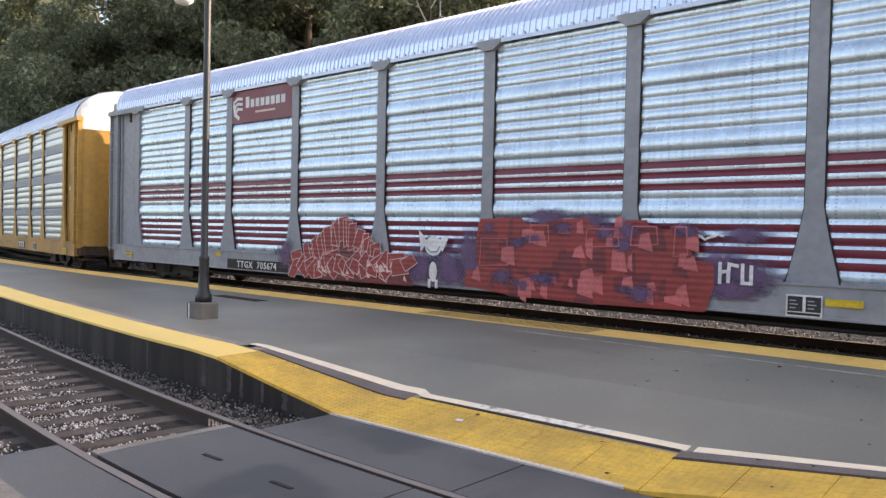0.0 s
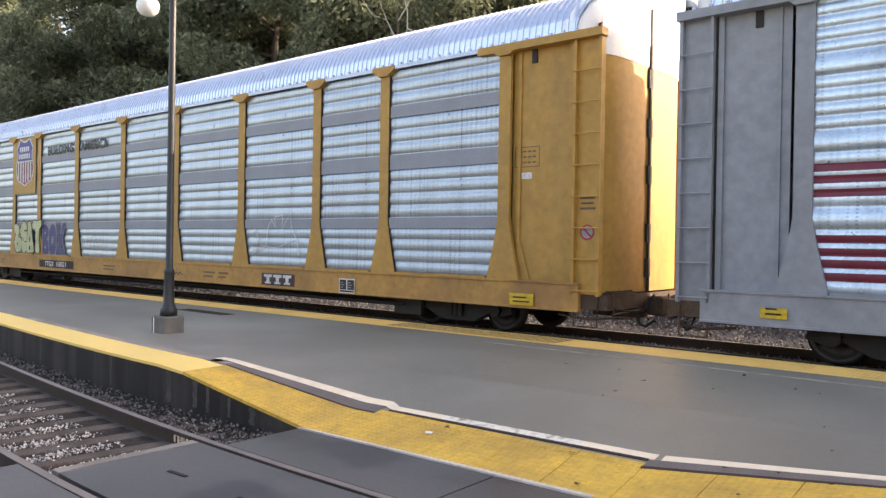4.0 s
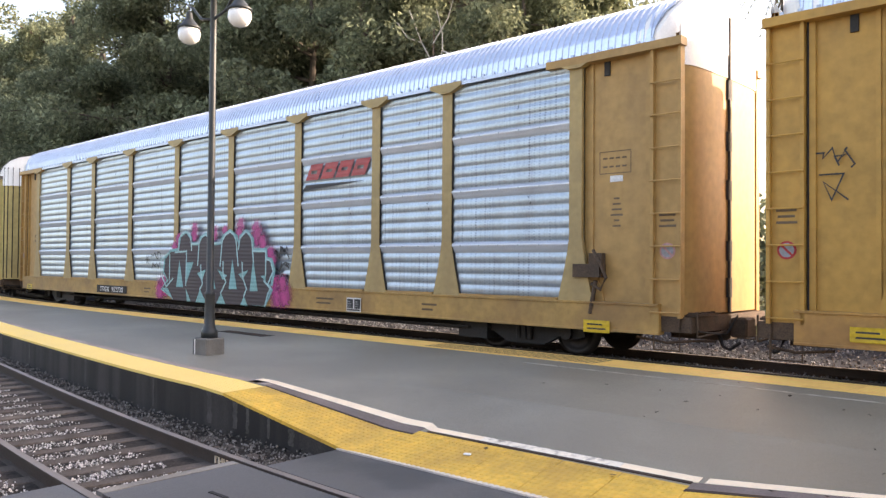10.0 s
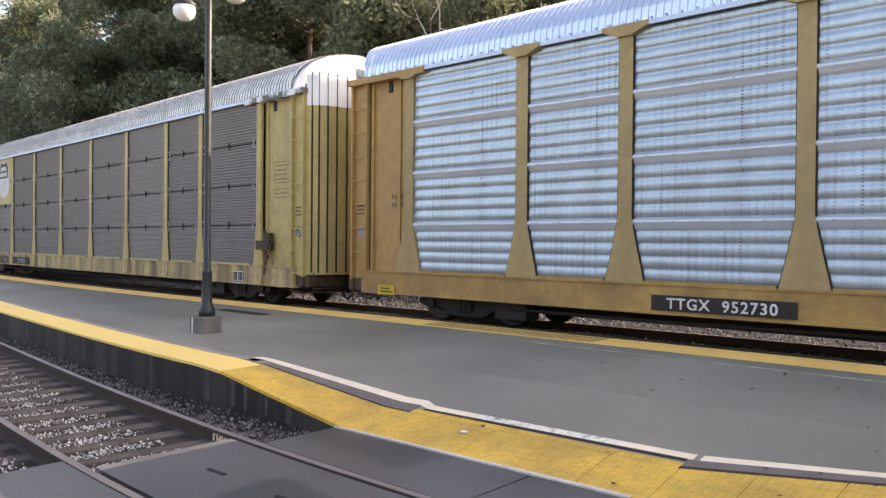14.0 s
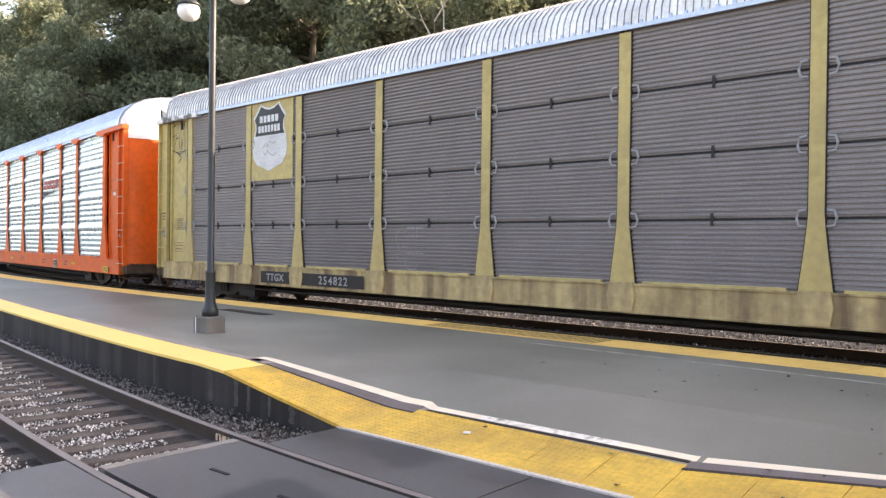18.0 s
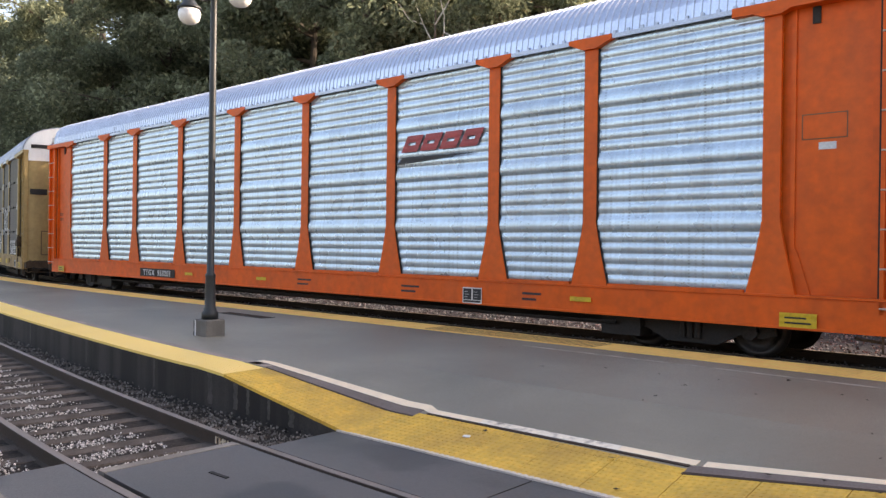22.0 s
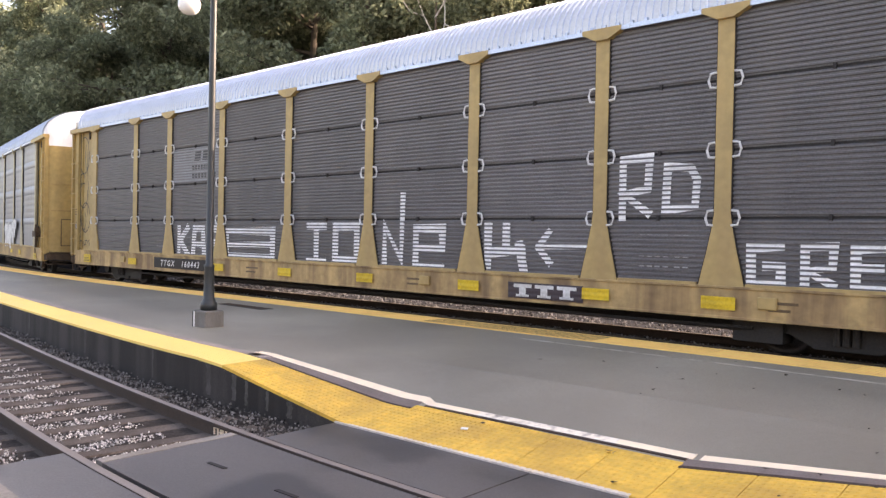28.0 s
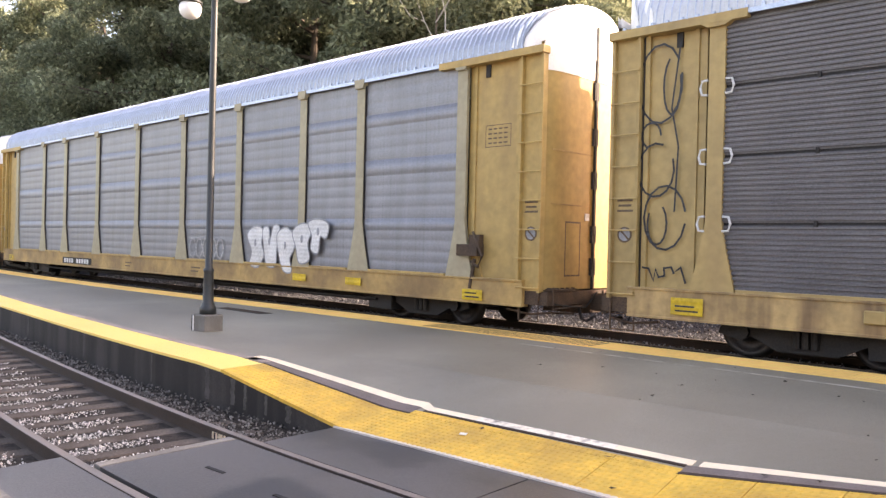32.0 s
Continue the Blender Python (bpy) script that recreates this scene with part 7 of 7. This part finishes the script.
# buff car
p = quad_part("stencil_panel", -6.9, -4.5, 0.72, 0.94, "black", G, Y_SILL - 0.012, 0.004, "black painted panel with white marks")
for c in range(10):
    if c != 4:
        quad_part("letter_bar", -6.75 + c * 0.21, -6.6 + c * 0.21, 0.75, 0.9, "s_sign_white", p, Y_SILL - 0.018, 0.003)
for x in (-12.3, 11.95):
    yellow_tag(G, x, 0.68)
for x in (8.6, 6.7):
    reflector(G, x, 0.78, 0.5, 0.16)
data_box(G, 12.29, 3.53, 0.58, 0.4, 4)
for k, (x0, x1, z0, z1, unit) in enumerate(((4.75, 5.45, 1.05, 2.02, [(0, 0.8), (0.4, 1), (0.9, 0.95), (0.85, 0.6), (1, 0.3), (0.7, 0), (0.2, 0.05), (0.3, 0.4)]),
                                           (5.35, 6.1, 1.1, 2.05, [(0.1, 0.9), (0.4, 0.95), (0.5, 0.6), (0.7, 1), (1, 0.95), (0.85, 0.4), (0.8, 0), (0.35, 0.0), (0.2, 0.4)]),
                                           (6.0, 6.75, 0.98, 2.0, [(0.05, 0.85), (0.5, 1), (0.95, 0.8), (0.9, 0.5), (0.7, 0.3), (0.8, 0), (0.4, 0.02), (0.15, 0.4)]),
                                           (6.65, 7.35, 1.2, 2.1, [(0, 0.8), (0.5, 1), (1, 0.9), (0.8, 0.5), (0.9, 0.1), (0.4, 0), (0.2, 0.4)]),
                                           (7.25, 7.95, 1.45, 2.2, [(0, 0.9), (0.5, 1), (1, 0.85), (0.9, 0.45), (0.6, 0.5), (0.5, 0), (0.15, 0.1), (0.2, 0.5)]))):
    bubble(G, [(x0 + (x1 - x0) * a, z0 + (z1 - z0) * b) for a, b in unit], FRONT - 0.075 - k * 0.005, "s_white", "s_pale_grey", ((x0 + 0.35, (z0 + z1) / 2 + 0.1, 0.05, 0.1),), "bulging white throw-up letter")
bm = bmesh.new()
for i in range(5):
    stroke(bm, [(2.0 + 0.35 * i + 0.17 * math.cos(a), 1.45 + 0.28 * math.sin(a)) for a in range(7)], 0.05, FRONT - 0.04)
part("graffiti", bm, "s_ghost", G, "faded grey throw-up graffiti")


bm = bmesh.new()
stroke(bm, [(-0.95, 1.2), (-0.5, 1.2), (-0.5, 2.15), (-0.95, 2.15), (-0.95, 1.2)], 0.03, 0.0)
bm.transform(Matrix.Translation((13.965 + END[1], 0, 0)) @ Matrix.Rotation(radians(90), 4, "Z"))
part("hatch_outline", bm, "s_stencil", G)
for z in (2.45, 3.4):
    bm = bmesh.new()
    plate(bm, [(-1.3, z), (-0.06, z), (-0.06, z + 0.025), (-1.3, z + 0.025)], 0, 0.012)
    bmesh.ops.recalc_face_normals(bm, faces=bm.faces)
    bm.transform(Matrix.Translation((13.905 + END[1], 0, 0)) @ Matrix.Rotation(radians(90), 4, "Z"))
    part("door_seam", bm, "buff_dirty", G)
bm = bmesh.new()
plate(bm, [(-0.28, 2.2), (-0.14, 2.2), (-0.14, 2.33), (-0.28, 2.33)], 0, 0.012)
bmesh.ops.recalc_face_normals(bm, faces=bm.faces)
bm.transform(Matrix.Translation((13.925 + END[1], 0, 0)) @ Matrix.Rotation(radians(90), 4, "Z"))
part("tag", bm, "s_sign_white", G, "small white tag on the end door")

# ---------------------------------------------------------------- platform lamp
lamp = tagged(new("street_lamp"), "dark green double-headed platform lamp with white globes on a concrete block", "street lamp")
lamp.matrix_basis = pose(-11.35, 7.32, ZP, 0, 0, 0)
bm = bmesh.new()
box(bm, -0.18, 0.18, -0.18, 0.18, -0.02, 0.27)
bevel(bm, 0.02)
base = part("base_block", bm, "base_block", lamp, "weathered concrete base block")
for dx, paint_ in ((-0.165, "black"), (-0.135, "globe")):
    bm = bmesh.new()
    box(bm, dx - 0.015, dx + 0.012, -0.186, -0.178, 0.0, 0.25)
    part("tape", bm, paint_, base, "strip of tape on the corner of the block")
bm = bmesh.new()
lathe(bm, [(0.135, 0.27), (0.135, 0.38), (0.11, 0.41), (0.105, 0.44), (0.088, 0.47), (0.078, 0.95), (0.084, 0.97), (0.084, 1.0), (0.06, 1.03), (0.056, 3.0), (0.052, 5.2), (0.05, 5.95), (0.08, 5.98), (0.08, 6.04), (0.05, 6.1), (0.02, 6.3), (0.0, 6.34)], 20)
part("pole", bm, "green_iron", lamp, smooth=True)
for s in (-1, 1):
    ax, ay = 0.757 * s, -0.017 * s
    bm = bmesh.new()
    tube(bm, [(0, 0, 5.5), (ax * 0.5, ay * 0.5, 5.58), (ax * 0.85, ay * 0.85, 5.82), (ax, ay, 5.88), (ax, ay, 5.75)], 0.025, 8)
    arm = part("arm", bm, "green_iron", lamp, smooth=True)
    bm = bmesh.new()
    lathe(bm, [(0.03, 5.78), (0.05, 5.76), (0.06, 5.66), (0.1, 5.62), (0.14, 5.56), (0.2, 5.51), (0.2, 5.49), (0.15, 5.48)], 20, ax, ay)
    part("cap", bm, "green_iron", arm, smooth=True)
    bm = bmesh.new()
    lathe(bm, [(0.165, 5.49), (0.185, 5.43), (0.185, 5.37), (0.16, 5.3), (0.11, 5.25), (0.05, 5.23), (0.0, 5.23)], 20, ax, ay)
    part("globe", bm, "globe", arm, "milky white glass globe", smooth=True)

# ---------------------------------------------------------------- trees
def leaf_cloud(bm_v, bm_f, mi, centre, rad, n, size, rng):
    for _ in range(n):
        while True:
            p = Vector((rng.uniform(-1, 1), rng.uniform(-1, 1), rng.uniform(-1, 1)))
            if 0.15 < p.length < 1:
                break
        p = Vector((p.x * rad[0], p.y * rad[1], p.z * rad[2])) + centre
        d = Vector((rng.gauss(0, 0.7), rng.gauss(0, 0.7), rng.gauss(-0.5, 0.6))).normalized()
        u = d.cross(Vector((rng.gauss(0, 1), rng.gauss(0, 1), rng.gauss(0, 1)))).normalized()
        L, w = size * rng.uniform(0.7, 1.5), size * rng.uniform(0.18, 0.34)
        k = len(bm_v)
        bm_v += [p, p + d * L * 0.5 + u * w, p + d * L, p + d * L * 0.5 - u * w]
        bm_f.append((k, k + 1, k + 2, k + 3))
        mi.append(1 if rng.random() < 0.3 else 0)


def tree(seed, height, spread, n_limbs=16, leaves=11000, droop=0.2, size=0.26):
    """A trunk that forks, limbs that droop, and a crown of many separate leaf sprays in uneven clumps."""
    rng = random.Random(seed)
    t = new("tree")
    bm = bmesh.new()
    lean = Vector((rng.uniform(-0.08, 0.08), rng.uniform(-0.05, 0.05), 1))
    spine = [lean * (height * 0.9 * i / 6) + Vector((rng.uniform(-0.25, 0.25), rng.uniform(-0.25, 0.25), 0)) * (i > 0) for i in range(7)]
    tube(bm, spine, [0.42 * (1 - i / 7.5) * height / 18 for i in range(7)], 8)
    tips = []
    for i in range(n_limbs):
        f = rng.uniform(0.22, 0.98)
        k = min(5, int(f * 6))
        base = spine[k].lerp(spine[k + 1], f * 6 - k)
        a = rng.uniform(0, 2 * math.pi)
        reach = spread * (0.45 + 0.75 * math.sin(math.pi * min(1, f * 0.8 + 0.12))) * rng.uniform(0.6, 1.1)
        d = Vector((math.cos(a), math.sin(a), rng.uniform(0.1, 0.7)))
        mid = base + d * reach * 0.55
        end = base + Vector((d.x, d.y, d.z - droop)) * reach
        tube(bm, [base, mid, end], [0.11, 0.07, 0.02], 5)
        tips += [(mid, 0.8), (end, 1.0)]
        for _ in range(2):
            e2 = mid + Vector((rng.gauss(0, 1), rng.gauss(0, 1), rng.gauss(0, 0.6))) * reach * 0.3
            tube(bm, [mid, e2], [0.05, 0.015], 4)
            tips.append((e2, 0.8))
    part("trunk", bm, "bark", t)
    V, Fc, mi = [], [], []
    per = leaves // len(tips)
    for p, q in tips:
        r = rng.uniform(0.75, 1.35) * q * spread * 0.235
        leaf_cloud(V, Fc, mi, p, (r, r, r * 0.75), per, size, rng)
    me = bpy.data.meshes.new("crown")
    me.from_pydata([tuple(v) for v in V], [], Fc)
    me.materials.append(M["leaf_a"])
    me.materials.append(M["leaf_b"])
    me.polygons.foreach_set("material_index", mi)
    c = new("crown", me)
    c.parent = t
    return t


TREE_SPOTS = [(1, -58, 26.5, 0, 1.15), (2, -66, 28, 140, 1.2), (0, -75, 31, 20, 1.3), (1, -50, 25.5, 190, 1.05), (2, -86, 34, 250, 1.3), (0, -44, 25, 310, 1.0),
              (2, -96, 52, 35, 1.3), (0, -84, 44, 75, 1.2), (1, -73, 38, 120, 1.25), (2, -63, 37, 60, 1.15), (0, -55, 32, 10, 1.1), (1, -48, 30, 40, 1.15), (2, -42, 29, 100, 1.05), (0, -37, 27, 200, 1.0), (1, -32, 27, 130, 1.1),
              (2, -27.5, 26, 10, 0.95), (0, -23.5, 27, 80, 1.0), (1, -20, 29, 260, 0.9), (0, -66, 52, 240, 1.5), (2, -52, 46, 170, 1.45), (1, -41, 41, 15, 1.5), (0, -32, 38, 290, 1.4), (2, -25, 38, 330, 1.25), (1, -80, 58, 50, 1.5),
              (0, -5.5, 33, 210, 0.42), (1, -2.5, 36, 100, 0.45), (2, 4, 38, 10, 0.4)]
protos = [tree(11, 19, 5.2, 24, 46000), tree(23, 17, 4.8, 22, 42000, droop=0.35), tree(37, 21, 5.2, 26, 46000, droop=0.1)]
used = set()
for k, x, y, rot, sc in TREE_SPOTS:
    m = pose(x, y, -0.4, 0, 0, rot)
    if k not in used:
        used.add(k)
        t = protos[k]
        t.scale = (sc, sc, sc)
        t.matrix_basis = m @ Matrix.Diagonal((sc, sc, sc, 1))
    else:
        t = copy_thing(protos[k], m)
        t.scale = (sc, sc, sc)
    tagged(t, "tall dark green eucalyptus tree behind the railway" if sc > 0.6 else "low bushy green tree beyond the tracks", "tree", group="trees behind the railway")


# undergrowth along the foot of the trees, added mainly to shade the ballast
urng = random.Random(9)
V, Fc, mi = [], [], []
for i in range(260):
    x = -70 + 90 * i / 260 + urng.uniform(-0.3, 0.3)
    for row in range(3):
        r = urng.uniform(0.7, 1.2)
        leaf_cloud(V, Fc, mi, Vector((x, y_side(x) + 9.6 + row * 0.8 + urng.uniform(-0.4, 0.4), 0.3 + row * 1.25 + urng.uniform(-0.3, 0.3))), (r, r * 0.8, r), 130, 0.26, urng)
me = bpy.data.meshes.new("undergrowth")
me.from_pydata([tuple(v) for v in V], [], Fc)
me.materials.append(M["leaf_a"])
me.materials.append(M["leaf_b"])
me.polygons.foreach_set("material_index", mi)
tagged(new("undergrowth", me), "dense dark green hedge of undergrowth added to shade the ballast", "undergrowth", kind="stuff")

# a palm that shows in the gaps between cars
palm = tagged(new("palm_tree"), "tall palm with drooping dark fronds", "palm tree")
palm.matrix_basis = pose(-9.6, 31.5, -0.36)
bm = bmesh.new()
tube(bm, [(0, 0, 0), (0.15, 0.1, 5), (0.1, 0.2, 10), (0, 0.1, 14.2)], [0.42, 0.4, 0.36, 0.3], 12)
part("trunk", bm, "bark", palm)
srng = random.Random(6)
bm = bmesh.new()
for i in range(420):
    a, z = srng.uniform(0, 6.283), srng.uniform(6.5, 13.8)
    p = Vector((0.4 * math.cos(a), 0.4 * math.sin(a) + 0.15, z))
    tip = p + Vector((0.5 * math.cos(a), 0.5 * math.sin(a), -srng.uniform(0.9, 1.7)))
    w = Vector((-math.sin(a), math.cos(a), 0)) * 0.09
    bm.faces.new([bm.verts.new(q) for q in (p - w, p + w, tip)])
part("dead_fronds", bm, "bark", palm, "skirt of hanging dead brown fronds")
prng = random.Random(4)
for i in range(26):
    a = i * 2.4
    el = prng.uniform(-0.5, 0.9)
    bm = bmesh.new()
    pts = []
    for k in range(9):
        u = k / 8
        r = 2.6 * u * math.cos(el * (1 - u * 0.3))
        pts.append(Vector((math.cos(a) * r, math.sin(a) * r, 14.2 + 2.3 * u * math.sin(el) - 1.9 * u * u)))
    tube(bm, pts, [0.035 - 0.003 * k for k in range(9)], 4)
    side = Vector((-math.sin(a), math.cos(a), 0))
    for k in range(1, 9):
        for h in (0.0, 0.5):
            p = pts[k - 1].lerp(pts[k], h)
            for sgn in (-1, 1):
                tip = p + side * sgn * (0.55 - 0.04 * k) + Vector((math.cos(a), math.sin(a), 0)) * 0.3 + Vector((0, 0, -0.35))
                w = (pts[k] - pts[k - 1]).normalized() * 0.045
                bm.faces.new([bm.verts.new(q) for q in (p - w, p + w, tip)])
    part("frond", bm, "leaf_a", palm)


# a dead tree whose pale bare branches stand out before the crowns
dead = tagged(new("dead_tree"), "thin dead tree with pale bare branches", "tree")
dead.matrix_basis = pose(-21.0, 23.5, -0.36)
bm = bmesh.new()
tube(bm, [(0, 0, 0), (0.1, 0, 4), (0.0, 0.1, 8), (0.15, 0, 11.6)], [0.14, 0.11, 0.08, 0.03], 7)
part("trunk", bm, "bark", dead)
for pts in ([(0.1, 0, 9.6), (0.7, -0.1, 10.6), (0.6, 0, 11.3), (0.2, 0.1, 12.4)], [(0.7, -0.1, 10.6), (1.3, 0, 10.3), (1.8, 0.1, 10.6)], [(0.1, 0, 10.2), (-0.6, 0.1, 11.2), (-1.2, 0, 12.6)], [(-0.6, 0.1, 11.2), (-1.3, 0, 11.5), (-2.0, 0.1, 12.3)], [(0.1, 0, 11.0), (0.9, 0, 11.9), (1.2, 0.1, 13.0)]):
    bm = bmesh.new()
    tube(bm, pts, [0.035 - 0.007 * i for i in range(len(pts))], 5)
    part("branch", bm, "dead_wood", dead)


# ---------------------------------------------------------------- loose stones and litter
def stones(name, label, n, place, size, seed, material="stones"):
    rng = random.Random(seed)
    V, Fc = [], []
    oct_ = [(1, 0, 0), (-1, 0, 0), (0, 1, 0), (0, -1, 0), (0, 0, 1), (0, 0, -1)]
    fac = [(0, 2, 4), (2, 1, 4), (1, 3, 4), (3, 0, 4), (2, 0, 5), (1, 2, 5), (3, 1, 5), (0, 3, 5)]
    for _ in range(n):
        x, y, z = place(rng)
        s = size * rng.uniform(0.5, 1.3)
        m = Euler((rng.uniform(0, 6), rng.uniform(0, 6), rng.uniform(0, 6))).to_matrix()
        k = len(V)
        for p in oct_:
            q = m @ Vector([c * s * rng.uniform(0.6, 1.2) for c in p])
            V.append((x + q.x, y + q.y, z + q.z))
        Fc += [tuple(k + i for i in f) for f in fac]
    me = bpy.data.meshes.new(name)
    me.from_pydata(V, [], Fc)
    me.materials.append(M[material])
    return tagged(new(name, me), label, "gravel", kind="stuff")


def near_spot(rng):
    x = -5.7 - 22 * rng.random() ** 1.5
    r2 = y_r2(x)
    q = rng.random()
    if q < 0.15:
        x -= 0.9
        return x, rng.uniform(r2 - 2.1, r2 - 1.58), -0.14 + rng.uniform(0, 0.05)
    x -= 0.5
    n = math.floor((x + 34) / 0.53) + 0.5
    x = -34 + n * 0.53 + rng.gauss(0, 0.075)
    return x, r2 - 0.3 - 1.1 * rng.random() ** 0.8, -0.165 + rng.uniform(0, 0.03)


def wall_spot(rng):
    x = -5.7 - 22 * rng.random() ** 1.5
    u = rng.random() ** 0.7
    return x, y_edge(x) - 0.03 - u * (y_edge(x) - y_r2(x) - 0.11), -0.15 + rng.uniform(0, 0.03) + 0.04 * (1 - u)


def shoulder_spot(rng):
    x = -34 + 44 * rng.random()
    return x, y_side(x) - 0.1 + 2.9 * rng.random(), 0.085 + rng.uniform(0, 0.035)


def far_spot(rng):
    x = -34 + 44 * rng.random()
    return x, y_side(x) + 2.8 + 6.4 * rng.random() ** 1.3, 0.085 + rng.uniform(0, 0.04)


stones("ballast_stone", "grey and white crushed stones round the ties", 17000, near_spot, 0.0125, 5)
stones("ballast_stone", "dark grey crushed stones along the platform wall", 4500, wall_spot, 0.017, 15, "stones_dark")
stones("ballast_stone", "pale crushed stones between the platform and the train", 22000, shoulder_spot, 0.022, 6, "stones_pale")
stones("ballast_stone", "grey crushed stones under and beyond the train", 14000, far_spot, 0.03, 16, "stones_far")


# dark steel drain cover let into the platform
bm = bmesh.new()
box(bm, -0.85, 0.85, -0.16, 0.16, -0.01, 0.006)
drain = tagged(part("drain_cover", bm, "black"), "long dark steel drain cover in the platform", "drain")
drain.matrix_basis = pose(-14.1, 9.95, ZP, 0, 0, -3)
for i in range(14):
    bm = bmesh.new()
    box(bm, -0.8 + i * 0.118, -0.76 + i * 0.118, -0.13, 0.13, 0.006, 0.011)
    part("grate_bar", bm, "rusty", drain)

# leaf litter and chips on the platform
lrng = random.Random(12)
for i in range(34):
    x = lrng.uniform(-8.5, 0.5)
    y = lrng.uniform(6.3, 10.2) if lrng.random() < 0.7 else lrng.uniform(5.4, 6.0)
    bm = bmesh.new()
    n = 6
    L = lrng.uniform(0.02, 0.055)
    pts = [(L * math.cos(k * 6.283 / n) * lrng.uniform(0.6, 1.2), L * 0.45 * math.sin(k * 6.283 / n) * lrng.uniform(0.6, 1.3), 0.004 + lrng.uniform(0, 0.012)) for k in range(n)]
    bm.faces.new([bm.verts.new(p) for p in pts])
    ob = tagged(part("dry_leaf", bm, "debris"), "small brown dry leaf lying on the platform", "leaf", group="fallen leaves")
    ob.matrix_basis = Matrix.Translation((x, y, z_plat(x, y) + (0.012 if y < 6.05 else 0.002))) @ pose(0, 0, 0, 0, 0, lrng.uniform(0, 360))
bm = bmesh.new()
box(bm, -0.035, 0.035, -0.02, 0.02, 0, 0.012)
bevel(bm, 0.004)
ob = tagged(part("paper_scrap", bm, "globe"), "small crumpled white scrap on the yellow tiles", "litter")
ob.matrix_basis = pose(-4.62, 5.72, z_plat(-4.62, 5.72) + 0.012, 10, 0, 20)


def motions():
    for car, xc in CARS:
        walk(car, car_rows(xc))


motions()
